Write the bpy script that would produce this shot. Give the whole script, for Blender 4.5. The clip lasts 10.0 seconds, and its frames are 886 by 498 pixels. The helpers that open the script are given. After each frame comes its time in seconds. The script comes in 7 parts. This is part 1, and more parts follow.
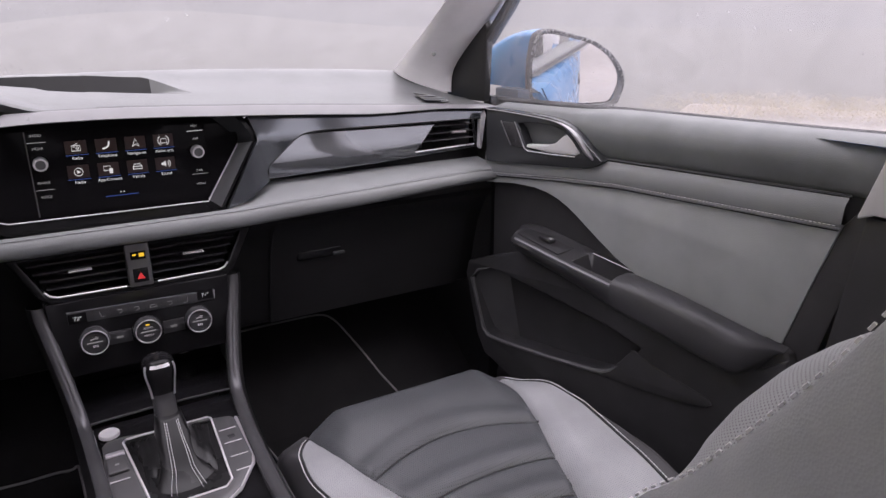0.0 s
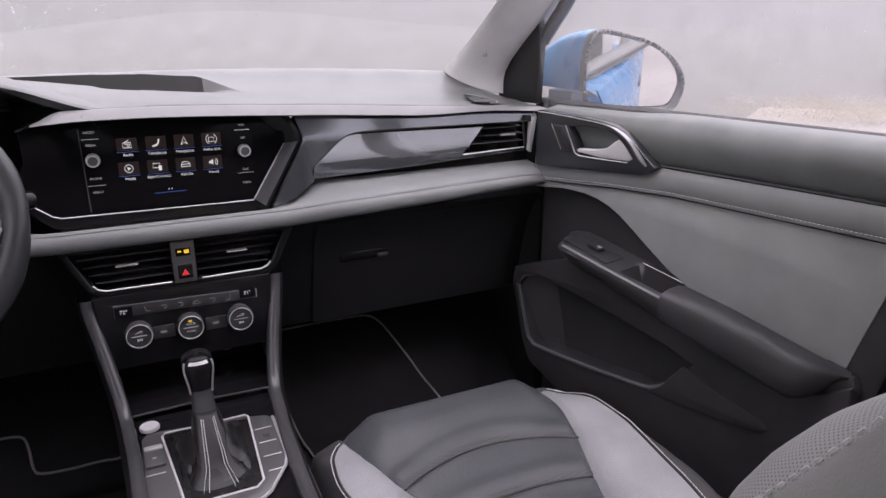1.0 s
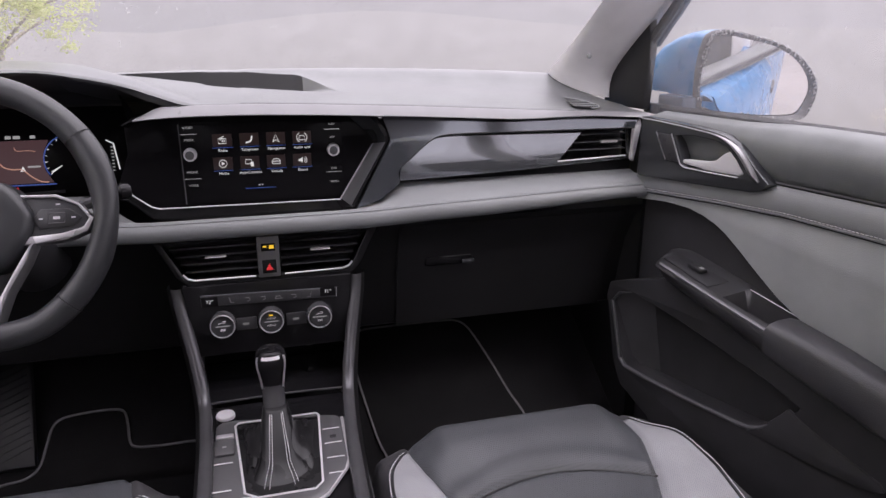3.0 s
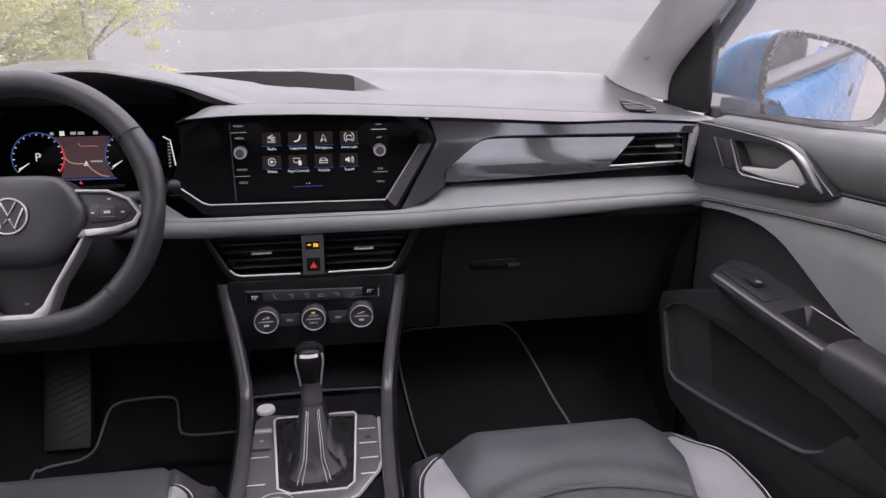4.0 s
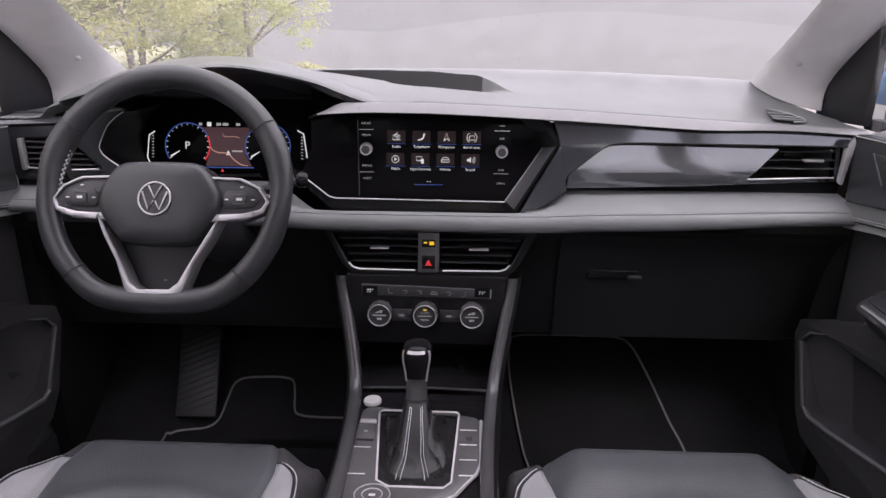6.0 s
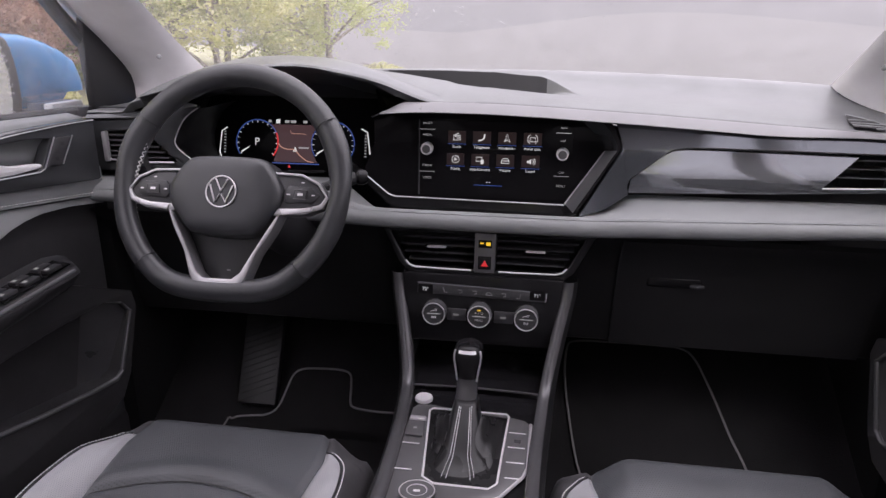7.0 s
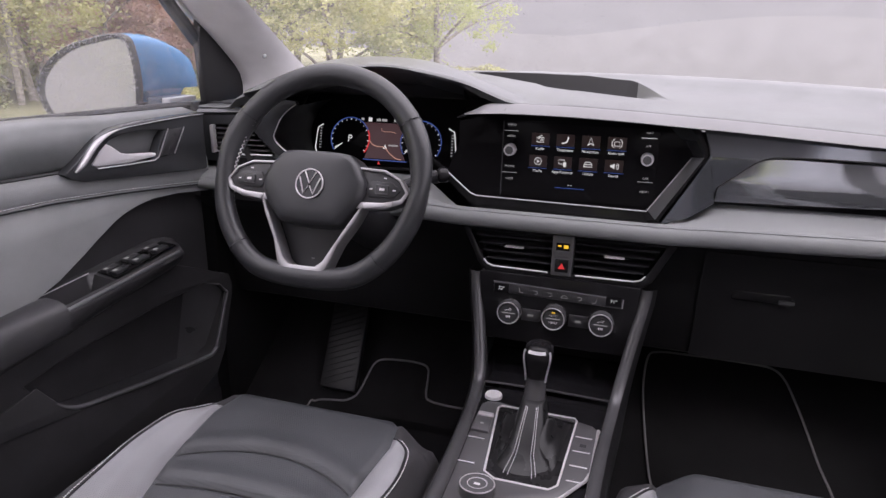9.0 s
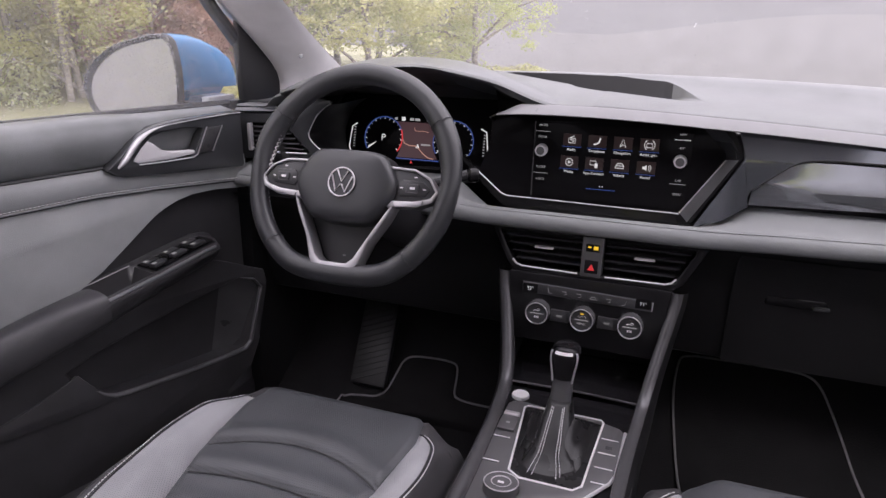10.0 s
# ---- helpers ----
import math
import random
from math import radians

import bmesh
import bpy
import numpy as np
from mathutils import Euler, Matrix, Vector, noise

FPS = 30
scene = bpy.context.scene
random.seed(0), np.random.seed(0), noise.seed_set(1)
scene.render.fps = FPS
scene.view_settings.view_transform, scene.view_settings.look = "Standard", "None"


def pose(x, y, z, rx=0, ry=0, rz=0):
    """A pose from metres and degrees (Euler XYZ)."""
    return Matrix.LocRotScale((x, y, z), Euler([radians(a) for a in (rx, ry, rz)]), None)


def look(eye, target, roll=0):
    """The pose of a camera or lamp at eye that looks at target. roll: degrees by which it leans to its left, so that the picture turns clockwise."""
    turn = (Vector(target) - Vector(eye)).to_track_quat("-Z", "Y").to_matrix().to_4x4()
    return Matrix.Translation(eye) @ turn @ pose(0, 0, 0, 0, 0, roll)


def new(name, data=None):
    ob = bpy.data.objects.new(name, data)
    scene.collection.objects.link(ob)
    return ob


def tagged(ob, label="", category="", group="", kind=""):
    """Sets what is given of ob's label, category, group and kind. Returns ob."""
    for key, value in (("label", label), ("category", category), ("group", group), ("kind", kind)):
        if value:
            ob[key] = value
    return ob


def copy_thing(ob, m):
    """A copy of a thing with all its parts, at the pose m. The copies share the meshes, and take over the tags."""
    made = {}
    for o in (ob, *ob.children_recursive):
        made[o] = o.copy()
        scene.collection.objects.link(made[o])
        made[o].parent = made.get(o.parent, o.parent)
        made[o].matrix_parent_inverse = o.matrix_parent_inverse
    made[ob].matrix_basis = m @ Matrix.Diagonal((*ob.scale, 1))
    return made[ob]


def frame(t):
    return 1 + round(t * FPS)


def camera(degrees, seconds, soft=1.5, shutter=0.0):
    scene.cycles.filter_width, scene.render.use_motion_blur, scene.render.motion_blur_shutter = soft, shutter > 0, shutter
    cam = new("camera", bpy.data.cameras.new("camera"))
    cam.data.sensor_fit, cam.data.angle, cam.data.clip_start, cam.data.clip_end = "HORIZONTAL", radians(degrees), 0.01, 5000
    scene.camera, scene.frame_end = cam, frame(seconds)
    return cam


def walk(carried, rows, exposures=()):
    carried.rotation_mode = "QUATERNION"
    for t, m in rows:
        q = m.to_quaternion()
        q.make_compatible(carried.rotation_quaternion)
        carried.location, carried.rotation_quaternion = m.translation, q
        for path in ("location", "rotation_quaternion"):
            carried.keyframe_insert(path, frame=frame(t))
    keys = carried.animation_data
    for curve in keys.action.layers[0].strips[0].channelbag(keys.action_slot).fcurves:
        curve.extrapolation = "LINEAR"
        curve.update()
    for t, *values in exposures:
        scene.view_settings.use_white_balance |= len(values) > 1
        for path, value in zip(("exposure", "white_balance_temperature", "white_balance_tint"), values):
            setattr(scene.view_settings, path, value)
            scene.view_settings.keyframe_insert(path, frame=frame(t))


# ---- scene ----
from mathutils.geometry import tessellate_polygon

cam = camera(66.7, 10.0, soft=1.45)
PATH = [
    (0, (-0.095, 0.031, 1.228), (0.868, 1.668, 0.603), -0.4),
    (0.5, (-0.075, 0.036, 1.229), (0.817, 1.713, 0.603), -0.4),
    (1, (-0.058, 0.042, 1.228), (0.752, 1.76, 0.604), -0.3),
    (1.5, (-0.038, 0.046, 1.229), (0.686, 1.803, 0.604), -0.3),
    (2, (-0.019, 0.052, 1.228), (0.626, 1.839, 0.605), -0.3),
    (2.5, (-0.002, 0.058, 1.228), (0.561, 1.873, 0.605), -0.2),
    (4, (0.059, 0.069, 1.231), (0.345, 1.947, 0.604), -0.2),
    (4.5, (0.063, 0.074, 1.234), (0.261, 1.962, 0.604), 0.0),
    (5, (0.062, 0.077, 1.232), (0.183, 1.972, 0.605), 0.2),
    (5.5, (0.07, 0.08, 1.233), (0.093, 1.978, 0.605), 0.2),
    (6, (0.077, 0.08, 1.23), (-0.007, 1.978, 0.607), 0.3),
    (7.5, (0.109, 0.077, 1.23), (-0.262, 1.941, 0.609), 0.6),
    (8, (0.117, 0.071, 1.231), (-0.323, 1.921, 0.61), 0.7),
    (8.5, (0.128, 0.07, 1.234), (-0.379, 1.9, 0.608), 0.6),
    (9, (0.137, 0.066, 1.23), (-0.433, 1.881, 0.612), 0.8),
    (9.5, (0.144, 0.063, 1.231), (-0.479, 1.86, 0.612), 0.8),
    (10, (0.149, 0.061, 1.233), (-0.519, 1.84, 0.611), 0.8),
]
walk(cam, [(t, look(eye, target, roll)) for t, eye, target, roll in PATH])

# ---- light: thick overcast and mist ----
world = bpy.data.worlds.new("overcast")
scene.world = world
world.use_nodes = True
wn, wl = world.node_tree.nodes, world.node_tree.links
sky = wn.new("ShaderNodeTexSky")
sky.sky_type, sky.sun_disc = "NISHITA", False
sky.sun_elevation, sky.sun_rotation = radians(52), radians(150)
sky.dust_density, sky.air_density = 6.0, 1.0
dim = wn.new("ShaderNodeVectorMath")
dim.operation = "SCALE"
dim.inputs["Scale"].default_value = 0.08
wl.new(sky.outputs[0], dim.inputs[0])
geo_w = wn.new("ShaderNodeTexCoord")
sep_w = wn.new("ShaderNodeSeparateXYZ")
wl.new(geo_w.outputs["Generated"], sep_w.inputs[0])
rise = wn.new("ShaderNodeMapRange")
rise.inputs["From Min"].default_value, rise.inputs["From Max"].default_value = 0.08, 0.85
rise.inputs["To Min"].default_value, rise.inputs["To Max"].default_value = 0.57, 4.3
wl.new(sep_w.outputs["Z"], rise.inputs["Value"])
cloud = wn.new("ShaderNodeVectorMath")
cloud.operation = "SCALE"
cloud.inputs[0].default_value = (0.955, 0.886, 0.985)
# the open side over the water is brighter than the wooded side
side = wn.new("ShaderNodeMath")
side.operation = "MULTIPLY_ADD"
side.inputs[1].default_value, side.inputs[2].default_value = 0.12, 1.0
wl.new(sep_w.outputs["X"], side.inputs[0])
both = wn.new("ShaderNodeMath")
both.operation = "MULTIPLY"
wl.new(rise.outputs[0], both.inputs[0])
wl.new(side.outputs[0], both.inputs[1])
wl.new(both.outputs[0], cloud.inputs["Scale"])
blend = wn.new("ShaderNodeMix")
blend.data_type = "VECTOR"
blend.inputs["Factor"].default_value = 0.9
wl.new(dim.outputs[0], blend.inputs[4])
wl.new(cloud.outputs[0], blend.inputs[5])
wl.new(blend.outputs[1], wn["Background"].inputs["Color"])
wn["Background"].inputs["Strength"].default_value = 1.0

sun = new("sun", bpy.data.lights.new("sun", "SUN"))
sun.data.energy, sun.data.angle, sun.data.color = 0.9, radians(25), (1.0, 0.96, 0.97)
sun.matrix_world = look((1.5, -3.0, 5.0), (0, 0, 0))


# ---- materials ----
def shader(name, color, rough=0.5, metal=0.0, coat=0.0, spec=0.5):
    m = bpy.data.materials.new(name)
    m.use_nodes = True
    b = m.node_tree.nodes["Principled BSDF"]
    b.inputs["Base Color"].default_value = (*color, 1)
    b.inputs["Roughness"].default_value = rough
    b.inputs["Metallic"].default_value = metal
    b.inputs["Coat Weight"].default_value = coat
    b.inputs["Coat Roughness"].default_value = 0.04
    b.inputs["Specular IOR Level"].default_value = spec
    return m, m.node_tree.nodes, m.node_tree.links, b


def noise_node(n, l, scale, detail=4.0, coord="Object"):
    tc = n.new("ShaderNodeTexCoord")
    t = n.new("ShaderNodeTexNoise")
    t.inputs["Scale"].default_value, t.inputs["Detail"].default_value = scale, detail
    l.new(tc.outputs[coord], t.inputs["Vector"])
    return t


def ramp(n, l, src, lo, hi, p0=0.35, p1=0.65):
    r = n.new("ShaderNodeValToRGB")
    r.color_ramp.elements[0].position, r.color_ramp.elements[1].position = p0, p1
    r.color_ramp.elements[0].color, r.color_ramp.elements[1].color = (*lo, 1), (*hi, 1)
    l.new(src, r.inputs[0])
    return r


def grained(name, color, rough=0.5, grain=900.0, depth=0.25, vary=0.12, spec=0.5, coat=0.0, metal=0.0, big=14.0):
    """A surface with fine grain in its relief and slow changes of tone and gloss."""
    m, n, l, b = shader(name, color, rough, metal, coat, spec)
    slow = noise_node(n, l, big, 5)
    c = ramp(n, l, slow.outputs["Fac"], [v * (1 - vary) for v in color], [min(1, v * (1 + vary)) for v in color])
    l.new(c.outputs[0], b.inputs["Base Color"])
    r = n.new("ShaderNodeMapRange")
    r.inputs["To Min"].default_value, r.inputs["To Max"].default_value = rough - 0.07, rough + 0.07
    l.new(slow.outputs["Fac"], r.inputs["Value"])
    l.new(r.outputs[0], b.inputs["Roughness"])
    if depth > 0:
        tc = n.new("ShaderNodeTexCoord")
        v = n.new("ShaderNodeTexVoronoi")
        v.inputs["Scale"].default_value = grain
        l.new(tc.outputs["Object"], v.inputs["Vector"])
        bump = n.new("ShaderNodeBump")
        bump.inputs["Strength"].default_value, bump.inputs["Distance"].default_value = depth, 0.0006
        l.new(v.outputs["Distance"], bump.inputs["Height"])
        l.new(bump.outputs[0], b.inputs["Normal"])
    return m


def perforated(name, color, hole, rough=0.5, pitch=0.0052, size=0.24, plane="XY"):
    """Leather with rows of small punched holes."""
    m, n, l, b = shader(name, color, rough)
    tc = n.new("ShaderNodeTexCoord")
    sx = n.new("ShaderNodeSeparateXYZ")
    l.new(tc.outputs["Object"], sx.inputs[0])

    def op(kind, a, c=None):
        q = n.new("ShaderNodeMath")
        q.operation = kind
        for k, v in enumerate((a, c)):
            if v is None:
                continue
            if isinstance(v, (int, float)):
                q.inputs[k].default_value = v
            else:
                l.new(v, q.inputs[k])
        return q.outputs[0]
    row = op("MULTIPLY", sx.outputs[plane[1]], 1 / pitch)
    shift = op("MULTIPLY", op("FLOOR", row), 0.5)
    col = op("ADD", op("MULTIPLY", sx.outputs[plane[0]], 1 / pitch), shift)
    du, dv = op("SUBTRACT", op("FRACT", col), 0.5), op("SUBTRACT", op("FRACT", row), 0.5)
    d = op("SQRT", op("ADD", op("MULTIPLY", du, du), op("MULTIPLY", dv, dv)))
    dot = n.new("ShaderNodeMapRange")
    dot.inputs["From Min"].default_value, dot.inputs["From Max"].default_value = size * 0.75, size * 1.25
    l.new(d, dot.inputs["Value"])
    slow = noise_node(n, l, 9, 5)
    base = ramp(n, l, slow.outputs["Fac"], [v * 0.88 for v in color], [v * 1.12 for v in color])
    mix = n.new("ShaderNodeMix")
    mix.data_type = "RGBA"
    l.new(dot.outputs[0], mix.inputs["Factor"])
    mix.inputs[6].default_value = (*hole, 1)
    l.new(base.outputs[0], mix.inputs[7])
    l.new(mix.outputs[2], b.inputs["Base Color"])
    bump = n.new("ShaderNodeBump")
    bump.inputs["Strength"].default_value, bump.inputs["Distance"].default_value = 0.5, 0.0008
    l.new(dot.outputs[0], bump.inputs["Height"])
    l.new(bump.outputs[0], b.inputs["Normal"])
    return m


def glowing(name, color, strength):
    m, n, l, b = shader(name, (0.01, 0.01, 0.01), 0.3)
    b.inputs["Emission Color"].default_value = (*color, 1)
    b.inputs["Emission Strength"].default_value = strength
    return m


def glass(name, tint, gloss=0.04, film=0.0):
    """Clear glass; film is the share of its face that scatters daylight: wet mist, and painted haze from outside."""
    m = bpy.data.materials.new(name)
    m.use_nodes = True
    n, l = m.node_tree.nodes, m.node_tree.links
    n.remove(n["Principled BSDF"])
    tr, gl, mx = (n.new(k) for k in ("ShaderNodeBsdfTransparent", "ShaderNodeBsdfGlossy", "ShaderNodeMixShader"))
    tr.inputs["Color"].default_value = (*tint, 1)
    gl.inputs["Roughness"].default_value = 0.02
    mx.inputs["Fac"].default_value = gloss
    l.new(tr.outputs[0], mx.inputs[1])
    l.new(gl.outputs[0], mx.inputs[2])
    sc, fx = n.new("ShaderNodeBsdfTranslucent"), n.new("ShaderNodeMixShader")
    sc.inputs["Color"].default_value = (0.93, 0.91, 0.93, 1)
    fx.inputs["Fac"].default_value = film
    if 0 < film < 0.5:
        t = noise_node(n, l, 26, 8)
        r = n.new("ShaderNodeMapRange")
        r.inputs["From Min"].default_value, r.inputs["From Max"].default_value = 0.25, 0.75
        r.inputs["To Min"].default_value, r.inputs["To Max"].default_value = film * 0.6, film * 1.4
        l.new(t.outputs["Fac"], r.inputs["Value"])
        l.new(r.outputs[0], fx.inputs["Fac"])
    l.new(mx.outputs[0], fx.inputs[1])
    l.new(sc.outputs[0], fx.inputs[2])
    l.new(fx.outputs[0], n["Material Output"].inputs["Surface"])
    return m


M_PAD = grained("soft dash pad", (0.145, 0.148, 0.151), 0.36, 700, 0.25)
M_BLACK = grained("black moulded plastic", (0.042, 0.041, 0.0445), 0.42, 800, 0.25)
M_LOWER = grained("matt black lower plastic", (0.013, 0.0126, 0.0137), 0.50, 800, 0.25)
M_DOORBLACK = grained("satin black door plastic", (0.048, 0.0470, 0.0500), 0.32, 800, 0.2)
# lighter grey puts the rim's highlight into its colour
M_POCKETRIM = grained("pocket rim with painted highlight", (0.13, 0.129, 0.136), 0.34, 800, 0.1, spec=0.6)
# lighter copy of the door plastic, with the pocket's sheen in its tone
M_SHEEN = grained("pocket plastic with painted sheen", (0.072, 0.071, 0.075), 0.30, 800, 0.1, spec=0.7)
# lighter copy of the lower plastic, the lid's light put into its tone
M_GLOVE = grained("black lower plastic, lit copy", (0.020, 0.0194, 0.0210), 0.48, 800, 0.25)
M_DOORPAD = grained("dark soft door pad", (0.180, 0.187, 0.190), 0.38, 700, 0.25)
M_TRAY = grained("dark tray rubber", (0.028, 0.0275, 0.029), 0.7, 500, 0.3)
M_STRIP = grained("light grey leatherette", (0.275, 0.282, 0.286), 0.50, 600, 0.35, 0.05)
M_DOORGREY = grained("mid grey leatherette", (0.455, 0.470, 0.472), 0.52, 600, 0.35, 0.06)
M_DECOR = grained("dark metallic gloss decor", (0.275, 0.284, 0.305), 0.075, 300, 0.0, 0.05, metal=0.75)
M_LEDGE = grained("satin grey dash ledge", (0.21, 0.206, 0.214), 0.30, 300, 0.0, 0.05, spec=0.6)
M_BEZEL = grained("dark satin bezel", (0.075, 0.077, 0.083), 0.20, 300, 0.0, 0.06, metal=0.4)
M_FACET = grained("satin grey facet", (0.20, 0.20, 0.21), 0.30, 300, 0.0, 0.05, metal=0.5)
M_FACE = grained("smooth grey lacquer", (0.165, 0.174, 0.192), 0.10, 300, 0.0, 0.05, metal=0.75)
M_BUTTON = grained("pale silver button", (0.80, 0.78, 0.80), 0.34, 300, 0.0, 0.05, metal=0.15)
M_SLAT = grained("satin black slat", (0.032, 0.0315, 0.034), 0.32, 500, 0.1, 0.1)
M_PIANO = grained("gloss black panel", (0.012, 0.0115, 0.0128), 0.12, 300, 0.0, 0.1, spec=0.22)
M_CHROME = grained("satin chrome", (0.66, 0.64, 0.66), 0.32, 300, 0.0, 0.05, metal=0.55)
M_SILVER = grained("brushed silver paint", (0.46, 0.45, 0.465), 0.36, 300, 0.0, 0.06, metal=0.75)
M_RAIL = grained("dark satin metal paint", (0.105, 0.103, 0.109), 0.24, 300, 0.0, 0.08, metal=0.35)
M_GEARPLATE = grained("satin grey panel", (0.125, 0.122, 0.126), 0.38, 300, 0.0, 0.06, metal=0.3)
M_WHEEL = grained("smooth black leather", (0.036, 0.0368, 0.040), 0.33, 900, 0.25, 0.1, spec=0.6)
M_KEYPAD = grained("dark grey key plastic", (0.046, 0.0455, 0.049), 0.40, 700, 0.1, 0.1)
M_LEATHER = grained("black leather", (0.019, 0.0185, 0.0195), 0.28, 300, 0.12, 0.12, spec=0.30)
M_SKIRT = grained("charcoal leather", (0.055, 0.053, 0.056), 0.44, 600, 0.35, 0.1)
M_SEATC = perforated("perforated charcoal leather", (0.076, 0.0795, 0.086), (0.018, 0.016, 0.018), 0.42, 0.0036, 0.20)
M_BACKL = perforated("perforated light grey back leather", (0.47, 0.475, 0.487), (0.20, 0.19, 0.20), 0.5, 0.0021, 0.22, "XZ")
M_BACKSIDE = grained("smooth grey leather side", (0.37, 0.374, 0.385), 0.45, 600, 0.3, 0.1)
M_ARM = grained("black armrest leather", (0.055, 0.054, 0.058), 0.38, 600, 0.3, 0.1)
M_SEATL = perforated("perforated light grey leather", (0.345, 0.345, 0.358), (0.20, 0.21, 0.22), 0.5, 0.0028, 0.20)
M_THREAD = grained("pale thread", (0.78, 0.77, 0.78), 0.7, 300, 0.0)
M_PILLAR = grained("pale grey pillar trim", (0.87, 0.85, 0.86), 0.55, 900, 0.3, 0.05)
M_CARPET = grained("black carpet", (0.019, 0.0183, 0.0196), 0.95, 350, 0.9, 0.1, spec=0.1)
M_MAT = grained("black velour mat", (0.018, 0.0173, 0.0184), 0.95, 500, 0.9, 0.1, spec=0.1)
M_PIPING = grained("grey mat piping", (0.24, 0.235, 0.24), 0.7, 900, 0.4)
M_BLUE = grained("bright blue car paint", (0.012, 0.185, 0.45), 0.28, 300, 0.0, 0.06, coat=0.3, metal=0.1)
# on the pillar this puts shade into the body blue
M_NAVY = grained("frame paint with shade in the blue", (0.010, 0.018, 0.045), 0.25, 300, 0.0, 0.06, coat=0.4)
M_NAVY = grained("dark blue mirror cover, shaded pillar", (0.03, 0.045, 0.075), 0.35, 300, 0.0, 0.05)
M_PALEGREY = grained("pale grey mirror underside", (0.50, 0.51, 0.53), 0.35, 300, 0.0, 0.05)
M_HEAD = grained("pale headliner cloth", (0.82, 0.80, 0.81), 0.9, 900, 0.3, 0.05)
M_SEAL = grained("black rubber seal", (0.026, 0.026, 0.028), 0.5, 600, 0.2)
M_MIRROR = shader("mirror glass", (0.80, 0.80, 0.82), 0.01, 1.0)[0]
M_WETMIRROR = shader("rain-wet mirror glass", (0.66, 0.66, 0.67), 0.22, 1.0)[0]
# film on these panes also stands in for the haze beyond them
M_GLASS = glass("window glass", (0.95, 0.95, 0.95), 0.02, 0.14)
M_SCREENGLASS = glass("misted windscreen glass", (0.95, 0.95, 0.95), 0.012, 0.07)
M_DROP = glass("rain drop", (0.80, 0.80, 0.81), 0.10, 0.26)
M_BEAD = glass("bright rain bead", (0.9, 0.9, 0.9), 0.08, 0.5)
M_RED = glowing("red lamp", (1.0, 0.05, 0.06), 0.6)
M_AMBER = glowing("amber lamp", (1.0, 0.62, 0.04), 0.9)
M_WHITE = glowing("white display", (0.9, 0.88, 0.9), 0.75)
# unlit legends: their paleness is put in as a faint glow
M_DIMLIT = glowing("faintly glowing grey legend", (0.75, 0.72, 0.75), 0.20)
M_GREYLIT = glowing("dim white legend", (0.75, 0.72, 0.75), 0.42)
M_BLUELIT = glowing("blue display", (0.10, 0.20, 0.8), 0.36)
M_SCREEN = shader("dark display glass", (0.010, 0.0094, 0.0106), 0.10, spec=0.05)[0]
M_MAPBG = glowing("map display", (0.20, 0.085, 0.10), 0.24)
M_ROUTE = glowing("map route", (0.85, 0.45, 0.35), 0.5)
M_TILE = glowing("dark red tile", (0.10, 0.04, 0.04), 0.11)
M_TEAL = glowing("teal lamp", (0.1, 0.6, 0.55), 0.5)


# ---- building tools ----
def finish(name, bm, material, parent=None, label="", angle=35):
    bmesh.ops.recalc_face_normals(bm, faces=bm.faces)
    me = bpy.data.meshes.new(name)
    bm.to_mesh(me)
    bm.free()
    me.materials.append(material)
    me.shade_smooth()
    me.set_sharp_from_angle(angle=radians(angle))
    ob = new(name, me)
    if parent is not None:
        ob.parent = parent
    if label:
        ob["label"] = label
    return ob


def part(name, bm, material, parent, label="", angle=35):
    return finish(name, bm, material, parent, label, angle)


def thing(name, label, category, group="", kind="", at=(0, 0, 0)):
    ob = new(name)
    ob.empty_display_size = 0.05
    ob.location = at
    return tagged(ob, label, category, group, kind)


def from_lists(verts, faces):
    bm = bmesh.new()
    vs = [bm.verts.new(v) for v in verts]
    for f in faces:
        try:
            bm.faces.new([vs[k] for k in f])
        except ValueError:
            pass
    return bm


def round_edges(bm, size, seg=2, limit=30):
    bmesh.ops.recalc_face_normals(bm, faces=bm.faces)
    es = [e for e in bm.edges if len(e.link_faces) == 2 and e.calc_face_angle(0) > radians(limit)]
    if es and size > 0:
        bmesh.ops.bevel(bm, geom=es, offset=size, segments=seg, affect="EDGES", profile=0.5, clamp_overlap=True)
    return bm


def place(bm, m):
    bmesh.ops.transform(bm, matrix=m, verts=bm.verts)
    return bm


def join(*bms):
    """Several bmeshes as one."""
    out = bmesh.new()
    for b in bms:
        me = bpy.data.meshes.new("tmp")
        b.to_mesh(me)
        b.free()
        out.from_mesh(me)
        bpy.data.meshes.remove(me)
    return out


def loft(rows, closed=False, caps=True):
    """Quads between rows of points; closed joins each row's ends."""
    n = len(rows[0])
    verts = [p for r in rows for p in r]
    faces = []
    for i in range(len(rows) - 1):
        for j in range(n if closed else n - 1):
            k = (j + 1) % n
            faces.append((i * n + j, i * n + k, (i + 1) * n + k, (i + 1) * n + j))
    if closed and caps:
        faces.append(tuple(range(n)))
        faces.append(tuple((len(rows) - 1) * n + j for j in range(n)))
    return from_lists(verts, faces)


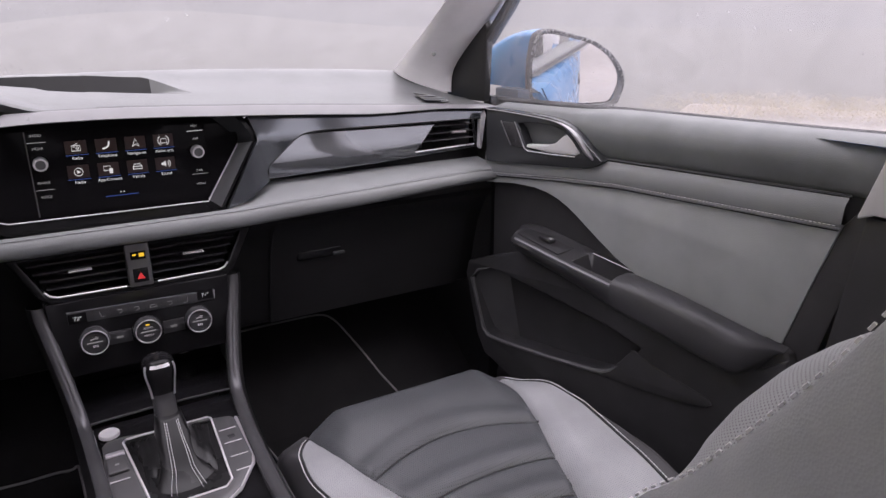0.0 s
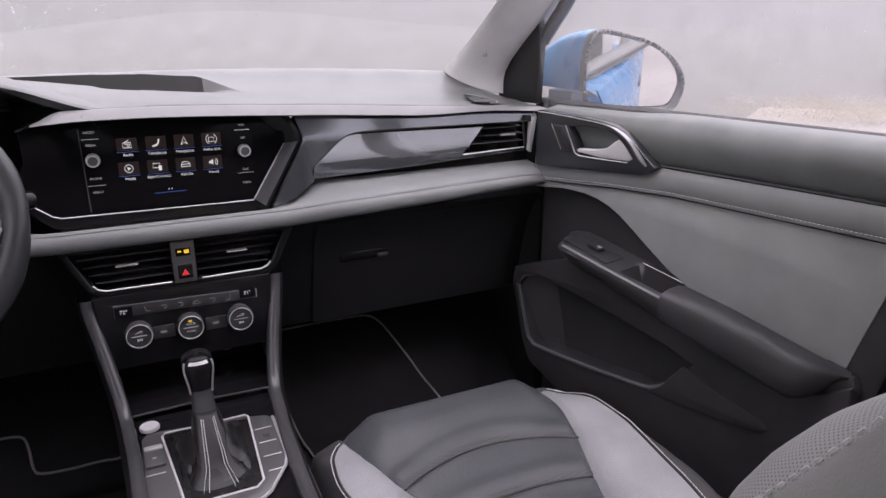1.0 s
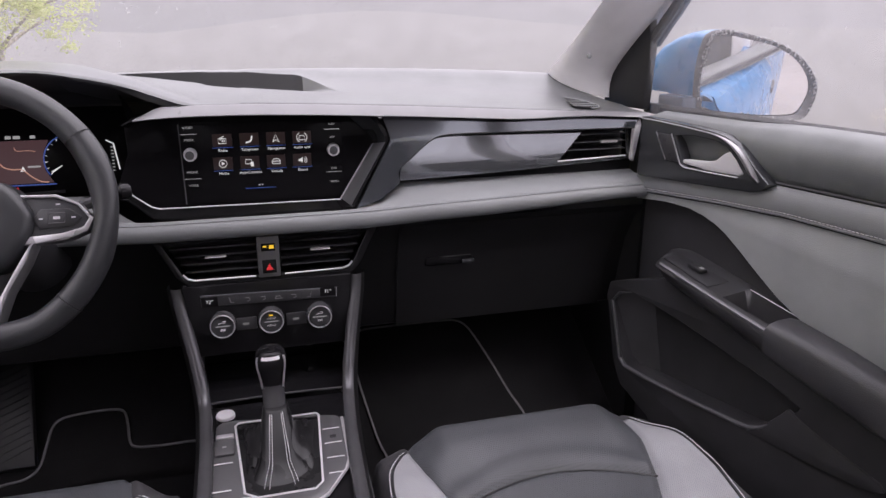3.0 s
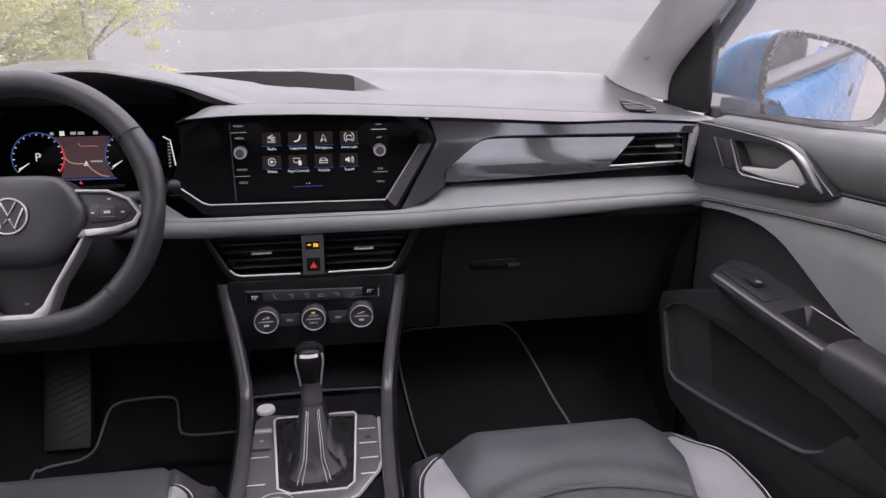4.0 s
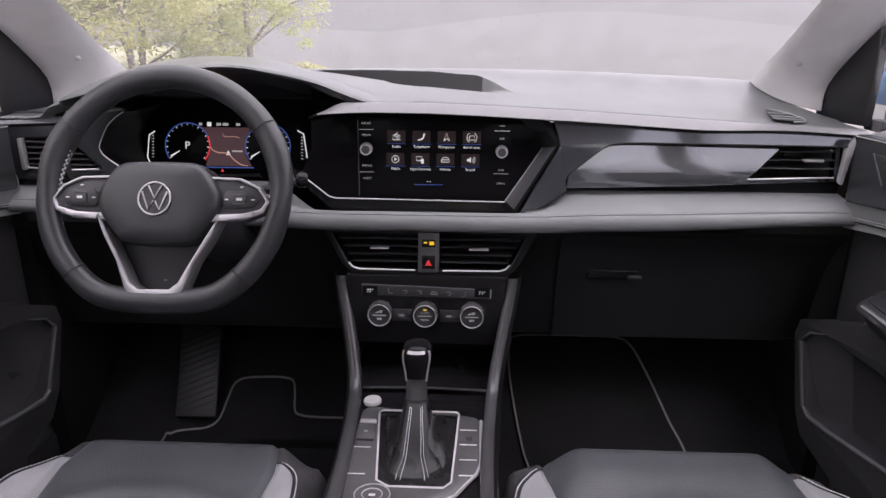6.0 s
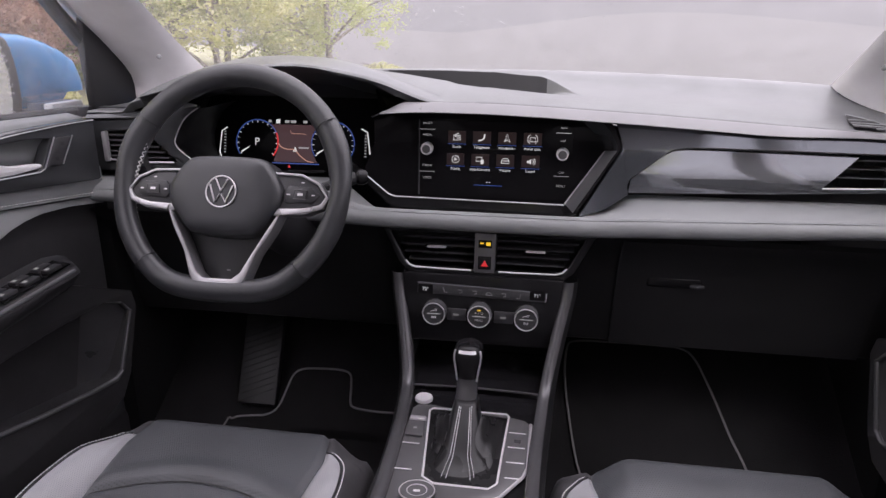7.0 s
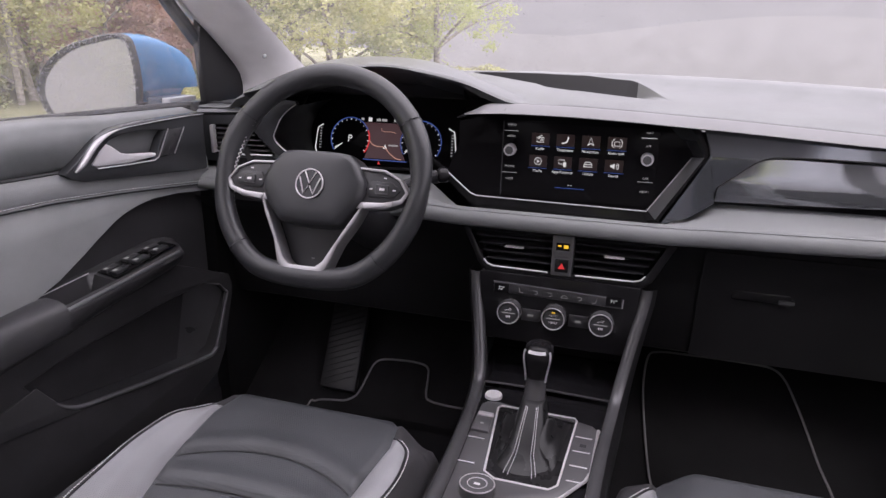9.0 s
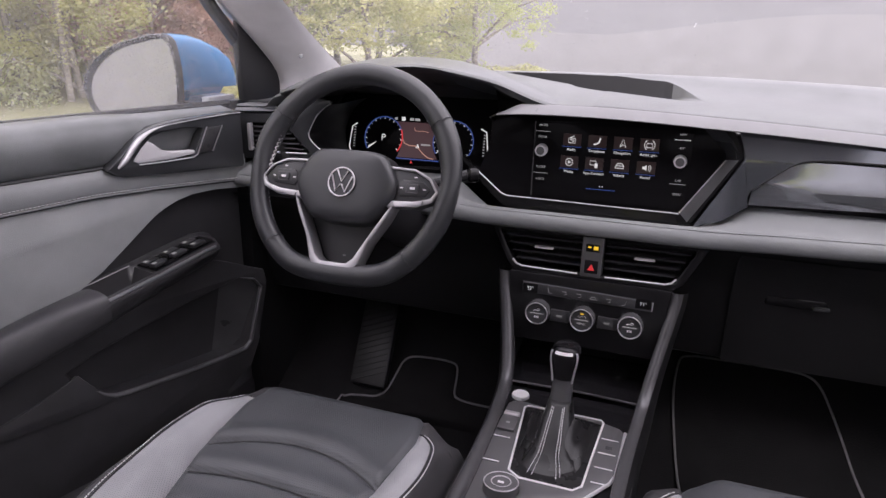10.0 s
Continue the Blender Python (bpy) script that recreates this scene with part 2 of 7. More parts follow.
def plate(outer, holes, put, w0, w1, bevel=0.0, seg=2):
    """A plate of outline outer with holes, from depth w0 to w1; put(u, v, w) gives the place."""
    loops = [list(outer)] + [list(h) for h in holes]
    flat = [p for lp in loops for p in lp]
    tris = tessellate_polygon([[Vector((u, v, 0)) for u, v in lp] for lp in loops])
    n = len(flat)
    verts = [put(u, v, w0) for u, v in flat] + [put(u, v, w1) for u, v in flat]
    bm = bmesh.new()
    vs = [bm.verts.new(v) for v in verts]
    for t in tris:
        for o in (0, n):
            try:
                bm.faces.new([vs[k + o] for k in t])
            except ValueError:
                pass
    a = 0
    for lp in loops:
        for j in range(len(lp)):
            k = (j + 1) % len(lp)
            bm.faces.new((vs[a + j], vs[a + k], vs[n + a + k], vs[n + a + j]))
        a += len(lp)
    if bevel:
        bmesh.ops.recalc_face_normals(bm, faces=bm.faces)
        es = [e for e in bm.edges if len(e.link_faces) == 2 and e.calc_face_angle(0) > radians(40)]
        bmesh.ops.bevel(bm, geom=es, offset=bevel, segments=seg, affect="EDGES", profile=0.5, clamp_overlap=True)
    return bm


def curve(pts, n=8, closed=False):
    """A smooth line through the points."""
    p = [Vector(q) for q in pts]
    out, m = [], len(p)
    for i in range(m if closed else m - 1):
        if closed:
            a, b, c, d = p[i - 1], p[i], p[(i + 1) % m], p[(i + 2) % m]
        else:
            a, b, c, d = p[max(i - 1, 0)], p[i], p[i + 1], p[min(i + 2, m - 1)]
        for k in range(n):
            t = k / n
            out.append(0.5 * ((2 * b) + (c - a) * t + (2 * a - 5 * b + 4 * c - d) * t * t + (3 * b - a - 3 * c + d) * t ** 3))
    if not closed:
        out.append(p[-1])
    return out


def tube(pts, r, n=8, closed=False, flat=1.0):
    """A round bar along the points; r may be one radius for each."""
    p = [Vector(q) for q in pts]
    rows, m = [], len(p)
    up = Vector((0.13, 0.21, 0.97)).normalized()
    for i in range(m):
        d = (p[(i + 1) % m] - p[i - 1]) if closed else (p[min(i + 1, m - 1)] - p[max(i - 1, 0)])
        d.normalize()
        a = d.cross(up)
        if a.length < 1e-4:
            a = d.cross(Vector((1, 0, 0)))
        a.normalize()
        b = a.cross(d)
        rr = r[i] if isinstance(r, (list, tuple)) else r
        rows.append([p[i] + rr * (math.cos(2 * math.pi * k / n) * a + flat * math.sin(2 * math.pi * k / n) * b) for k in range(n)])
    if closed:
        rows.append(rows[0])
        bm = loft(rows, True, False)
        bmesh.ops.remove_doubles(bm, verts=bm.verts, dist=1e-6)
        return bm
    return loft(rows, True, True)


def lathe(profile, n=32):
    """A turned body about local z; profile of (radius, height)."""
    rows = [[(r * math.cos(2 * math.pi * k / n), r * math.sin(2 * math.pi * k / n), z) for k in range(n)] for r, z in profile]
    return loft(rows, True, True)


def box(cx, cy, cz, sx, sy, sz, bevel=0.0, seg=2):
    x, y, z = sx / 2, sy / 2, sz / 2
    v = [(cx + a * x, cy + b * y, cz + c * z) for a in (-1, 1) for b in (-1, 1) for c in (-1, 1)]
    bm = from_lists(v, [(0, 1, 3, 2), (4, 6, 7, 5), (0, 4, 5, 1), (2, 3, 7, 6), (0, 2, 6, 4), (1, 5, 7, 3)])
    return round_edges(bm, bevel, seg) if bevel else bm


def lettering(name, text, size, m, material, parent, label="", align="CENTER"):
    cu = bpy.data.curves.new(name, "FONT")
    cu.body, cu.size, cu.align_x, cu.align_y, cu.extrude = text, size, align, "CENTER", 0.0001
    tmp = bpy.data.objects.new(name, cu)
    me = bpy.data.meshes.new_from_object(tmp)
    bpy.data.objects.remove(tmp)
    bpy.data.curves.remove(cu)
    me.transform(m)
    me.materials.append(material)
    ob = new(name, me)
    ob.parent = parent
    if label:
        ob["label"] = label
    return ob


def stitches(pts, step=0.0055, length=0.0036, r=0.0006):
    """A row of short threads along a line."""
    p = [Vector(q) for q in pts]
    verts, faces, run, nxt = [], [], 0.0, 0.0
    for a, b in zip(p, p[1:]):
        seg = (b - a).length
        if seg < 1e-7:
            continue
        d = (b - a) / seg
        s1 = d.cross(Vector((0.3, 0.2, 0.93))).normalized()
        s2 = s1.cross(d)
        while nxt < run + seg:
            c = a + d * (nxt - run)
            k = len(verts)
            for e in (-length / 2, length / 2):
                for q in range(4):
                    ang = q * math.pi / 2
                    verts.append(c + d * e + r * (math.cos(ang) * s1 + math.sin(ang) * s2))
            faces += [(k + q, k + (q + 1) % 4, k + 4 + (q + 1) % 4, k + 4 + q) for q in range(4)] + [(k, k + 1, k + 2, k + 3), (k + 4, k + 5, k + 6, k + 7)]
            nxt += step
        run += seg
    return from_lists(verts, faces)


def smooth01(a, b, v):
    t = min(1.0, max(0.0, (v - a) / (b - a)))
    return t * t * (3 - 2 * t)


def lerp_table(tab, v):
    """Linear reading of a table of (v, value)."""
    if v <= tab[0][0]:
        return tab[0][1]
    for (a, p), (b, q) in zip(tab, tab[1:]):
        if v <= b:
            return p + (q - p) * (v - a) / (b - a)
    return tab[-1][1]


def steps(a, b, n):
    return [a + (b - a) * k / n for k in range(n + 1)]


# ---- car shell ----
def dash_crease(x):
    """Height of the dash top's front crease."""
    return eased(CREASE, x, 0.02)


CREASE = ((-0.75, 1.082), (-0.30, 1.1018), (-0.22, 1.1065), (-0.16, 1.1130), (-0.10, 1.1155), (0.0, 1.1150), (0.10, 1.1115), (0.172, 1.1078), (0.247, 1.1045), (0.389, 1.0960), (0.535, 1.0870), (0.76, 1.0730))


def screen_base(x):
    """Where the windscreen meets the dash: y and z."""
    q = (x / 0.62) ** 2
    return 1.452 + 0.03 * (1 - q), 1.152 - 0.017 * q


def windscreen_point(x, v):
    """v from 0 at the dash to 1 at the roof."""
    y0, z0 = screen_base(min(0.62, max(-0.62, x)))
    return (x * (1 - 0.04 * v), y0 - 0.74 * v, z0 + 0.46 * v)


bm = loft([[windscreen_point(x, v) for x in steps(-0.70, 0.70, 24)] for v in steps(-0.03, 1, 12)])
windscreen = tagged(finish("window_windscreen", bm, M_SCREENGLASS), "rain-spotted curved windscreen glass over the dashboard", "windscreen", kind="structure")
windscreen.visible_shadow = False


SIDE_OUT = {1: 0.0, -1: 0.017}  # the driver's side stands a little further out


def door_x(y, off=0.0):
    """The door's inner face runs outward towards the rear."""
    return 1.0 - 0.25 * y + off


# floor, with the toe board rising ahead of the pedals
def floor_z(y):
    return 0.40 if y < 1.26 else 0.40 + 0.60 * (y - 1.26)


rows = [[(x, y, floor_z(y)) for x in steps(-0.80, 0.80, 16)] for y in (-1.7, 0.2, 0.6, 1.0, 1.26, 1.35, 1.45, 1.55, 1.65, 1.75)]
tagged(finish("floor", loft(rows), M_CARPET), "black carpeted car floor with rising toe board", "floor", kind="structure")
bm = box(0, 1.78, 0.70, 1.7, 0.04, 0.80)
tagged(finish("wall_bulkhead", bm, M_CARPET), "black carpeted bulkhead behind the footwells", "wall", kind="structure")
for s in (-1, 1):
    bm = box(s * 0.74, 1.49, 0.69, 0.03, 0.55, 0.72)
    tagged(finish("wall_kick_panel", bm, M_LOWER), "black plastic kick panel beside the footwell", "wall", kind="structure")
    # sill below the door, and the trim behind it
    bm = box(s * 0.80, 0.3, 0.40, 0.10, 2.2, 0.12, 0.015)
    tagged(finish("trim_sill", bm, M_BLACK), "black plastic door sill trim", "sill", kind="structure")
    bm = plate([(0.46, 0.40), (0.50, 1.075), (-1.75, 1.075), (-1.75, 0.40)], [], lambda u, v, w, s=s: (s * (0.875 + w), u, v), 0.0, 0.03)
    tagged(finish("wall_rear_side", bm, M_BLACK), "black plastic rear side panel", "wall", kind="structure")
    # upper B pillar trim
    bm = plate([(0.485, 0.985), (0.508, 0.975), (0.435, 1.20), (0.33, 1.62), (0.20, 1.62), (0.26, 0.985)], [], lambda u, v, w, s=s: (s * (0.865 - 0.25 * max(0, v - 1.1) + w), u, v), -0.03, 0.02, 0.006)
    tagged(finish("trim_b_pillar", bm, M_PILLAR), "pale grey B pillar trim", "pillar", kind="structure")
    bm = plate([(0.50, 0.40), (0.53, 0.70), (0.50, 0.98), (0.25, 0.98), (0.22, 0.40)], [], lambda u, v, w, s=s: (s * (0.868 + w), u, v), -0.02, 0.02, 0.006)
    tagged(finish("trim_b_pillar_lower", bm, M_BLACK), "black lower B pillar trim", "pillar", kind="structure")
# roof
bm = plate([(-0.62, -1.75), (0.62, -1.75), (0.66, 0.74), (-0.66, 0.74)], [], lambda u, v, w: (u, v, 1.61 + w), 0.0, 0.05)
tagged(finish("ceiling", bm, M_HEAD), "pale cloth headliner over the cabin", "ceiling", kind="structure")
bm = plate([(-0.86, 0.40), (0.86, 0.40), (0.86, 1.10), (0.68, 1.62), (-0.68, 1.62), (-0.86, 1.10)], [[(-0.62, 1.12), (0.62, 1.12), (0.52, 1.53), (-0.52, 1.53)]], lambda u, v, w: (u, -1.75 + w, v), -0.05, 0.0)
tagged(finish("wall_tailgate", bm, M_BLACK), "black tailgate trim", "wall", kind="structure")
# pale rear pillar trim
for s in (-1, 1):
    bm = plate([(-1.75, 1.075), (-1.25, 1.075), (-1.50, 1.62), (-1.75, 1.62)], [], lambda u, v, w, s=s: (s * (0.86 - 0.35 * max(0, v - 1.1) + w), u, v), -0.03, 0.02)
    tagged(finish("trim_rear_pillar", bm, M_PILLAR), "pale grey rear pillar trim", "pillar", kind="structure")

# A pillars: pale inner trim, black sail panel, blue outer strip
PILLAR_IN = ((0.612, 1.452, 1.135), (0.616, 1.22, 1.279), (0.600, 0.72, 1.61))
PILLAR_OUT = ((0.709, 1.356, 1.090), (0.710, 1.351, 1.137), (0.722, 1.306, 1.192), (0.736, 1.247, 1.248), (0.742, 1.211, 1.285), (0.70, 1.02, 1.45), (0.64, 0.80, 1.61))


def pillar_rows(s):
    a, b = curve(PILLAR_IN, 12), curve(PILLAR_OUT, 6)
    n = 25
    rows = []
    for k in range(n):
        p = a[min(len(a) - 1, round(k * (len(a) - 1) / (n - 1)))]
        q = b[min(len(b) - 1, round(k * (len(b) - 1) / (n - 1)))]
        row = []
        for j in steps(0, 1, 8):
            c = p.lerp(q, j)
            bulge = 0.022 * math.sin(math.pi * j) ** 0.7
            c = c + Vector((-0.75, -0.45, -0.2)) * bulge
            row.append((s * (c.x + SIDE_OUT[s] * j), c.y, c.z))
        out = [(s * (q.x + SIDE_OUT[s] + 0.05), q.y + 0.05, q.z), (s * (p.x + 0.06), p.y + 0.08, p.z)]
        rows.append(row + out)
    return rows


for s in (-1, 1):
    pil = tagged(finish("trim_a_pillar", loft(pillar_rows(s), True), M_PILLAR, angle=50), "pale grey A pillar trim beside the windscreen", "pillar", kind="structure")
    clip = place(lathe([(0.0045, 0), (0.0045, 0.003), (0.003, 0.004), (0.0001, 0.004)], 16), look((s * 0.628, 1.292, 1.176), (s * 0.2, 0.6, 1.23)) @ pose(0, 0, -0.002, 180))
    part("trim_clip", clip, M_STRIP, pil, "small grey clip cover")
    # black sail panel at the corner of the side window
    bm = plate([(1.375, 1.075), (1.37, 1.14), (1.32, 1.20), (1.266, 1.25), (1.258, 1.205), (1.264, 1.075)], [], lambda u, v, w, s=s: (s * (door_x(u) + SIDE_OUT[s] + 0.056 + w), u, v), -0.004, 0.012, 0.003)
    tagged(finish("trim_sail_panel", bm, M_SEAL), "black plastic corner panel at the side window", "sail panel", kind="structure")
    # outer side of the pillar
    up = [(0.745, 1.275, 1.195), (0.750, 1.240, 1.235), (0.757, 1.199, 1.285), (0.735, 1.06, 1.42), (0.67, 0.84, 1.61)]
    seal = [Vector((s * (x + SIDE_OUT[s]), y, z)) for x, y, z in curve(up, 6)]
    tagged(finish("trim_window_seal", tube(seal, 0.0085, 8, flat=1.3), M_SEAL), "black rubber side window seal", "seal", kind="structure")
    # body blue in a darker copy: the strip's shade is painted in
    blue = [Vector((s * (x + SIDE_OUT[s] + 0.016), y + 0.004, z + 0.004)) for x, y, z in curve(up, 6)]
    tagged(finish("body_pillar", tube(blue, 0.0105, 8), M_NAVY), "blue outer pillar with its shade put into the colour", "car body", kind="structure")
    # side window glass
    bm = loft([[(s * (door_x(max(y, 0.30), 0.062) + SIDE_OUT[s] - 0.12 * (z - 1.08)), y, z) for y in steps(1.255, -1.3, 10)] for z in steps(1.05, 1.60, 6)])
    side = tagged(finish("window_side", bm, M_GLASS), "rain-spotted side window glass", "window", kind="structure")
    side.visible_shadow = False
    # painted body side
    prof = [(0.872, 1.074), (0.93, 1.06), (0.955, 1.03), (0.965, 0.93), (0.975, 0.86), (0.955, 0.80), (0.96, 0.55), (0.93, 0.35)]
    skin = [[(s * (x - 0.015 - 0.12 * max(0.0, y - 0.6)), y, z) for x, z in prof] for y in steps(1.1, -1.80, 29)]
    bm = join(loft(skin), loft([skin[0], [(s * 0.83, 1.1, z) for x, z in prof]]))
    bs = tagged(finish("body_side", bm, M_BLUE), "bright blue painted car side with door handle", "car body", kind="structure")
    h = round_edges(box(s * 0.943, 0.42, 0.955, 0.022, 0.11, 0.022), 0.008, 3)
    part("door_handle", h, M_SEAL, bs, "dark outer door handle")
    bm = loft([[(s * x, y, z) for x, z in ((0.80, 1.0), (0.83, 0.6), (0.82, 0.35))] for y in steps(1.1, 2.6, 6)])
    tagged(finish("body_wing", bm, M_BLUE), "bright blue painted front wing", "car body", kind="structure")
bm = loft([[(x, y, 1.0 - 0.10 * max(0.0, y - 1.62) ** 1.5 - 0.06 * (x / 0.8) ** 2 - 0.25 * smooth01(2.5, 2.62, y)) for x in steps(-0.80, 0.80, 16)] for y in steps(1.62, 2.62, 14)])
tagged(finish("body_bonnet", bm, M_BLUE), "bright blue painted bonnet below the windscreen", "car body", kind="structure")
bm = loft([[(x, y, 1.672 - 0.03 * (x / 0.66) ** 2) for x in steps(-0.67, 0.67, 12)] for y in steps(-1.78, 0.76, 10)])
tagged(finish("body_roof", bm, M_BLUE), "bright blue painted roof skin", "car body", kind="structure")


# ---- dashboard ----
HOOD_LIP = ((-0.70, 1.085), (-0.62, 1.110), (-0.587, 1.119), (-0.533, 1.133), (-0.471, 1.149), (-0.402, 1.163), (-0.367, 1.172), (-0.325, 1.177), (-0.285, 1.176), (-0.242, 1.170), (-0.20, 1.155), (-0.16, 1.137), (-0.118, 1.122), (-0.09, 1.110), (-0.02, 1.09))
HOOD_TOP = ((-0.66, 1.10), (-0.60, 1.128), (-0.517, 1.161), (-0.47, 1.174), (-0.42, 1.182), (-0.354, 1.185), (-0.279, 1.181), (-0.233, 1.173), (-0.187, 1.157), (-0.13, 1.135), (-0.09, 1.119), (-0.02, 1.10))


def eased(tab, x, h=0.022):
    """A table read as a soft curve."""
    return sum(w * lerp_table(tab, x + k * h) for k, w in ((-1.5, 0.12), (-0.75, 0.23), (0, 0.30), (0.75, 0.23), (1.5, 0.12)))


def in_hood(x):
    return smooth01(-0.63, -0.57, x) * (1 - smooth01(-0.255, -0.165, x))


def dash_front_y(x):
    return 1.21 - 0.075 * in_hood(x)


def dash_z(x, y):
    """Height of the dash top."""
    yf, (yb, zb) = dash_front_y(x), screen_base(x)
    zc = dash_crease(x)
    t = min(1.0, max(0.0, (y - 1.21) / (yb - 1.21)))
    z = zc + (zb - zc) * t ** 2.8
    if -0.70 < x < -0.02:
        xe = x + 0.10 * smooth01(1.23, 1.46, y) * smooth01(-0.34, -0.24, x)
        lip, top = eased(HOOD_LIP, x), eased(HOOD_TOP, xe)
        if y < 1.25:
            zh = lip + (top - lip) * math.sin(min(1, (y - yf) / (1.25 - yf)) * math.pi / 2)
        else:
            zh = top + (zb - 0.004 - top) * smooth01(1.25, yb + 0.02, y)
        zh -= 0.05 * smooth01(-0.10, -0.02, x) + 0.05 * smooth01(-0.64, -0.70, x)
        z = 0.5 * (z + zh + math.sqrt((z - zh) ** 2 + 0.005 ** 2)) - 0.0012
    return z


TRAY_L, TRAY_R = -0.245, 0.157


def tray_edges(x, yf, yb):
    """Near and far edge of the open tray behind the screen."""
    near = eased(((-0.40, 1.485), (TRAY_L, 1.472), (-0.160, 1.430), (0.0, 1.376), (0.10, 1.352), (TRAY_R, 1.344)), x)
    far = 1.475 if x < -0.05 else 1.475 - 0.018 * smooth01(-0.05, 0.08, x)
    k = min(1.0, max(0.0, (x - 0.075) / (TRAY_R - 0.075)))
    far = near + (far - near) * (1 - k ** 1.5)
    top = yf + 0.94 * (yb - yf)
    far = min(far, top)
    return min(near, far - 0.0005), far


def tray_drop(x, q):
    """Share of the full depth at q from near to far edge."""
    ends = smooth01(TRAY_L - 0.001, -0.20, x) * (1 - smooth01(0.055, TRAY_R, x))
    return ends * smooth01(0.0, 0.22, q) * (1 - smooth01(0.86, 1.0, q))


dash = thing("dashboard", "dark grey dashboard with glossy decor and light grey band", "dashboard")
NX, NA, NT, NB = 286, 30, 20, 8
NY = NA + NT + NB
grid, tray_faces, pad_faces = [], [], []
for i in range(NX + 1):
    x = -0.732 + 1.447 * i / NX
    yf, yb = dash_front_y(x), screen_base(min(0.62, max(-0.62, x)))[0] + 0.03
    if abs(x) > 0.60:
        yb -= (abs(x) - 0.60) * 1.5
    col = []
    near_y, far_y = tray_edges(x, yf, yb)
    for j in range(NY + 1):
        q = (j - NA) / NT
        if j <= NA:
            y = yf + (near_y - yf) * j / NA
        elif j <= NA + NT:
            y = near_y + (far_y - near_y) * q
        else:
            y = far_y + (yb - far_y) * (j - NA - NT) / NB
        z = dash_z(x, y)
        d = tray_drop(x, q) if 0 < q < 1 else 0.0
        col.append((x, y, z * (1 - d) + 1.092 * d))
    lip = col[0]
    fold = [(x, lip[1] + 0.10 * in_hood(x) + 0.012, lip[2] - 0.016), (x, lip[1] + 0.004, lip[2] - 0.008), (x, lip[1] - 0.003, lip[2] - 0.003)]
    grid.append(fold + col)
cols = len(grid[0])
for i in range(NX):
    for j in range(cols - 1):
        x, y = grid[i][j][0], grid[i][j][1]
        f = (i * cols + j, i * cols + j + 1, (i + 1) * cols + j + 1, (i + 1) * cols + j)
        (tray_faces if 3 + NA <= j < 3 + NA + NT and TRAY_L + 0.01 < x < 0.088 else pad_faces).append(f)
verts = [p for c in grid for p in c]


def used(faces):
    bm_ = from_lists(verts, faces)
    bmesh.ops.delete(bm_, geom=[v for v in bm_.verts if not v.link_faces], context="VERTS")
    return bm_


part("top_pad", used(pad_faces), M_PAD, dash, "dark grey soft dash top with instrument hood", 40)
part("storage_tray", used(tray_faces), M_TRAY, dash, "black open storage tray in the dash top", 40)

lining = []
for x in steps(-0.60, -0.10, 50):
    yf, lz = dash_front_y(x), dash_z(x, dash_front_y(x))
    lining.append([(x, yf + 0.001, lz - 0.007), (x, yf + 0.03, lz - 0.013), (x, yf + 0.10, lz - 0.020), (x, 1.37, min(1.105, lz - 0.025)), (x, 1.385, 1.02)])
part("hood_lining", loft(lining), M_SKIRT, dash, "black underside of the instrument hood", 60)



def ledge_width(x):
    """The ledge tapers off before the side vent."""
    return 1 - 0.62 * smooth01(0.42, 0.62, x)


# glossy upper decor between crease and groove
lip_rows = []
for x in steps(-0.181, 0.714, 90):
    zb = dash_crease(x) - 0.0165 * ledge_width(x)
    k = 0.0145 * ledge_width(x) * (0.04 + 0.96 * smooth01(-0.185, -0.140, x))
    lip_rows.append([(x, 1.222, zb + k - 0.001), (x, 1.2075, zb + k), (x, 1.2055, zb + 0.92 * k), (x, 1.1910, zb + 0.0010), (x, 1.1900, zb - 0.0004), (x, 1.1912, zb - 0.0016), (x, 1.24, zb - 0.002)])
part("screen_ledge", loft(lip_rows), M_LEDGE, dash, "satin grey ledge along the dash edge", 50)
groove = [(0.700, 1.0512), (0.55, 1.0522), (0.36, 1.0535), (0.3275, 1.0530), (0.3125, 1.0515), (0.298, 1.0478), (0.285, 1.0400), (0.272, 1.0295), (0.255, 1.015), (0.2369, 1.000)]


def spread(pts, n):
    """n + 1 points evenly along a polyline of (x, z)."""
    ln = [0.0]
    for a, b in zip(pts, pts[1:]):
        ln.append(ln[-1] + math.hypot(b[0] - a[0], b[1] - a[1]))
    tabs = [tuple((q, p_[k]) for q, p_ in zip(ln, pts)) for k in (0, 1)]
    return [(lerp_table(tabs[0], ln[-1] * q / n), lerp_table(tabs[1], ln[-1] * q / n)) for q in range(n + 1)]


def face_y(v):
    """The lacquered face leans back above the groove."""
    lean = max(0.0, v - 1.046)
    return 1.1985 + 0.05 * (v - 1.05) + 0.24 * lean


low_run = spread([(0.158, 0.931), (0.200, 0.946), (0.222, 0.962), (0.236, 0.973), (0.232, 0.986), (0.2369, 1.000)], 16)[:-1] + spread(groove[::-1], 48)
top_run = spread([(0.158, 0.931), (0.2212, 1.045), (0.2202, 1.059), (0.2085, 1.0875)], 16)[:-1] + spread([(0.2085, 1.0875)] + [(x, dash_crease(x) - 0.0178 * ledge_width(x)) for x in steps(0.23, 0.705, 16)], 48)
rows = []
for (xa, za), (xb, zb) in zip(low_run, top_run):
    col = [(xa + (xb - xa) * q, za + (zb - za) * q) for q in steps(0, 1, 9)]
    rows.append([(xa, face_y(za) + 0.02, za)] + [(u, face_y(v), v) for u, v in col] + [(xb, face_y(zb) + 0.02, zb)])
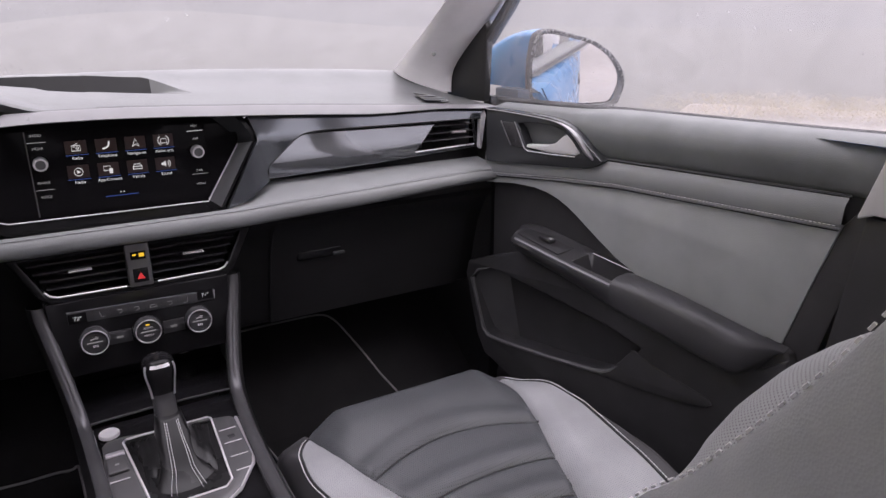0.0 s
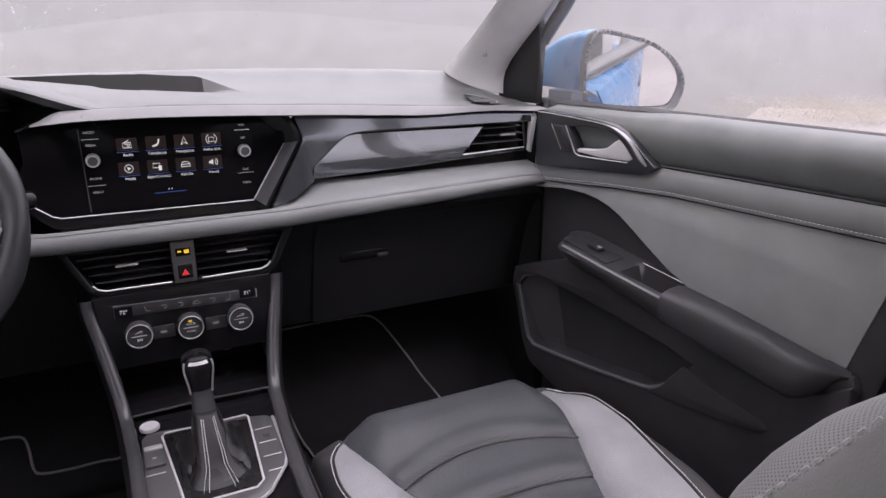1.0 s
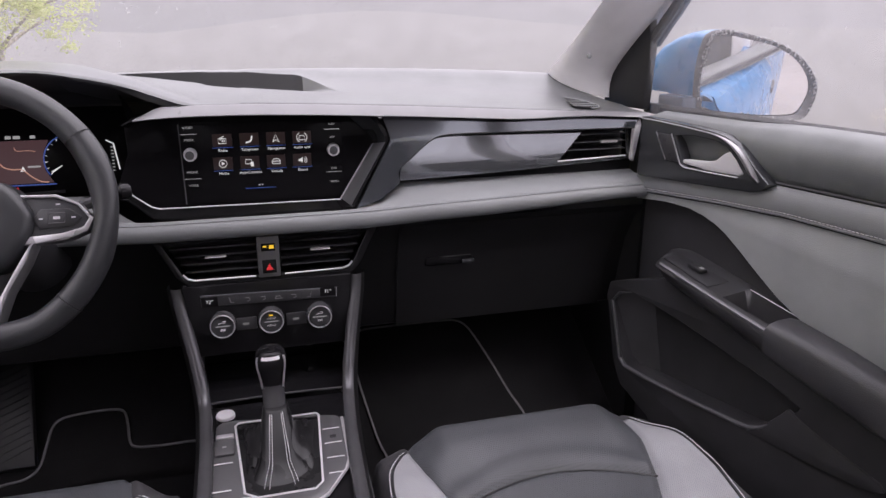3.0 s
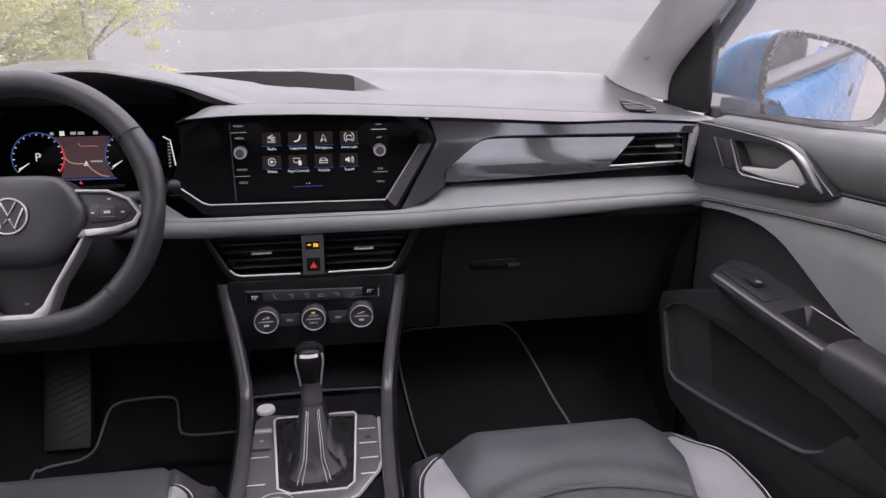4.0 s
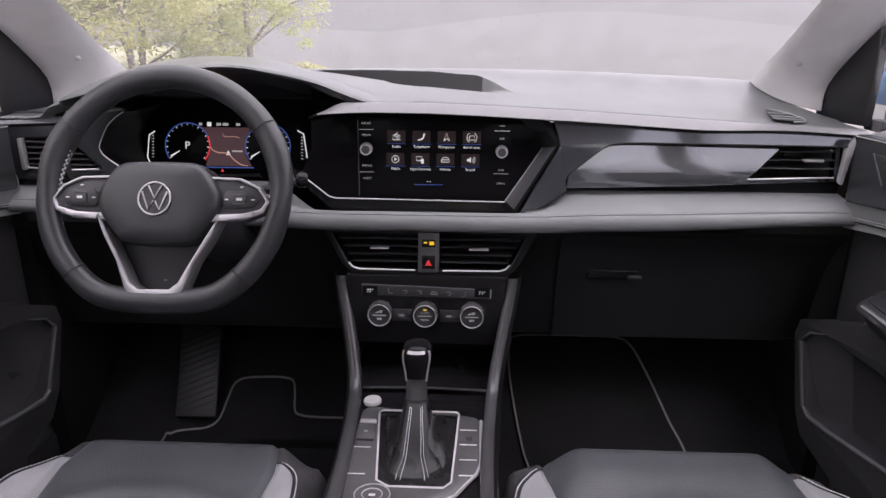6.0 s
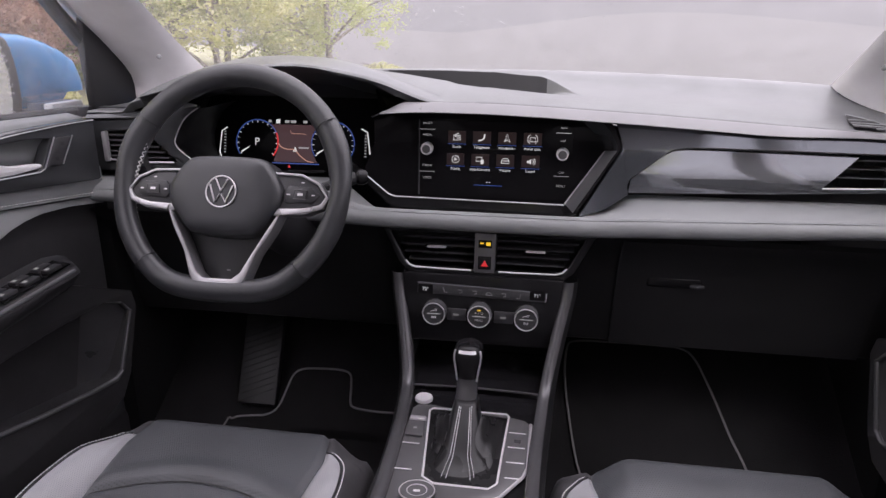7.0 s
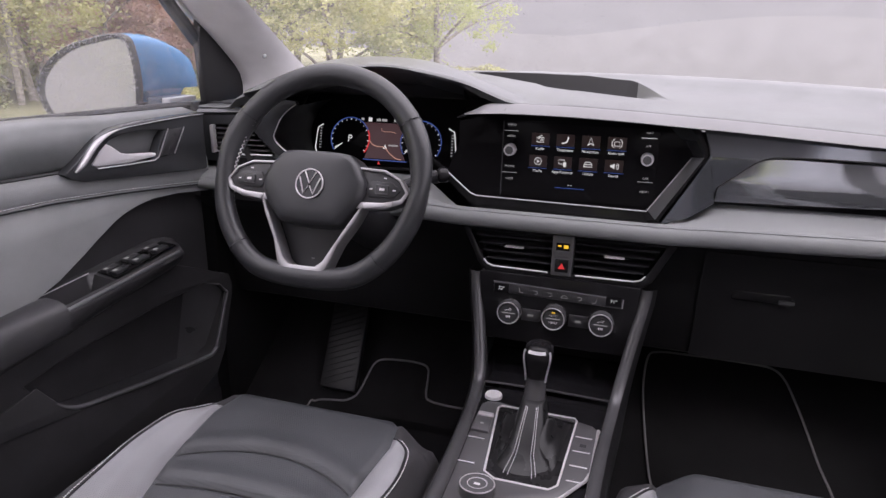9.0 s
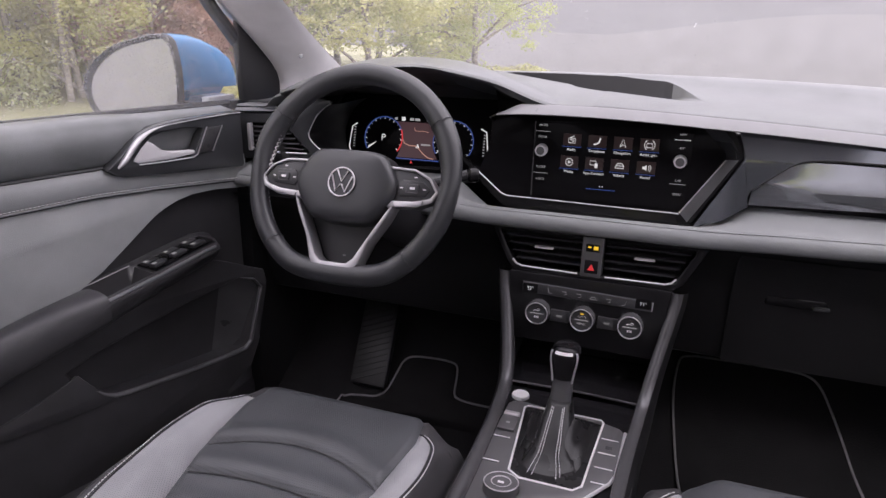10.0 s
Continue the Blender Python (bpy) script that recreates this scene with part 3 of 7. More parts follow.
part("upper_decor", loft(rows), M_FACE, dash, "smooth dark grey upper decor panel", 40)
rows = []
for x in steps(-0.731, -0.61, 10):
    zc = dash_crease(x) - 0.004
    rows.append([(x, 1.215, zc), (x, 1.203, zc - 0.003), (x, 1.198, zc - 0.008), (x, 1.204, zc - 0.014), (x, 1.22, zc - 0.016)])
part("upper_decor", loft(rows), M_BEZEL, dash, "dark satin upper decor strip", 50)
bm = plate([(0.205, 1.080), (0.30, 1.080), (0.700, 1.062), (0.700, 0.962), (0.26, 0.955), (0.19, 0.938)], [[(0.525, 0.984), (0.588, 1.052), (0.690, 1.052), (0.690, 0.984)]], lambda u, v, w: (u, 1.232 + w, v), 0.0, 0.02)
part("decor_backing", bm, M_PIANO, dash, "glossy dark panel behind the decor insert")


def decor_face(u, v, w):
    """The insert leans back towards its top and bows gently."""
    t = (v - 0.985) / 0.06
    lean = 0.0150 * (t - 0.26) if t > 0.52 else 0.0150 * 0.26 * (t / 0.52) ** 2 if t > 0 else 0.0
    lean += 0.0035 * max(0.0, (0.22 - t) / 0.4) ** 2
    return (u, 1.2035 + lean + w + 0.020 * smooth01(0.20, 0.80, u) - 0.002, v)



INSERT_LOW = ((0.236, 0.9735), (0.45, 0.979), (0.69, 0.9885))
INSERT_LEFT = ((0.9735, 0.2360), (0.9985, 0.2380), (1.0145, 0.257), (1.029, 0.274), (1.0393, 0.287), (1.0465, 0.300), (1.0500, 0.314), (1.0512, 0.325))


def sheet(left, right, low, high, nu=40, nv=8):
    """A smooth piece of the insert between two sides; each side gives x at a height."""
    rows_ = []
    for k in steps(0, 1, nu):
        row = []
        for q in steps(0, 1, nv):
            v = low(left(0.99) + (0.689 - left(0.99)) * k) * (1 - q) + high * q
            u = left(v) + (right(v) - left(v)) * k
            row.append(decor_face(u, v, 0.0))
        rows_.append(row)
    return loft(rows_, False, False)


in_left = lambda v: lerp_table(INSERT_LEFT, v)
lower_sheet = sheet(in_left, lambda v: 0.689, lambda u: lerp_table(INSERT_LOW, u), 0.9930)
main_sheet = sheet(in_left, lambda v: 0.5390 + (v - 0.9930) * 1.032, lambda u: 0.9930, 1.0482)
top_sheet = sheet(in_left, lambda v: 0.689, lambda u: 1.0482, 1.0512, 40, 2)
end_sheet = sheet(lambda v: 0.6815, lambda v: 0.689, lambda u: 0.9930, 1.0482, 2, 8)
under = loft([[decor_face(u, lerp_table(INSERT_LOW, u), 0.0), decor_face(u, lerp_table(INSERT_LOW, u), 0.014)] for u in steps(0.236, 0.689, 30)], False, False)
bm = join(lower_sheet, main_sheet, top_sheet, end_sheet, under)
bmesh.ops.remove_doubles(bm, verts=bm.verts, dist=0.0004)
part("decor_insert", bm, M_DECOR, dash, "glossy dark grey curved decor insert", 50)
bm = tube([(u, face_y(v) + 0.001, v - 0.0012) for u, v in groove], 0.0016, 6)
part("decor_groove", bm, M_SEAL, dash, "dark groove over the insert")
part("end_trim", plate([(0.6835, 1.0520), (0.6945, 1.0680), (0.6990, 1.0557), (0.6885, 0.9850), (0.6815, 0.9900)], [], lambda u, v, w: (u, 1.1990 + w, v), 0.0, 0.012, 0.003), M_BUTTON, dash, "satin grey end of the decor")
# chrome bar paints the bright reflection at the insert's left tip
bm = tube([decor_face(u, v, -0.002) for u, v in [(0.237, 1.000), (0.255, 1.0155), (0.272, 1.0300)]], 0.0012, 6)
part("chrome_edge", bm, M_CHROME, dash, "thin edge on the decor, its reflection put in as chrome")
bm = tube([decor_face(u, v, -0.002) for u, v in [(0.538, 0.9915), (0.62, 0.9935), (0.681, 0.9950)]], 0.0016, 6)
part("chrome_edge", bm, M_CHROME, dash, "thin chrome line below the vent")


def side_vent(s):
    v = thing("air_vent", "black side air vent with slats and chrome tab", "air vent", "dashboard vents")
    bm_ = plate([(s * a, b) for a, b in [(0.52, 0.980), (0.585, 1.056), (0.70, 1.056), (0.70, 0.980)]], [], lambda u, q, w: (u, 1.280 + w, q), 0.0, 0.01)
    part("vent_back", bm_, M_SEAL, v)
    for z in (1.0075, 1.0220, 1.0362):
        x0 = 0.546 + (z - 0.994) * 1.02
        sl = part("slat", round_edges(box(s * (x0 + 0.684) / 2, 1.242, z, 0.684 - x0, 0.030, 0.0026), 0.001, 1), M_SLAT, v)
        # thin lighter bar paints the highlight on the slat's front
        part("slat_highlight", tube([(s * x0, 1.2265, z + 0.0006), (s * 0.683, 1.2265, z + 0.0010)], 0.0009, 5), M_FACET, sl, "slat edge with its highlight put into the colour")
    part("tab", round_edges(box(s * 0.646, 1.226, 1.0228, 0.034, 0.012, 0.0052), 0.002, 2), M_BUTTON, v, "small bright vent tab")
    for k in (0.58, 0.615, 0.65):
        part("vane", box(s * k, 1.268, 1.018, 0.002, 0.012, 0.06), M_BLACK, v)
    return v


side_vent(1)
lv = thing("air_vent", "black outer air vent with chrome side bar", "air vent", "dashboard vents")
LV = [(-0.706, 1.047), (-0.622, 1.050), (-0.604, 1.033), (-0.566, 0.995), (-0.635, 0.992), (-0.706, 0.996)]
part("vent_surround", plate([(-0.731, 1.073), (-0.607, 1.083), (-0.588, 1.066), (-0.604, 1.040), (-0.569, 1.005), (-0.538, 0.986), (-0.56, 0.974), (-0.731, 0.974)], [LV], lambda u, v, w: (u, 1.205 + w, v), 0.0, 0.02, 0.003), M_BEZEL, lv)
part("vent_back", plate([(-0.712, 1.055), (-0.61, 1.055), (-0.55, 0.985), (-0.712, 0.98)], [], lambda u, v, w: (u, 1.245 + w, v), 0.0, 0.01), M_SEAL, lv)
for k in range(5):
    z = 1.001 + k * 0.0098
    x1 = -0.570 - (z - 0.99) * 0.9
    part("slat", round_edges(box((-0.70 + x1) / 2, 1.215, z, x1 + 0.70, 0.02, 0.003), 0.001, 1), M_SLAT, lv)
part("chrome_bar", round_edges(box(-0.700, 1.203, 1.020, 0.008, 0.012, 0.055), 0.002, 2), M_CHROME, lv, "bright chrome side bar")
part("chrome_bar", tube([(-0.700, 1.203, 0.9965), (-0.635, 1.203, 0.9925), (-0.570, 1.203, 0.9945)], 0.0018, 6), M_CHROME, lv, "thin chrome lower line")
part("end_filler", box(-0.658, 1.256, 1.026, 0.154, 0.02, 0.120), M_BLACK, lv, "black filler behind the vent")
part("light_switch", plate([(-0.655, 0.985), (-0.545, 0.985), (-0.53, 0.972), (-0.66, 0.970)], [], lambda u, v, w: (u, 1.197 + w, v), 0.0, 0.02, 0.002), M_PIANO, lv, "gloss black touch switch panel")


# light band across the dash
def band_rows(xa, xb, n=90):
    rows_ = []
    for x in steps(xa, xb, n):
        c = 1 - smooth01(0.16, 0.27, abs(x + 0.02)) if x > -0.3 else 1 - smooth01(0.20, 0.30, abs(x + 0.02))
        zt = 0.968 - 0.062 * c
        zs = 0.932 + 0.004 * smooth01(0.15, 0.3, abs(x)) + 0.012 * smooth01(0.2, 0.7, abs(x))
        zb = zs - 0.026 + 0.006 * smooth01(0.4, 0.7, abs(x))
        rows_.append([(x, 1.25, zt), (x, 1.215, zt - 0.006 * (1 - c)), (x, 1.185 - 0.004 * c, zs + 0.010 * (1 - c) + 0.002), (x, 1.169, zs + 0.0045), (x, 1.1645, zs + 0.001), (x, 1.1660, zs), (x, 1.1640, zs - 0.001), (x, 1.160, zs - 0.010), (x, 1.161, zb + 0.004), (x, 1.168, zb - 0.003), (x, 1.20, zb - 0.004)])
    return rows_


band = loft(band_rows(-0.728, 0.700))
part("light_band", band, M_STRIP, dash, "light grey leatherette band with a seam", 60)
part("band_stitching", stitches([(r[4][0], r[4][1] - 0.0012, r[4][2] + 0.0035) for r in band_rows(-0.70, 0.69)], 0.0045, 0.0032, 0.0004), M_STRIP, dash, "fine seam stitching")

# black lower dash, glove box and knee panel
LOW = ((1.175, 0.908), (1.19, 0.893), (1.215, 0.875), (1.245, 0.82), (1.262, 0.76), (1.275, 0.70), (1.285, 0.668), (1.32, 0.650), (1.45, 0.645), (1.74, 0.65))
part("lower_dash", loft([[(x, y, z) for y, z in LOW] for x in steps(-0.735, 0.71, 20)]), M_LOWER, dash, "black lower dash panel", 45)
glove = thing("glove_box", "black closed glove box lid with recessed handle", "glove box")
GL = ((1.181, 0.8955), (1.207, 0.874), (1.237, 0.82), (1.254, 0.76), (1.267, 0.70), (1.276, 0.665))
lid_rows = []
for x in steps(0.235, 0.675, 24):
    lid_rows.append([(x, y + 0.003, z) for y, z in GL] + [(x, 1.30, 0.662), (x, 1.27, 0.76), (x, 1.25, 0.84), (x, 1.20, 0.895)])
part("lid", loft(lid_rows, True), M_GLOVE, glove, angle=45)
bm = round_edges(box(0.335, 1.248, 0.806, 0.095, 0.014, 0.022), 0.006, 3)
part("handle", bm, M_PIANO, glove, "gloss black handle")
part("handle_end", round_edges(box(0.374, 1.243, 0.801, 0.026, 0.012, 0.009), 0.003, 2), M_BEZEL, glove, "grey handle edge")
part("seam", tube([(0.235, 1.178, 0.896), (0.235, 1.205, 0.872), (0.235, 1.234, 0.82), (0.235, 1.252, 0.76)], 0.0012, 6), M_SEAL, glove)

# defroster outlet at the end of the dash
for s in (-1, 1):
    d = thing("defroster_grille", "black side defroster outlet with slanted ribs", "air vent", "defroster outlets")
    near, far_ = (0.572, 1.225), (0.600, 1.335)

    def on_top(p, q, lift):
        x, y = near[0] + (far_[0] - near[0]) * p + 0.052 * q, near[1] + (far_[1] - near[1]) * p - 0.012 * q
        return Vector((s * x, y, dash_z(x, y) + lift))
    part("opening", loft([[on_top(p, q * math.sin(math.pi * (0.12 + 0.88 * p)) ** 0.6, 0.0050) for q in (0, 0.5, 1)] for p in steps(0.02, 0.98, 12)]), M_TRAY, d, "dark outlet opening")
    part("lip", tube([on_top(p, 1.05 * math.sin(math.pi * (0.12 + 0.88 * p)) ** 0.6, 0.0045) for p in steps(0, 1, 10)], 0.0016, 6), M_STRIP, d, "pale outlet lip")
    for k in range(3):
        p = 0.16 + 0.24 * k
        part("rib", tube([on_top(p, 0.0, 0.0058), on_top(p + 0.13, 0.95 * math.sin(math.pi * (0.12 + 0.88 * (p + 0.13))) ** 0.6, 0.0058)], 0.0012, 6), M_STRIP, d, "slanted pale rib")


# ---- steering wheel ----
def wheel():
    t = thing("steering_wheel", "black leather steering wheel with silver spokes and stitching", "steering wheel")
    c, tilt = Vector((-0.3645, 1.003, 1.0056)), radians(24)
    ux, vy, nz = Vector((1, 0, 0)), Vector((0, math.sin(tilt), math.cos(tilt))), Vector((0, -math.cos(tilt), math.sin(tilt)))

    def at(u, v, w=0.0):
        return c + ux * u + vy * v + nz * w

    def rim_line(r, w=0.0, n=96):
        out = []
        for k in range(n):
            a = 2 * math.pi * k / n
            u, v = r * math.cos(a), r * math.sin(a)
            low = -0.168 - (r - 0.170)
            if v < low + 0.03:
                d = (low + 0.03 - v)
                v = low + 0.03 - 0.03 * (1 - math.exp(-d / 0.03))
                u *= 1.0 + 0.10 * smooth01(0.0, 0.05, d)
            out.append(at(u, v, w))
        return out
    rr = []
    for k in range(96):
        a = 2 * math.pi * k / 96
        side = max(0, 1 - abs(math.sin(a) - 0.35) / 0.35) * abs(math.cos(a))
        rr.append(0.0153 + 0.0018 * side)
    part("rim", tube(rim_line(0.170), rr, 16, True, 1.15), M_WHEEL, t, "black leather rim", 60)
    # inner seam threads round the rim

    def inner_seam(w, n=260):
        out = []
        for k, (p, q) in enumerate(zip(rim_line(0.170, 0, n), rim_line(0.150, 0, n))):
            b = 2 * math.pi * k / n
            side = max(0, 1 - abs(math.sin(b) - 0.35) / 0.35) * abs(math.cos(b))
            out.append(p + (q - p).normalized() * (0.0156 + 0.0018 * side) + nz * w)
        return out
    ring, ring2 = inner_seam(-0.0045), inner_seam(0.0025)
    vz, fz = [], []
    for k in range(0, 259):
        a, b = (ring[k], ring2[k + 1]) if k % 2 else (ring2[k], ring[k + 1])
        d = (b - a).normalized()
        s1 = d.cross(nz).normalized() * 0.0009
        s2 = s1.cross(d).normalized() * 0.0010
        o = len(vz)
        for e in (a, b):
            vz += [e + s1, e + s2, e - s1, e - s2]
        fz += [(o + q, o + (q + 1) % 4, o + 4 + (q + 1) % 4, o + 4 + q) for q in range(4)]
    part("rim_stitching", from_lists(vz, fz), M_THREAD, t, "pale zigzag stitching")
    for a in (0.62, 2.52, 3.95, 5.47):
        ring3 = []
        p0 = rim_line(0.170, n=96)[round(a / (2 * math.pi) * 96) % 96]
        p1 = rim_line(0.170, n=96)[(round(a / (2 * math.pi) * 96) + 1) % 96]
        d = (p1 - p0).normalized()
        s1 = d.cross(nz).normalized()
        ring3 = [p0 + 0.0178 * (math.cos(q) * s1 + 1.12 * math.sin(q) * nz) for q in steps(0, 2 * math.pi, 24)[:-1]]
        part("rim_seam", tube(ring3, 0.0009, 5, True), M_SEAL, t)
    rim_c = c.copy()
    c = c - ux * 0.0010 - vy * 0.0145
    # hub cushion
    prof = [(0.0, 0.056), (0.046, 0.0545), (0.066, 0.046), (0.086, 0.016), (0.0885, -0.002), (0.082, -0.022), (0.060, -0.050), (0.044, -0.0605), (0.0, -0.064)]
    line = curve([(u, v, 0) for u, v in prof], 4) + [Vector((-p.x, p.y, 0)) for p in reversed(curve([(u, v, 0) for u, v in prof], 4)[1:-1])]
    rows_ = []
    for k, w in ((1.0, -0.03), (1.0, 0.004), (0.985, 0.012), (0.95, 0.017), (0.86, 0.0205), (0.6, 0.0225), (0.3, 0.0235), (0.02, 0.024)):
        rows_.append([at(p.x * k, p.y * k, w) for p in line])
    part("airbag_cover", loft(rows_, True), M_WHEEL, t, "black padded centre cover", 60)
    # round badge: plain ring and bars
    bd = part("badge", place(lathe([(0.0001, 0.0), (0.0232, 0.0), (0.0232, 0.001), (0.0001, 0.0012)], 40), Matrix(((*[ux[0], vy[0], nz[0]], at(0, 0.0, 0.0238)[0]), (*[ux[1], vy[1], nz[1]], at(0, 0.0, 0.0238)[1]), (*[ux[2], vy[2], nz[2]], at(0, 0.0, 0.0238)[2]), (0, 0, 0, 1)))), M_WHEEL, t, "round badge disc")
    part("badge_ring", tube([at(0.0228 * math.cos(a), 0.0228 * math.sin(a), 0.0258) for a in steps(0, 2 * math.pi, 40)[:-1]], 0.0013, 8, True), M_CHROME, bd, "chrome badge ring")
    for p in ([(-0.011, 0.022), (0.0, 0.001), (0.011, 0.022)], [(-0.021, 0.012), (-0.0095, -0.019), (-0.0015, -0.004)], [(0.021, 0.012), (0.0095, -0.019), (0.0015, -0.004)]):
        part("badge_bar", tube([at(0.84 * u, 0.84 * v, 0.0258) for u, v in p], 0.0019, 6, flat=0.6), M_CHROME, bd, "chrome badge bar")
    # spokes with key pads in silver surrounds
    for s in (-1, 1):
        ring_o = [(0.058, 0.036), (0.115, 0.034), (0.142, 0.022), (0.158, 0.000), (0.150, -0.016), (0.125, -0.026), (0.068, -0.030)]
        ring_i = [(0.064, 0.0315), (0.114, 0.0295), (0.139, 0.0185), (0.152, 0.001), (0.145, -0.010), (0.121, -0.0165), (0.072, -0.019)]
        bm_ = plate([(s * a, b) for a, b in ring_o], [[(s * a, b) for a, b in ring_i]], lambda u, v, w: at(u, v, w), -0.012, 0.010, 0.002)
        part("spoke_surround", bm_, M_SILVER, t, "silver spoke surround")
        pad_ = part("key_pad", plate([(s * a, b) for a, b in ring_i], [], lambda u, v, w: at(u, v, w), -0.012, 0.0065, 0.0015), M_KEYPAD, t, "dark grey key pad")
        rocker = [(0.086, 0.002), (0.096, 0.016), (0.130, 0.0145), (0.144, 0.003), (0.134, -0.0085), (0.094, -0.0105)]
        part("rocker_key", plate([(s * a, b) for a, b in rocker], [], lambda u, v, w: at(u, v, w), 0.006, 0.0092, 0.0014), M_SLAT, pad_, "dark rocker key")
        mid_ = [(0.105, -0.0035), (0.124, -0.0035), (0.125, 0.0095), (0.106, 0.0095)]
        part("centre_key", plate([(s * a, b) for a, b in mid_], [], lambda u, v, w: at(u, v, w), 0.008, 0.0118, 0.0014), M_KEYPAD, pad_, "raised centre key")
        part("key_edge", tube([at(s * a, b, 0.0116) for a, b in mid_], 0.0006, 4, True), M_GEARPLATE, pad_)
        part("key_mark", plate([(s * (0.115 + a), 0.003 + b) for a, b in ((-0.004, -0.0018), (0.004, -0.0018), (0.004, 0.0018), (-0.004, 0.0018))], [], lambda u, v, w: at(u, v, w), 0.0116, 0.0122), M_CHROME, pad_)
        for du, dv, at_w in ((0.096, 0.003, 0.0090), (0.134, 0.003, 0.0090), (0.078, 0.016, 0.0063), (0.079, -0.010, 0.0063), (0.116, 0.0215, 0.0063)):
            part("key_mark", plate([(s * (du + a), dv + b) for a, b in ((-0.0024, -0.0009), (0.0024, -0.0009), (0.0024, 0.0009), (-0.0024, 0.0009))], [], lambda u, v, w: at(u, v, w), at_w, at_w + 0.0005), M_CHROME, pad_)
        bm_ = plate([(s * a, b) for a, b in ((0.086, -0.020), (0.118, -0.0175), (0.136, -0.0135), (0.133, -0.022), (0.090, -0.0285))], [], lambda u, v, w: at(u, v, w), 0.008, 0.012, 0.0012)
        part("shift_key", bm_, M_CHROME, t, "light silver lower key")
    # lower spoke: silver V frame round a black web
    vo = [(-0.088, -0.026), (-0.077, -0.052), (-0.056, -0.088), (-0.043, -0.124), (-0.031, -0.144), (0.031, -0.144), (0.043, -0.124), (0.056, -0.088), (0.077, -0.052), (0.088, -0.026)]
    vi = [(0.081, -0.030), (0.067, -0.054), (0.047, -0.090), (0.0335, -0.116), (0.0215, -0.1255), (-0.0215, -0.1255), (-0.0335, -0.116), (-0.047, -0.090), (-0.067, -0.054), (-0.081, -0.030)]
    part("lower_spoke", plate(vo + vi, [], lambda u, v, w: at(u, v, w), -0.020, 0.012, 0.003), M_SILVER, t, "silver lower spoke frame")
    part("spoke_web", plate(list(reversed(vi)), [], lambda u, v, w: at(u, v, w), -0.034, -0.020, 0.001), M_SEAL, t, "black web set back")
    part("lower_key_mark", plate([(0.000, -0.112), (0.005, -0.112), (0.005, -0.110), (0.000, -0.110)], [], lambda u, v, w: at(u, v, w), -0.0205, -0.0195), M_DIMLIT, t)
    c = rim_c
    # column cover behind
    rows_ = [[at(0.052 * r * math.cos(a) , -0.01 + 0.06 * r * math.sin(a), w) for a in steps(0, 2 * math.pi, 24)[:-1]] for r, w in ((0.75, -0.02), (1.0, -0.05), (1.05, -0.16), (1.2, -0.26))]
    part("column_cover", loft(rows_, True), M_BLACK, t, "black steering column cover")
    # right stalk
    stalk = curve([at(0.05, -0.005, -0.070), at(0.11, 0.015, -0.078), at(0.166, 0.038, -0.088)], 8)
    st = part("stalk", tube(stalk, [0.006 + 0.003 * k / (len(stalk) - 1) for k in range(len(stalk))], 10), M_BLACK, t, "black column stalk")
    part("stalk_end", place(lathe([(0.0001, 0), (0.0095, 0), (0.0125, 0.004), (0.0125, 0.014), (0.010, 0.018), (0.0001, 0.0185)], 20), Matrix.Translation(stalk[-1]) @ pose(0, 0, 0, 0, 90, 20)), M_PIANO, st, "round stalk knob")
    return t


wheel()


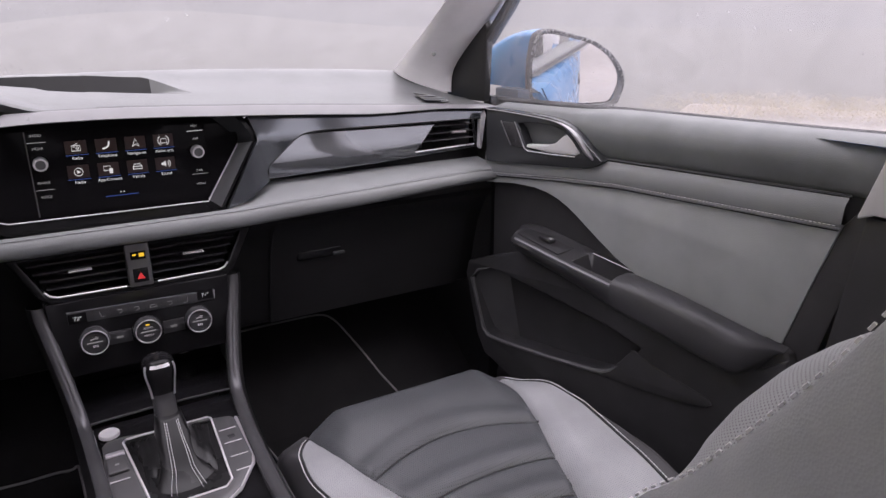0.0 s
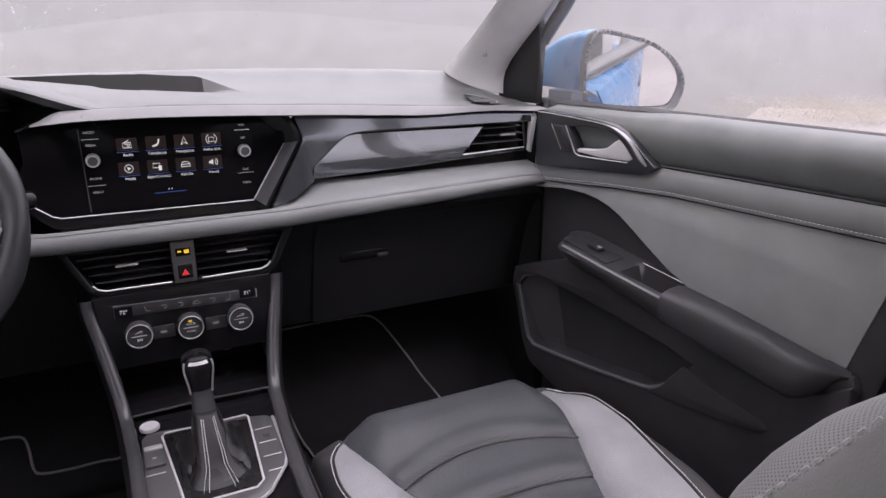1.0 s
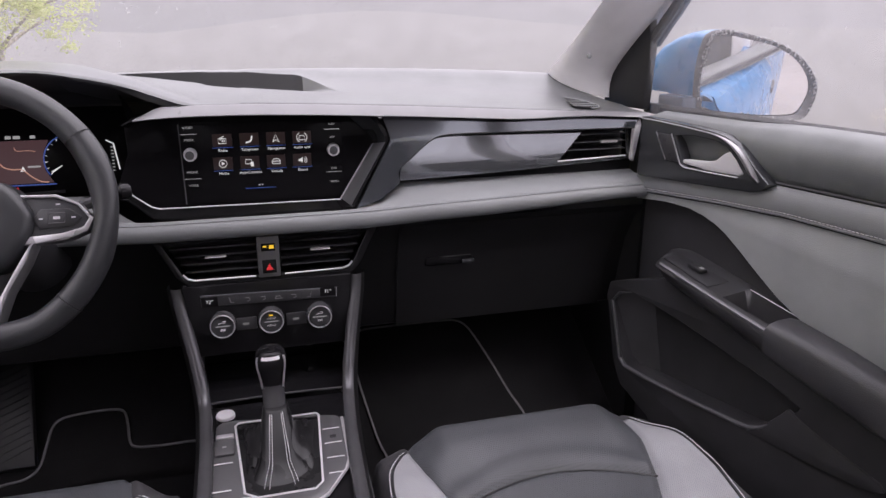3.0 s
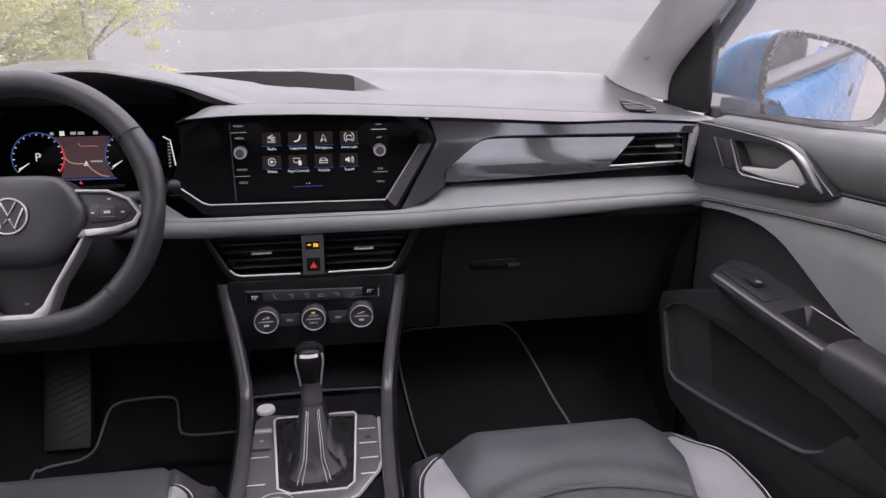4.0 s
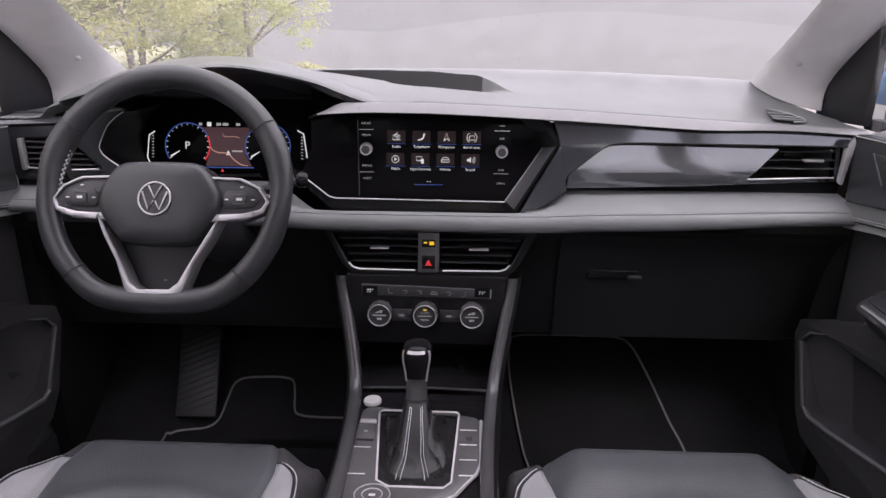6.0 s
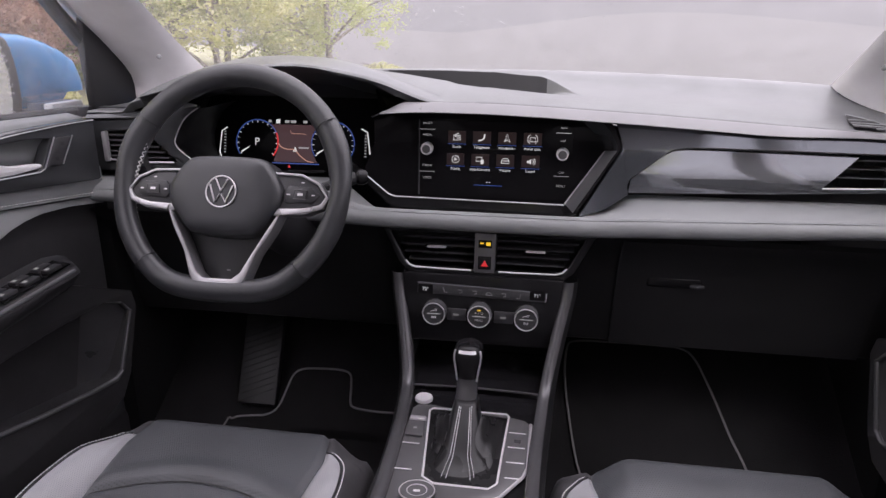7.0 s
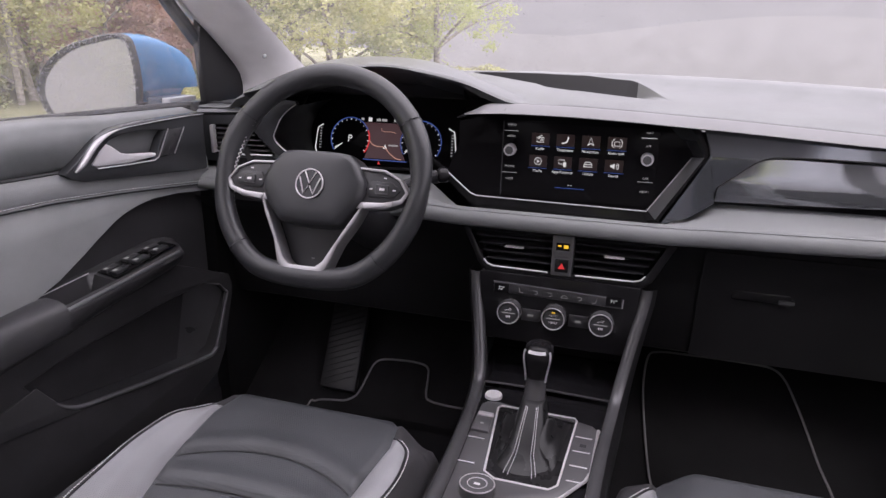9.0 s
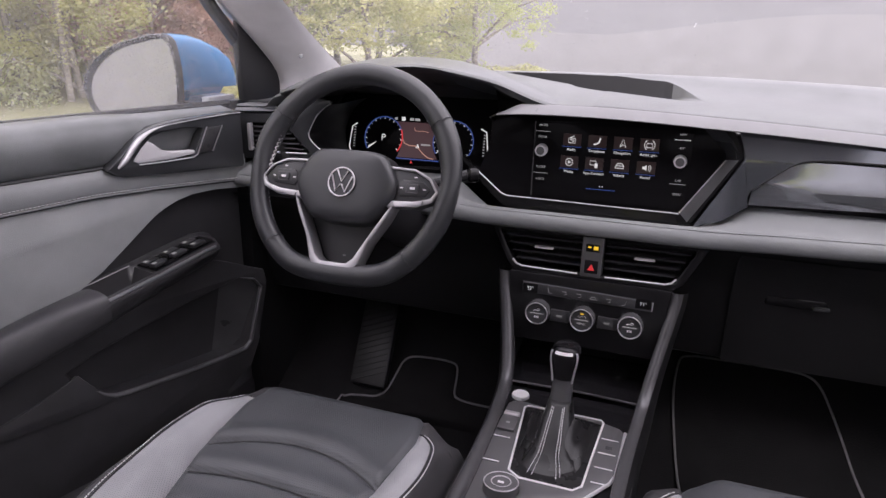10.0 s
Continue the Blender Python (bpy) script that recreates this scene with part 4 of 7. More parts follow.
# ---- instrument cluster ----
def cluster():
    t = thing("instrument_cluster", "digital instrument display lit behind the steering wheel", "instrument display")
    tilt = radians(14)

    def at(u, v, w=0.0):
        return Vector((-0.395 + u, 1.345 + v * math.sin(tilt) - w, 1.018 + v * math.cos(tilt)))
    bm_ = plate([(-0.205, 0.030), (-0.175, 0.085), (0.17, 0.085), (0.20, 0.05), (0.20, -0.05), (0.15, -0.065), (-0.16, -0.065), (-0.185, -0.045)], [], at, -0.02, 0.0, 0.004)
    part("display_glass", bm_, M_SCREEN, t, "black display glass")
    # hood walls round the display
    edge = [(-0.245, 0.01), (-0.195, 0.110), (0.175, 0.118), (0.192, 0.05), (0.178, -0.045), (0.14, -0.070), (-0.17, -0.082), (-0.215, -0.045)]
    inner = [(-0.212, 0.012), (-0.178, 0.088), (0.172, 0.088), (0.203, 0.045), (0.198, -0.052), (0.15, -0.068), (-0.162, -0.068), (-0.19, -0.047)]
    rows_ = [[at(u, v, 0.15 - 0.09 * (u > 0)) for u, v in edge], [at(u, v, 0.0) for u, v in inner]]
    bm_ = loft([r + [r[0]] for r in rows_])
    part("display_surround", bm_, M_TRAY, t, "black display surround")
    # bowl beside the display with its satin rim line and dark cheek
    bowl = [(p.x, p.y) for p in curve([(x, z, 0) for x, z in ((-0.512, 1.094), (-0.528, 1.084), (-0.545, 1.068), (-0.561, 1.040), (-0.563, 1.030), (-0.556, 1.018), (-0.530, 0.999), (-0.490, 0.980))], 5)]
    part("display_rim", tube([(x, 1.203, z) for x, z in bowl], 0.0012, 6), M_CHROME, t, "satin rim line")
    part("bowl_wall", loft([[(x + (-0.395 - x) * k, y, z + (1.03 - z) * k - 0.045 * smooth01(1.045, 1.0, z) * smooth01(1.21, 1.34, y)) for x, z in bowl] for k, y in ((0.0, 1.204), (0.02, 1.212), (0.03, 1.24), (0.02, 1.30), (0.02, 1.350))]), M_LOWER, t, "dark smooth bowl wall", 60)
    cheek_o = [(-0.514, 1.100), (-0.538, 1.104), (-0.572, 1.092), (-0.590, 1.060), (-0.606, 1.038), (-0.571, 1.004), (-0.543, 0.987), (-0.49, 0.970)]
    part("surround_cheek", plate(cheek_o + list(reversed(bowl)), [], lambda u, v, w: (u, 1.204 + w, v), 0.0, 0.014, 0.002), M_BEZEL, t, "dark satin surround cheek")
    W = 0.0012
    for cx, red in ((-0.0745, True), (0.081, False)):
        r, cv = 0.0432, -0.004
        dial = part("dial", tube([at(cx + r * math.cos(a), cv + r * math.sin(a), W) for a in steps(radians(-35 if not red else 25), radians(215), 30)], 0.0010, 5), M_BLUELIT, t, "blue lit dial ring")
        if red:
            part("dial_red", tube([at(cx + r * math.cos(a), cv + r * math.sin(a), W) for a in steps(radians(-38), radians(25), 12)], 0.0015, 5), M_RED, dial, "red end of the dial")
        for k in range(17):
            a = radians(215 - k * 250 / 16)
            part("tick", tube([at(cx + q * math.cos(a), cv + q * math.sin(a), W) for q in (0.0385, 0.0415)], 0.0005 if k % 2 else 0.0009, 4), M_WHITE, dial)
        a = radians(212)
        part("needle", tube([at(cx + q * math.cos(a), cv + q * math.sin(a), W) for q in (0.018, 0.038)], [0.0006, 0.0020], 5), M_WHITE, dial, "white needle")
    face = lambda u, v, w: Matrix.Translation(at(u, v, w)) @ pose(0, 0, 0, 90 - 14)
    lettering("gear_letter", "P", 0.020, face(-0.0745, -0.004, 0.002), M_WHITE, t, "white gear letter")
    part("map", plate([(-0.040, -0.042), (0.050, -0.042), (0.038, -0.020), (0.038, 0.010), (0.048, 0.031), (-0.048, 0.031), (-0.034, 0.012), (-0.031, -0.010), (-0.034, -0.024)], [], at, 0.0002, 0.0006), M_MAPBG, t, "dim red map field")
    part("map_route", tube(curve([at(u, v, 0.001) for u, v in [(-0.030, -0.006), (-0.024, -0.013), (-0.012, -0.017), (0.003, -0.018), (0.016, -0.030), (0.030, -0.039), (0.042, -0.041)]], 5), 0.0011, 5), M_ROUTE, t, "map route line")
    part("map_road", tube(curve([at(u, v, 0.001) for u, v in [(-0.006, 0.020), (-0.002, 0.014), (0.016, 0.014), (0.026, 0.012)]], 5), 0.0006, 5), M_ROUTE, t, "map road line")
    part("map_marker", plate([(0.000, -0.021), (0.009, -0.021), (0.0045, -0.012)], [], at, 0.001, 0.0016), M_WHITE, t, "white map marker")
    part("map_label", plate([(0.012, -0.015), (0.032, -0.015), (0.032, -0.012), (0.012, -0.012)], [], at, 0.001, 0.0014), M_GREYLIT, t)
    part("status_line", plate([(-0.042, -0.0455), (0.054, -0.0455), (0.054, -0.0435), (-0.042, -0.0435)], [], at, 0.001, 0.0014), M_BLUELIT, t, "blue status line")
    part("status_lamp", plate([(-0.010, -0.053), (-0.004, -0.053), (-0.007, -0.0465)], [], at, 0.001, 0.0014), M_RED, t, "small red lamp")
    part("status_lamp", plate([(-0.093, -0.043), (-0.085, -0.043), (-0.085, -0.039), (-0.093, -0.039)], [], at, 0.001, 0.0014), M_TEAL, t, "small teal lamp")
    part("status_mark", plate([(-0.036, 0.033), (-0.028, 0.033), (-0.028, 0.041), (-0.036, 0.041)], [], at, 0.001, 0.0014), M_WHITE, t)
    for u0, u1 in ((-0.018, -0.009), (-0.006, 0.005), (0.020, 0.028), (-0.052, -0.046)):
        part("status_mark", plate([(u0, 0.0345), (u1, 0.0345), (u1, 0.0395), (u0, 0.0395)], [], at, 0.001, 0.0014), M_GREYLIT, t)
    for s, line in ((-1, [(-0.138, 0.0225), (-0.149, 0.0155), (-0.153, -0.0267), (-0.146, -0.0422)]), (1, [(0.138, 0.0269), (0.150, 0.0206), (0.157, -0.0250)])):
        g = part("side_gauge", tube([at(u, v, W) for u, v in line], 0.0013, 5), M_WHITE, t, "white side gauge")
        for k in range(8):
            u, v = (0.147 if s > 0 else -0.142), -0.027 + k * 0.0058
            part("tick", plate([(u - 0.002, v), (u + 0.002, v), (u + 0.002, v + 0.0018), (u - 0.002, v + 0.0018)], [], at, 0.001, 0.0014), M_GREYLIT, g)
    part("lower_trim", tube([at(-0.05, -0.060, 0.012), at(0.07, -0.056, 0.012)], 0.0035, 6), M_RAIL, t, "satin strip below the display")
    return t


cluster()


# ---- infotainment unit ----
def infotainment():
    t = thing("infotainment_unit", "wide touch screen showing menu icons, with two rotary knobs", "touch screen")
    lean = 0.06

    def at(u, v, w=0.0):
        return Vector((u, 1.243 - w + lean * (v - 1.03), v))
    outer = [(-0.205, 1.084), (-0.19, 1.095), (0.0, 1.097), (0.178, 1.092), (0.203, 1.081), (0.218, 1.056), (0.218, 1.046), (0.153, 0.932), (0.140, 0.923), (-0.165, 0.922), (-0.180, 0.927), (-0.220, 0.962), (-0.227, 0.980), (-0.204, 1.036)]
    part("housing", plate(outer, [], at, -0.03, 0.002, 0.002), M_SCREEN, t, "black screen housing")
    chrome = [at(u, v, 0.011) for u, v in [(-0.223, 0.985), (-0.177, 0.9485), (-0.165, 0.9445), (0.0, 0.943), (0.134, 0.942)]]
    part("chrome_line", tube(chrome, 0.0012, 6), M_SILVER, t, "chrome line under the screen")
    rim_o = [(-0.262, 1.005, 0.006), (-0.228, 0.977, 0.006), (-0.180, 0.9275, 0.006), (-0.166, 0.9225, 0.006), (0.138, 0.9225, 0.018), (0.1545, 0.932, 0.036), (0.2197, 1.046, 0.040), (0.2185, 1.058, 0.040), (0.206, 1.080, 0.040), (0.197, 1.0915, 0.036), (0.184, 1.0965, 0.030), (0.12, 1.0965, 0.022), (0.0, 1.0995, 0.022), (-0.17, 1.0990, 0.022), (-0.206, 1.085, 0.018)]
    rim_i = [(-0.255, 1.012), (-0.222, 0.984), (-0.175, 0.948), (-0.163, 0.944), (0.126, 0.940), (0.1345, 0.944), (0.196, 1.036), (0.1955, 1.043), (0.189, 1.053), (0.170, 1.071), (0.155, 1.085), (0.12, 1.089), (0.0, 1.091), (-0.185, 1.089), (-0.199, 1.076)]
    lip_, facet = [], []
    for (a, b, w), (c_, d) in zip(rim_o, rim_i):
        e, f = a + 0.30 * (c_ - a), b + 0.30 * (d - b)
        lip_.append([at(a, b, -0.02), at(a, b, w - 0.002), at(a + 0.06 * (c_ - a), b + 0.06 * (d - b), w), at(e, f, w + 0.0006)])
        facet.append([at(e, f, w + 0.0006), at(c_, d, 0.010 if d < 1.03 else 0.004), at(c_, d, 0.0)])
    part("frame_rim", loft(lip_), M_PIANO, t, "gloss black screen frame", 35)
    part("lower_facet", loft(facet[:6]), M_PIANO, t, "gloss black lower frame facet", 30)
    part("side_facet", loft(facet[5:7]), M_FACET, t, "satin grey bevelled side facet", 30)
    part("upper_facet", loft(facet[6:]), M_BEZEL, t, "dark satin upper frame facet", 30)
    part("facet_edge", tube([r[1] + Vector((0, -0.0008, 0)) for r in facet[5:7]], 0.0010, 6), M_CHROME, t, "thin bright facet edge")
    part("screen_glass", plate([(-0.122, 1.080), (0.143, 1.080), (0.143, 0.947), (-0.122, 0.947)], [], at, 0.0, 0.0035, 0.001), M_SCREEN, t, "black display glass")
    part("divider", plate([(-0.1235, 1.08), (-0.1215, 1.08), (-0.1215, 0.948), (-0.1235, 0.948)], [], at, 0.002, 0.0042), M_RAIL, t, "thin bright glass edge")
    face = lambda u, v, w=0.0045: Matrix.Translation(at(u, v, w)) @ pose(0, 0, 0, 90)
    # menu
    names = (("Radio", "Telephone", "Navigation", "Assist syst."), ("Media", "App-Connect", "Vehicle", "Sound"))
    W = 0.0040

    def bar(u0, v0, u1, v1, mat_, par, nm="icon_shape"):
        return part(nm, plate([(u0, v0), (u1, v0), (u1, v1), (u0, v1)], [], at, W, W + 0.0004), mat_, par)

    def ring(u, v, r, par, th=0.00055, a0=0, a1=360, nm="icon_shape"):
        return part(nm, tube([at(u + r * math.cos(a), v + r * math.sin(a), W + 0.0004) for a in steps(radians(a0), radians(a1), 18)], th, 4), M_WHITE, par)

    def line(pts, par, th=0.0006):
        return part("icon_shape", tube([at(u, v, W + 0.0004) for u, v in pts], th, 4), M_WHITE, par)
    for r in range(2):
        for k in range(4):
            u, v = -0.056 + k * 0.0435 - 0.002 * r, 1.0515 - r * 0.0385
            tile = part("menu_tile", plate([(u - 0.0155, v - 0.010), (u + 0.0155, v - 0.010), (u + 0.0155, v + 0.0105), (u - 0.0155, v + 0.0105)], [], at, 0.0036, 0.0039), M_TILE, t, "dark red menu tile")
            bar(u - 0.0165, v - 0.0122, u + 0.0165, v - 0.0114, M_BLUELIT, tile, "tile_line")
            lettering("menu_word", names[r][k], 0.0066, face(u, v - 0.0166), M_WHITE, tile, "white menu word")
            if (r, k) == (0, 0):
                line([(u - .006, v - .005), (u + .006, v - .005), (u + .006, v + .003), (u - .006, v + .003), (u - .006, v - .005)], tile)
                line([(u - .004, v + .003), (u + .003, v + .007)], tile)
                ring(u + .002, v - .001, .0018, tile)
                line([(u - .004, v + .001), (u - .001, v + .001)], tile)
            elif (r, k) == (0, 1):
                part("icon_shape", tube(curve([at(a, b, W + .0006) for a, b in [(u + .005, v + .006), (u + .003, v - .001), (u - .001, v - .004), (u - .006, v - .005)]], 5), 0.0013, 5), M_WHITE, tile)
            elif (r, k) == (0, 2):
                line([(u - .005, v - .006), (u, v + .007), (u + .005, v - .006), (u, v - .002), (u - .005, v - .006)], tile)
            elif (r, k) == (0, 3):
                line([(u - .005, v - .004), (u + .005, v - .004), (u + .004, v + .003), (u - .004, v + .003), (u - .005, v - .004)], tile)
                ring(u, v, .0085, tile, .0006, 120, 240)
                ring(u, v, .0085, tile, .0006, -60, 60)
            elif (r, k) == (1, 0):
                ring(u, v, .0062, tile)
                part("icon_shape", plate([(u - .002, v - .003), (u + .0035, v), (u - .002, v + .003)], [], at, W, W + .0004), M_WHITE, tile)
            elif (r, k) == (1, 1):
                line([(u - .007, v - .002), (u + .003, v - .002), (u + .003, v + .005), (u - .007, v + .005), (u - .007, v - .002)], tile)
                bar(u + .001, v - .007, u + .006, v + .001, M_WHITE, tile)
            elif (r, k) == (1, 2):
                line([(u - .007, v - .004), (u + .007, v - .004), (u + .0065, v), (u + .004, v + .004), (u - .004, v + .004), (u - .0065, v), (u - .007, v - .004)], tile)
                line([(u - .0065, v), (u + .0065, v)], tile)
            else:
                part("icon_shape", plate([(u - .006, v - .002), (u - .003, v - .002), (u + .001, v - .005), (u + .001, v + .005), (u - .003, v + .002), (u - .006, v + .002)], [], at, W, W + .0004), M_WHITE, tile)
                ring(u + .001, v, .004, tile, .0006, -50, 50)
                ring(u + .001, v, .007, tile, .0006, -50, 50)
    part("page_line", plate([(-0.025, 0.9685), (0.025, 0.9685), (0.025, 0.9695), (-0.025, 0.9695)], [], at, W, W + .0004), M_BLUELIT, t, "blue page line")
    for u in (-0.002, 0.003):
        part("page_dot", plate([(u - .001, .9735), (u + .001, .9735), (u + .001, .9752), (u - .001, .9752)], [], at, W, W + .0004), M_WHITE, t)
    for u, words in ((-0.108, (("RADIO", 1.074), ("MEDIA", 1.054), ("PHONE", 1.001), ("VOICE", 0.979))), (0.126, (("NAV", 1.072), ("APP", 1.050), ("CAR", 0.996), ("MENU", 0.973)))):
        for word, v in words:
            lettering("key_word", word, 0.0052, face(u, v), M_GREYLIT, t, "small key word")
        for v in (1.0635, 0.990):
            part("key_line", plate([(u - 0.013, v - .0004), (u + 0.013, v - .0004), (u + 0.013, v + .0004), (u - 0.013, v + .0004)], [], at, W, W + .0004), M_GREYLIT if u < 0 or v < 1 else M_WHITE, t)
        v = 1.031 if u < 0 else 1.029
        kn = part("knob", place(lathe([(0.0001, 0), (0.0106, 0), (0.0108, 0.004), (0.0101, 0.013), (0.0094, 0.0145), (0.0001, 0.0148)], 32), Matrix.Translation(at(u, v, 0.003)) @ pose(0, 0, 0, 90)), M_BUTTON, t, "pale silver rotary knob")
        part("knob_cap", place(lathe([(0.0001, 0), (0.0072, 0), (0.0070, 0.0006), (0.0001, 0.0008)], 24), Matrix.Translation(at(u, v, 0.0176)) @ pose(0, 0, 0, 90)), M_GEARPLATE, kn, "grey knob cap")
    return t


infotainment()


# ---- centre vents, climate panel, console ----
def centre_vents():
    t = thing("centre_vents", "pair of black centre air vents with chrome trim", "air vent", "dashboard vents")

    def at(u, v, w=0.0):
        return Vector((u + 0.004, 1.197 - w - 0.10 * (0.89 - v), v))
    outer = [(-0.184, 0.899), (0.188, 0.899), (0.153, 0.833), (0.138, 0.820), (-0.134, 0.820), (-0.149, 0.832)]
    hole = [(-0.168, 0.893), (0.168, 0.893), (0.138, 0.836), (0.127, 0.830), (-0.127, 0.830), (-0.138, 0.836)]
    part("vent_surround", plate(outer, [hole], at, -0.02, 0.014, 0.004, 3), M_PIANO, t, "gloss black vent surround")
    part("vent_back", plate(hole, [], at, -0.045, -0.04), M_SEAL, t)
    for s in (-1, 1):
        for k in range(4):
            v = 0.842 + k * 0.0135
            e = 0.133 + (v - 0.836) * 0.55
            sl = part("slat", plate([(s * 0.02, v - 0.0010), (s * e, v - 0.0010), (s * e, v + 0.0014), (s * 0.02, v + 0.0014)], [], at, -0.022, 0.006, 0.001), M_SLAT, t)
            # lighter bar along the slat paints its highlight
            part("slat_highlight", tube([at(s * 0.02, v + 0.0006, 0.0062), at(s * e, v + 0.0006, 0.0062)], 0.0006, 5), M_BEZEL, sl, "slat edge with its highlight put into the colour")
        for k in range(4):
            u = s * (0.04 + k * 0.026)
            part("vane", plate([(u - .001, .835), (u + .001, .835), (u + .001, .892), (u - .001, .892)], [], at, -0.038, -0.026), M_BLACK, t)
        part("tab", round_edges(plate([(s * 0.086 - 0.017, .8660), (s * 0.086 + 0.017, .8660), (s * 0.086 + 0.017, .8688), (s * 0.086 - 0.017, .8688)], [], at, 0.0, 0.014), 0.0015, 2), M_BUTTON, t, "chrome vent tab")
        part("chrome_line", tube([at(s * 0.024, 0.8300, 0.014), at(s * 0.122, 0.8310, 0.014), at(s * 0.133, 0.8345, 0.0135), at(s * 0.140, 0.842, 0.013)], 0.0017, 6), M_CHROME, t, "chrome line under the vent")
    mod = part("hazard_module", plate([(-0.019, 0.827), (0.017, 0.827), (0.018, 0.897), (-0.019, 0.897)], [], at, -0.01, 0.016, 0.002), M_GEARPLATE, t, "grey switch module")
    part("lamp_field", plate([(-0.012, 0.872), (0.011, 0.872), (0.011, 0.885), (-0.012, 0.885)], [], at, 0.0155, 0.0163), M_PIANO, mod)
    for u0, u1, v0, v1 in ((-0.009, -0.003, 0.8785, 0.8812), (0.001, 0.009, 0.876, 0.882)):
        part("amber_mark", plate([(u0, v0), (u1, v0), (u1, v1), (u0, v1)], [], at, 0.016, 0.0168), M_AMBER, mod, "lit amber mark")
    part("hazard_key", plate([(-0.012, 0.834), (0.011, 0.834), (0.011, 0.857), (-0.012, 0.857)], [], at, 0.0155, 0.0175, 0.001), M_PIANO, mod, "gloss hazard key")
    part("hazard_mark", plate([(-0.0065, 0.840), (0.0055, 0.840), (-0.0005, 0.8505)], [], at, 0.0174, 0.0182), M_RED, mod, "red triangle mark")
    return t


centre_vents()


def climate():
    t = thing("climate_panel", "gloss black climate panel with three round dials", "climate control")

    def at(u, v, w=0.0):
        return Vector((u, 1.168 - w - 0.09 * (0.80 - v), v))
    part("panel", plate([(-0.140, 0.823), (0.140, 0.823), (0.128, 0.70), (-0.128, 0.70)], [], at, -0.02, 0.0, 0.003), M_PIANO, t, "gloss black panel")
    strip_ = part("button_strip", plate([(-0.112, 0.806), (0.113, 0.800), (0.112, 0.784), (-0.112, 0.788)], [], at, 0.0, 0.0022, 0.0008), M_BLACK, t, "row of small keys")
    part("strip_frame", tube([at(u, v, 0.0012) for u, v in [(-0.1125, 0.8065), (0.1135, 0.8005), (0.1125, 0.7835), (-0.1125, 0.7875)]], 0.0006, 5, True), M_BEZEL, strip_, "thin satin strip frame")
    for k in range(6):
        u, v = -0.0625 + k * 0.0255, 0.7945 - 0.0006 * k
        if k in (0, 5):
            sg = 1 if k else -1
            pts_ = [(u + sg * 0.004, v + 0.005), (u + sg * 0.002, v - 0.003), (u - sg * 0.004, v - 0.0035)]
        elif k == 3:
            pts_ = [(u - 0.006, v - 0.002), (u - 0.004, v + 0.002), (u + 0.002, v + 0.0025), (u + 0.006, v - 0.002), (u - 0.006, v - 0.002)]
        else:
            pts_ = [(u - 0.004, v + 0.003), (u + 0.003, v + 0.003), (u + 0.004, v - 0.001), (u - 0.001, v - 0.003)]
        part("key_mark", tube([at(a, b, 0.0026) for a, b in pts_], 0.0006, 4), M_DIMLIT, strip_)
        part("key_gap", plate([(u - 0.0131, 0.787), (u - 0.0125, 0.787), (u - 0.0125, 0.8035), (u - 0.0131, 0.8035)], [], at, 0.0021, 0.0024), M_SEAL, strip_)
    part("strip_edge", tube([at(0.1125, 0.7995, 0.0022), at(0.1118, 0.785, 0.0022)], 0.0007, 4), M_CHROME, strip_, "thin bright strip end")
    face = lambda u, v, w: Matrix.Translation(at(u, v, w)) @ pose(0, 0, 0, 90 - 5)
    for u in (-0.098, 0.097):
        part("readout", plate([(u - .013, .787), (u + .013, .787), (u + .013, .8035), (u - .013, .8035)], [], at, 0.002, 0.0026), M_SCREEN, strip_)
        lettering("readout_digits", "72°" if u < 0 else "71°", 0.0085, face(u, 0.795, 0.003), M_WHITE, strip_, "white temperature digits")
    for k, u in enumerate((-0.080, -0.001, 0.080)):
        v = 0.7560
        m = Matrix.Translation(at(u, v, 0.0)) @ pose(0, 0, 0, 90 - 5)
        d = part("dial", place(lathe([(0.0001, 0), (0.0225, 0), (0.0228, 0.004), (0.0216, 0.018), (0.0200, 0.0205), (0.0182, 0.0200), (0.0178, 0.0178), (0.0001, 0.0178)], 48), m), M_RAIL, t, "round satin climate dial")
        part("dial_face", place(lathe([(0.0001, 0.0178), (0.0176, 0.0178), (0.0172, 0.0188), (0.0001, 0.0190)], 40), m), M_KEYPAD, d, "dark dial face")
        part("dial_ring", place(tube([(0.0192 * math.cos(a), 0.0192 * math.sin(a), 0.0204) for a in steps(0, 2 * math.pi, 48)[:-1]], 0.0009, 8, True), m), M_CHROME, d, "bright dial ring")
        part("dial_line", place(box(0, 0, 0.0194, 0.023, 0.0013, 0.001), m), M_GREYLIT, d, "white line")
        if k == 1:
            lettering("dial_word", "AUTO", 0.0052, m @ Matrix.Translation((0, 0.0058, 0.0194)), M_THREAD, d, "small grey word")
            lettering("dial_word", "MENU", 0.0052, m @ Matrix.Translation((0, -0.0068, 0.0194)), M_THREAD, d, "small grey word")
            part("dial_lamp", place(box(0, 0.0112, 0.0194, 0.006, 0.0022, 0.001), m), M_AMBER, d, "small amber lamp")
        else:
            part("dial_mark", place(tube([(-0.006, 0.0045, 0.0194), (-0.001, 0.0062, 0.0194), (0.004, 0.0052, 0.0194), (0.0055, 0.008, 0.0194), (0.001, 0.0085, 0.0194)], 0.0006, 4), m), M_THREAD, d)
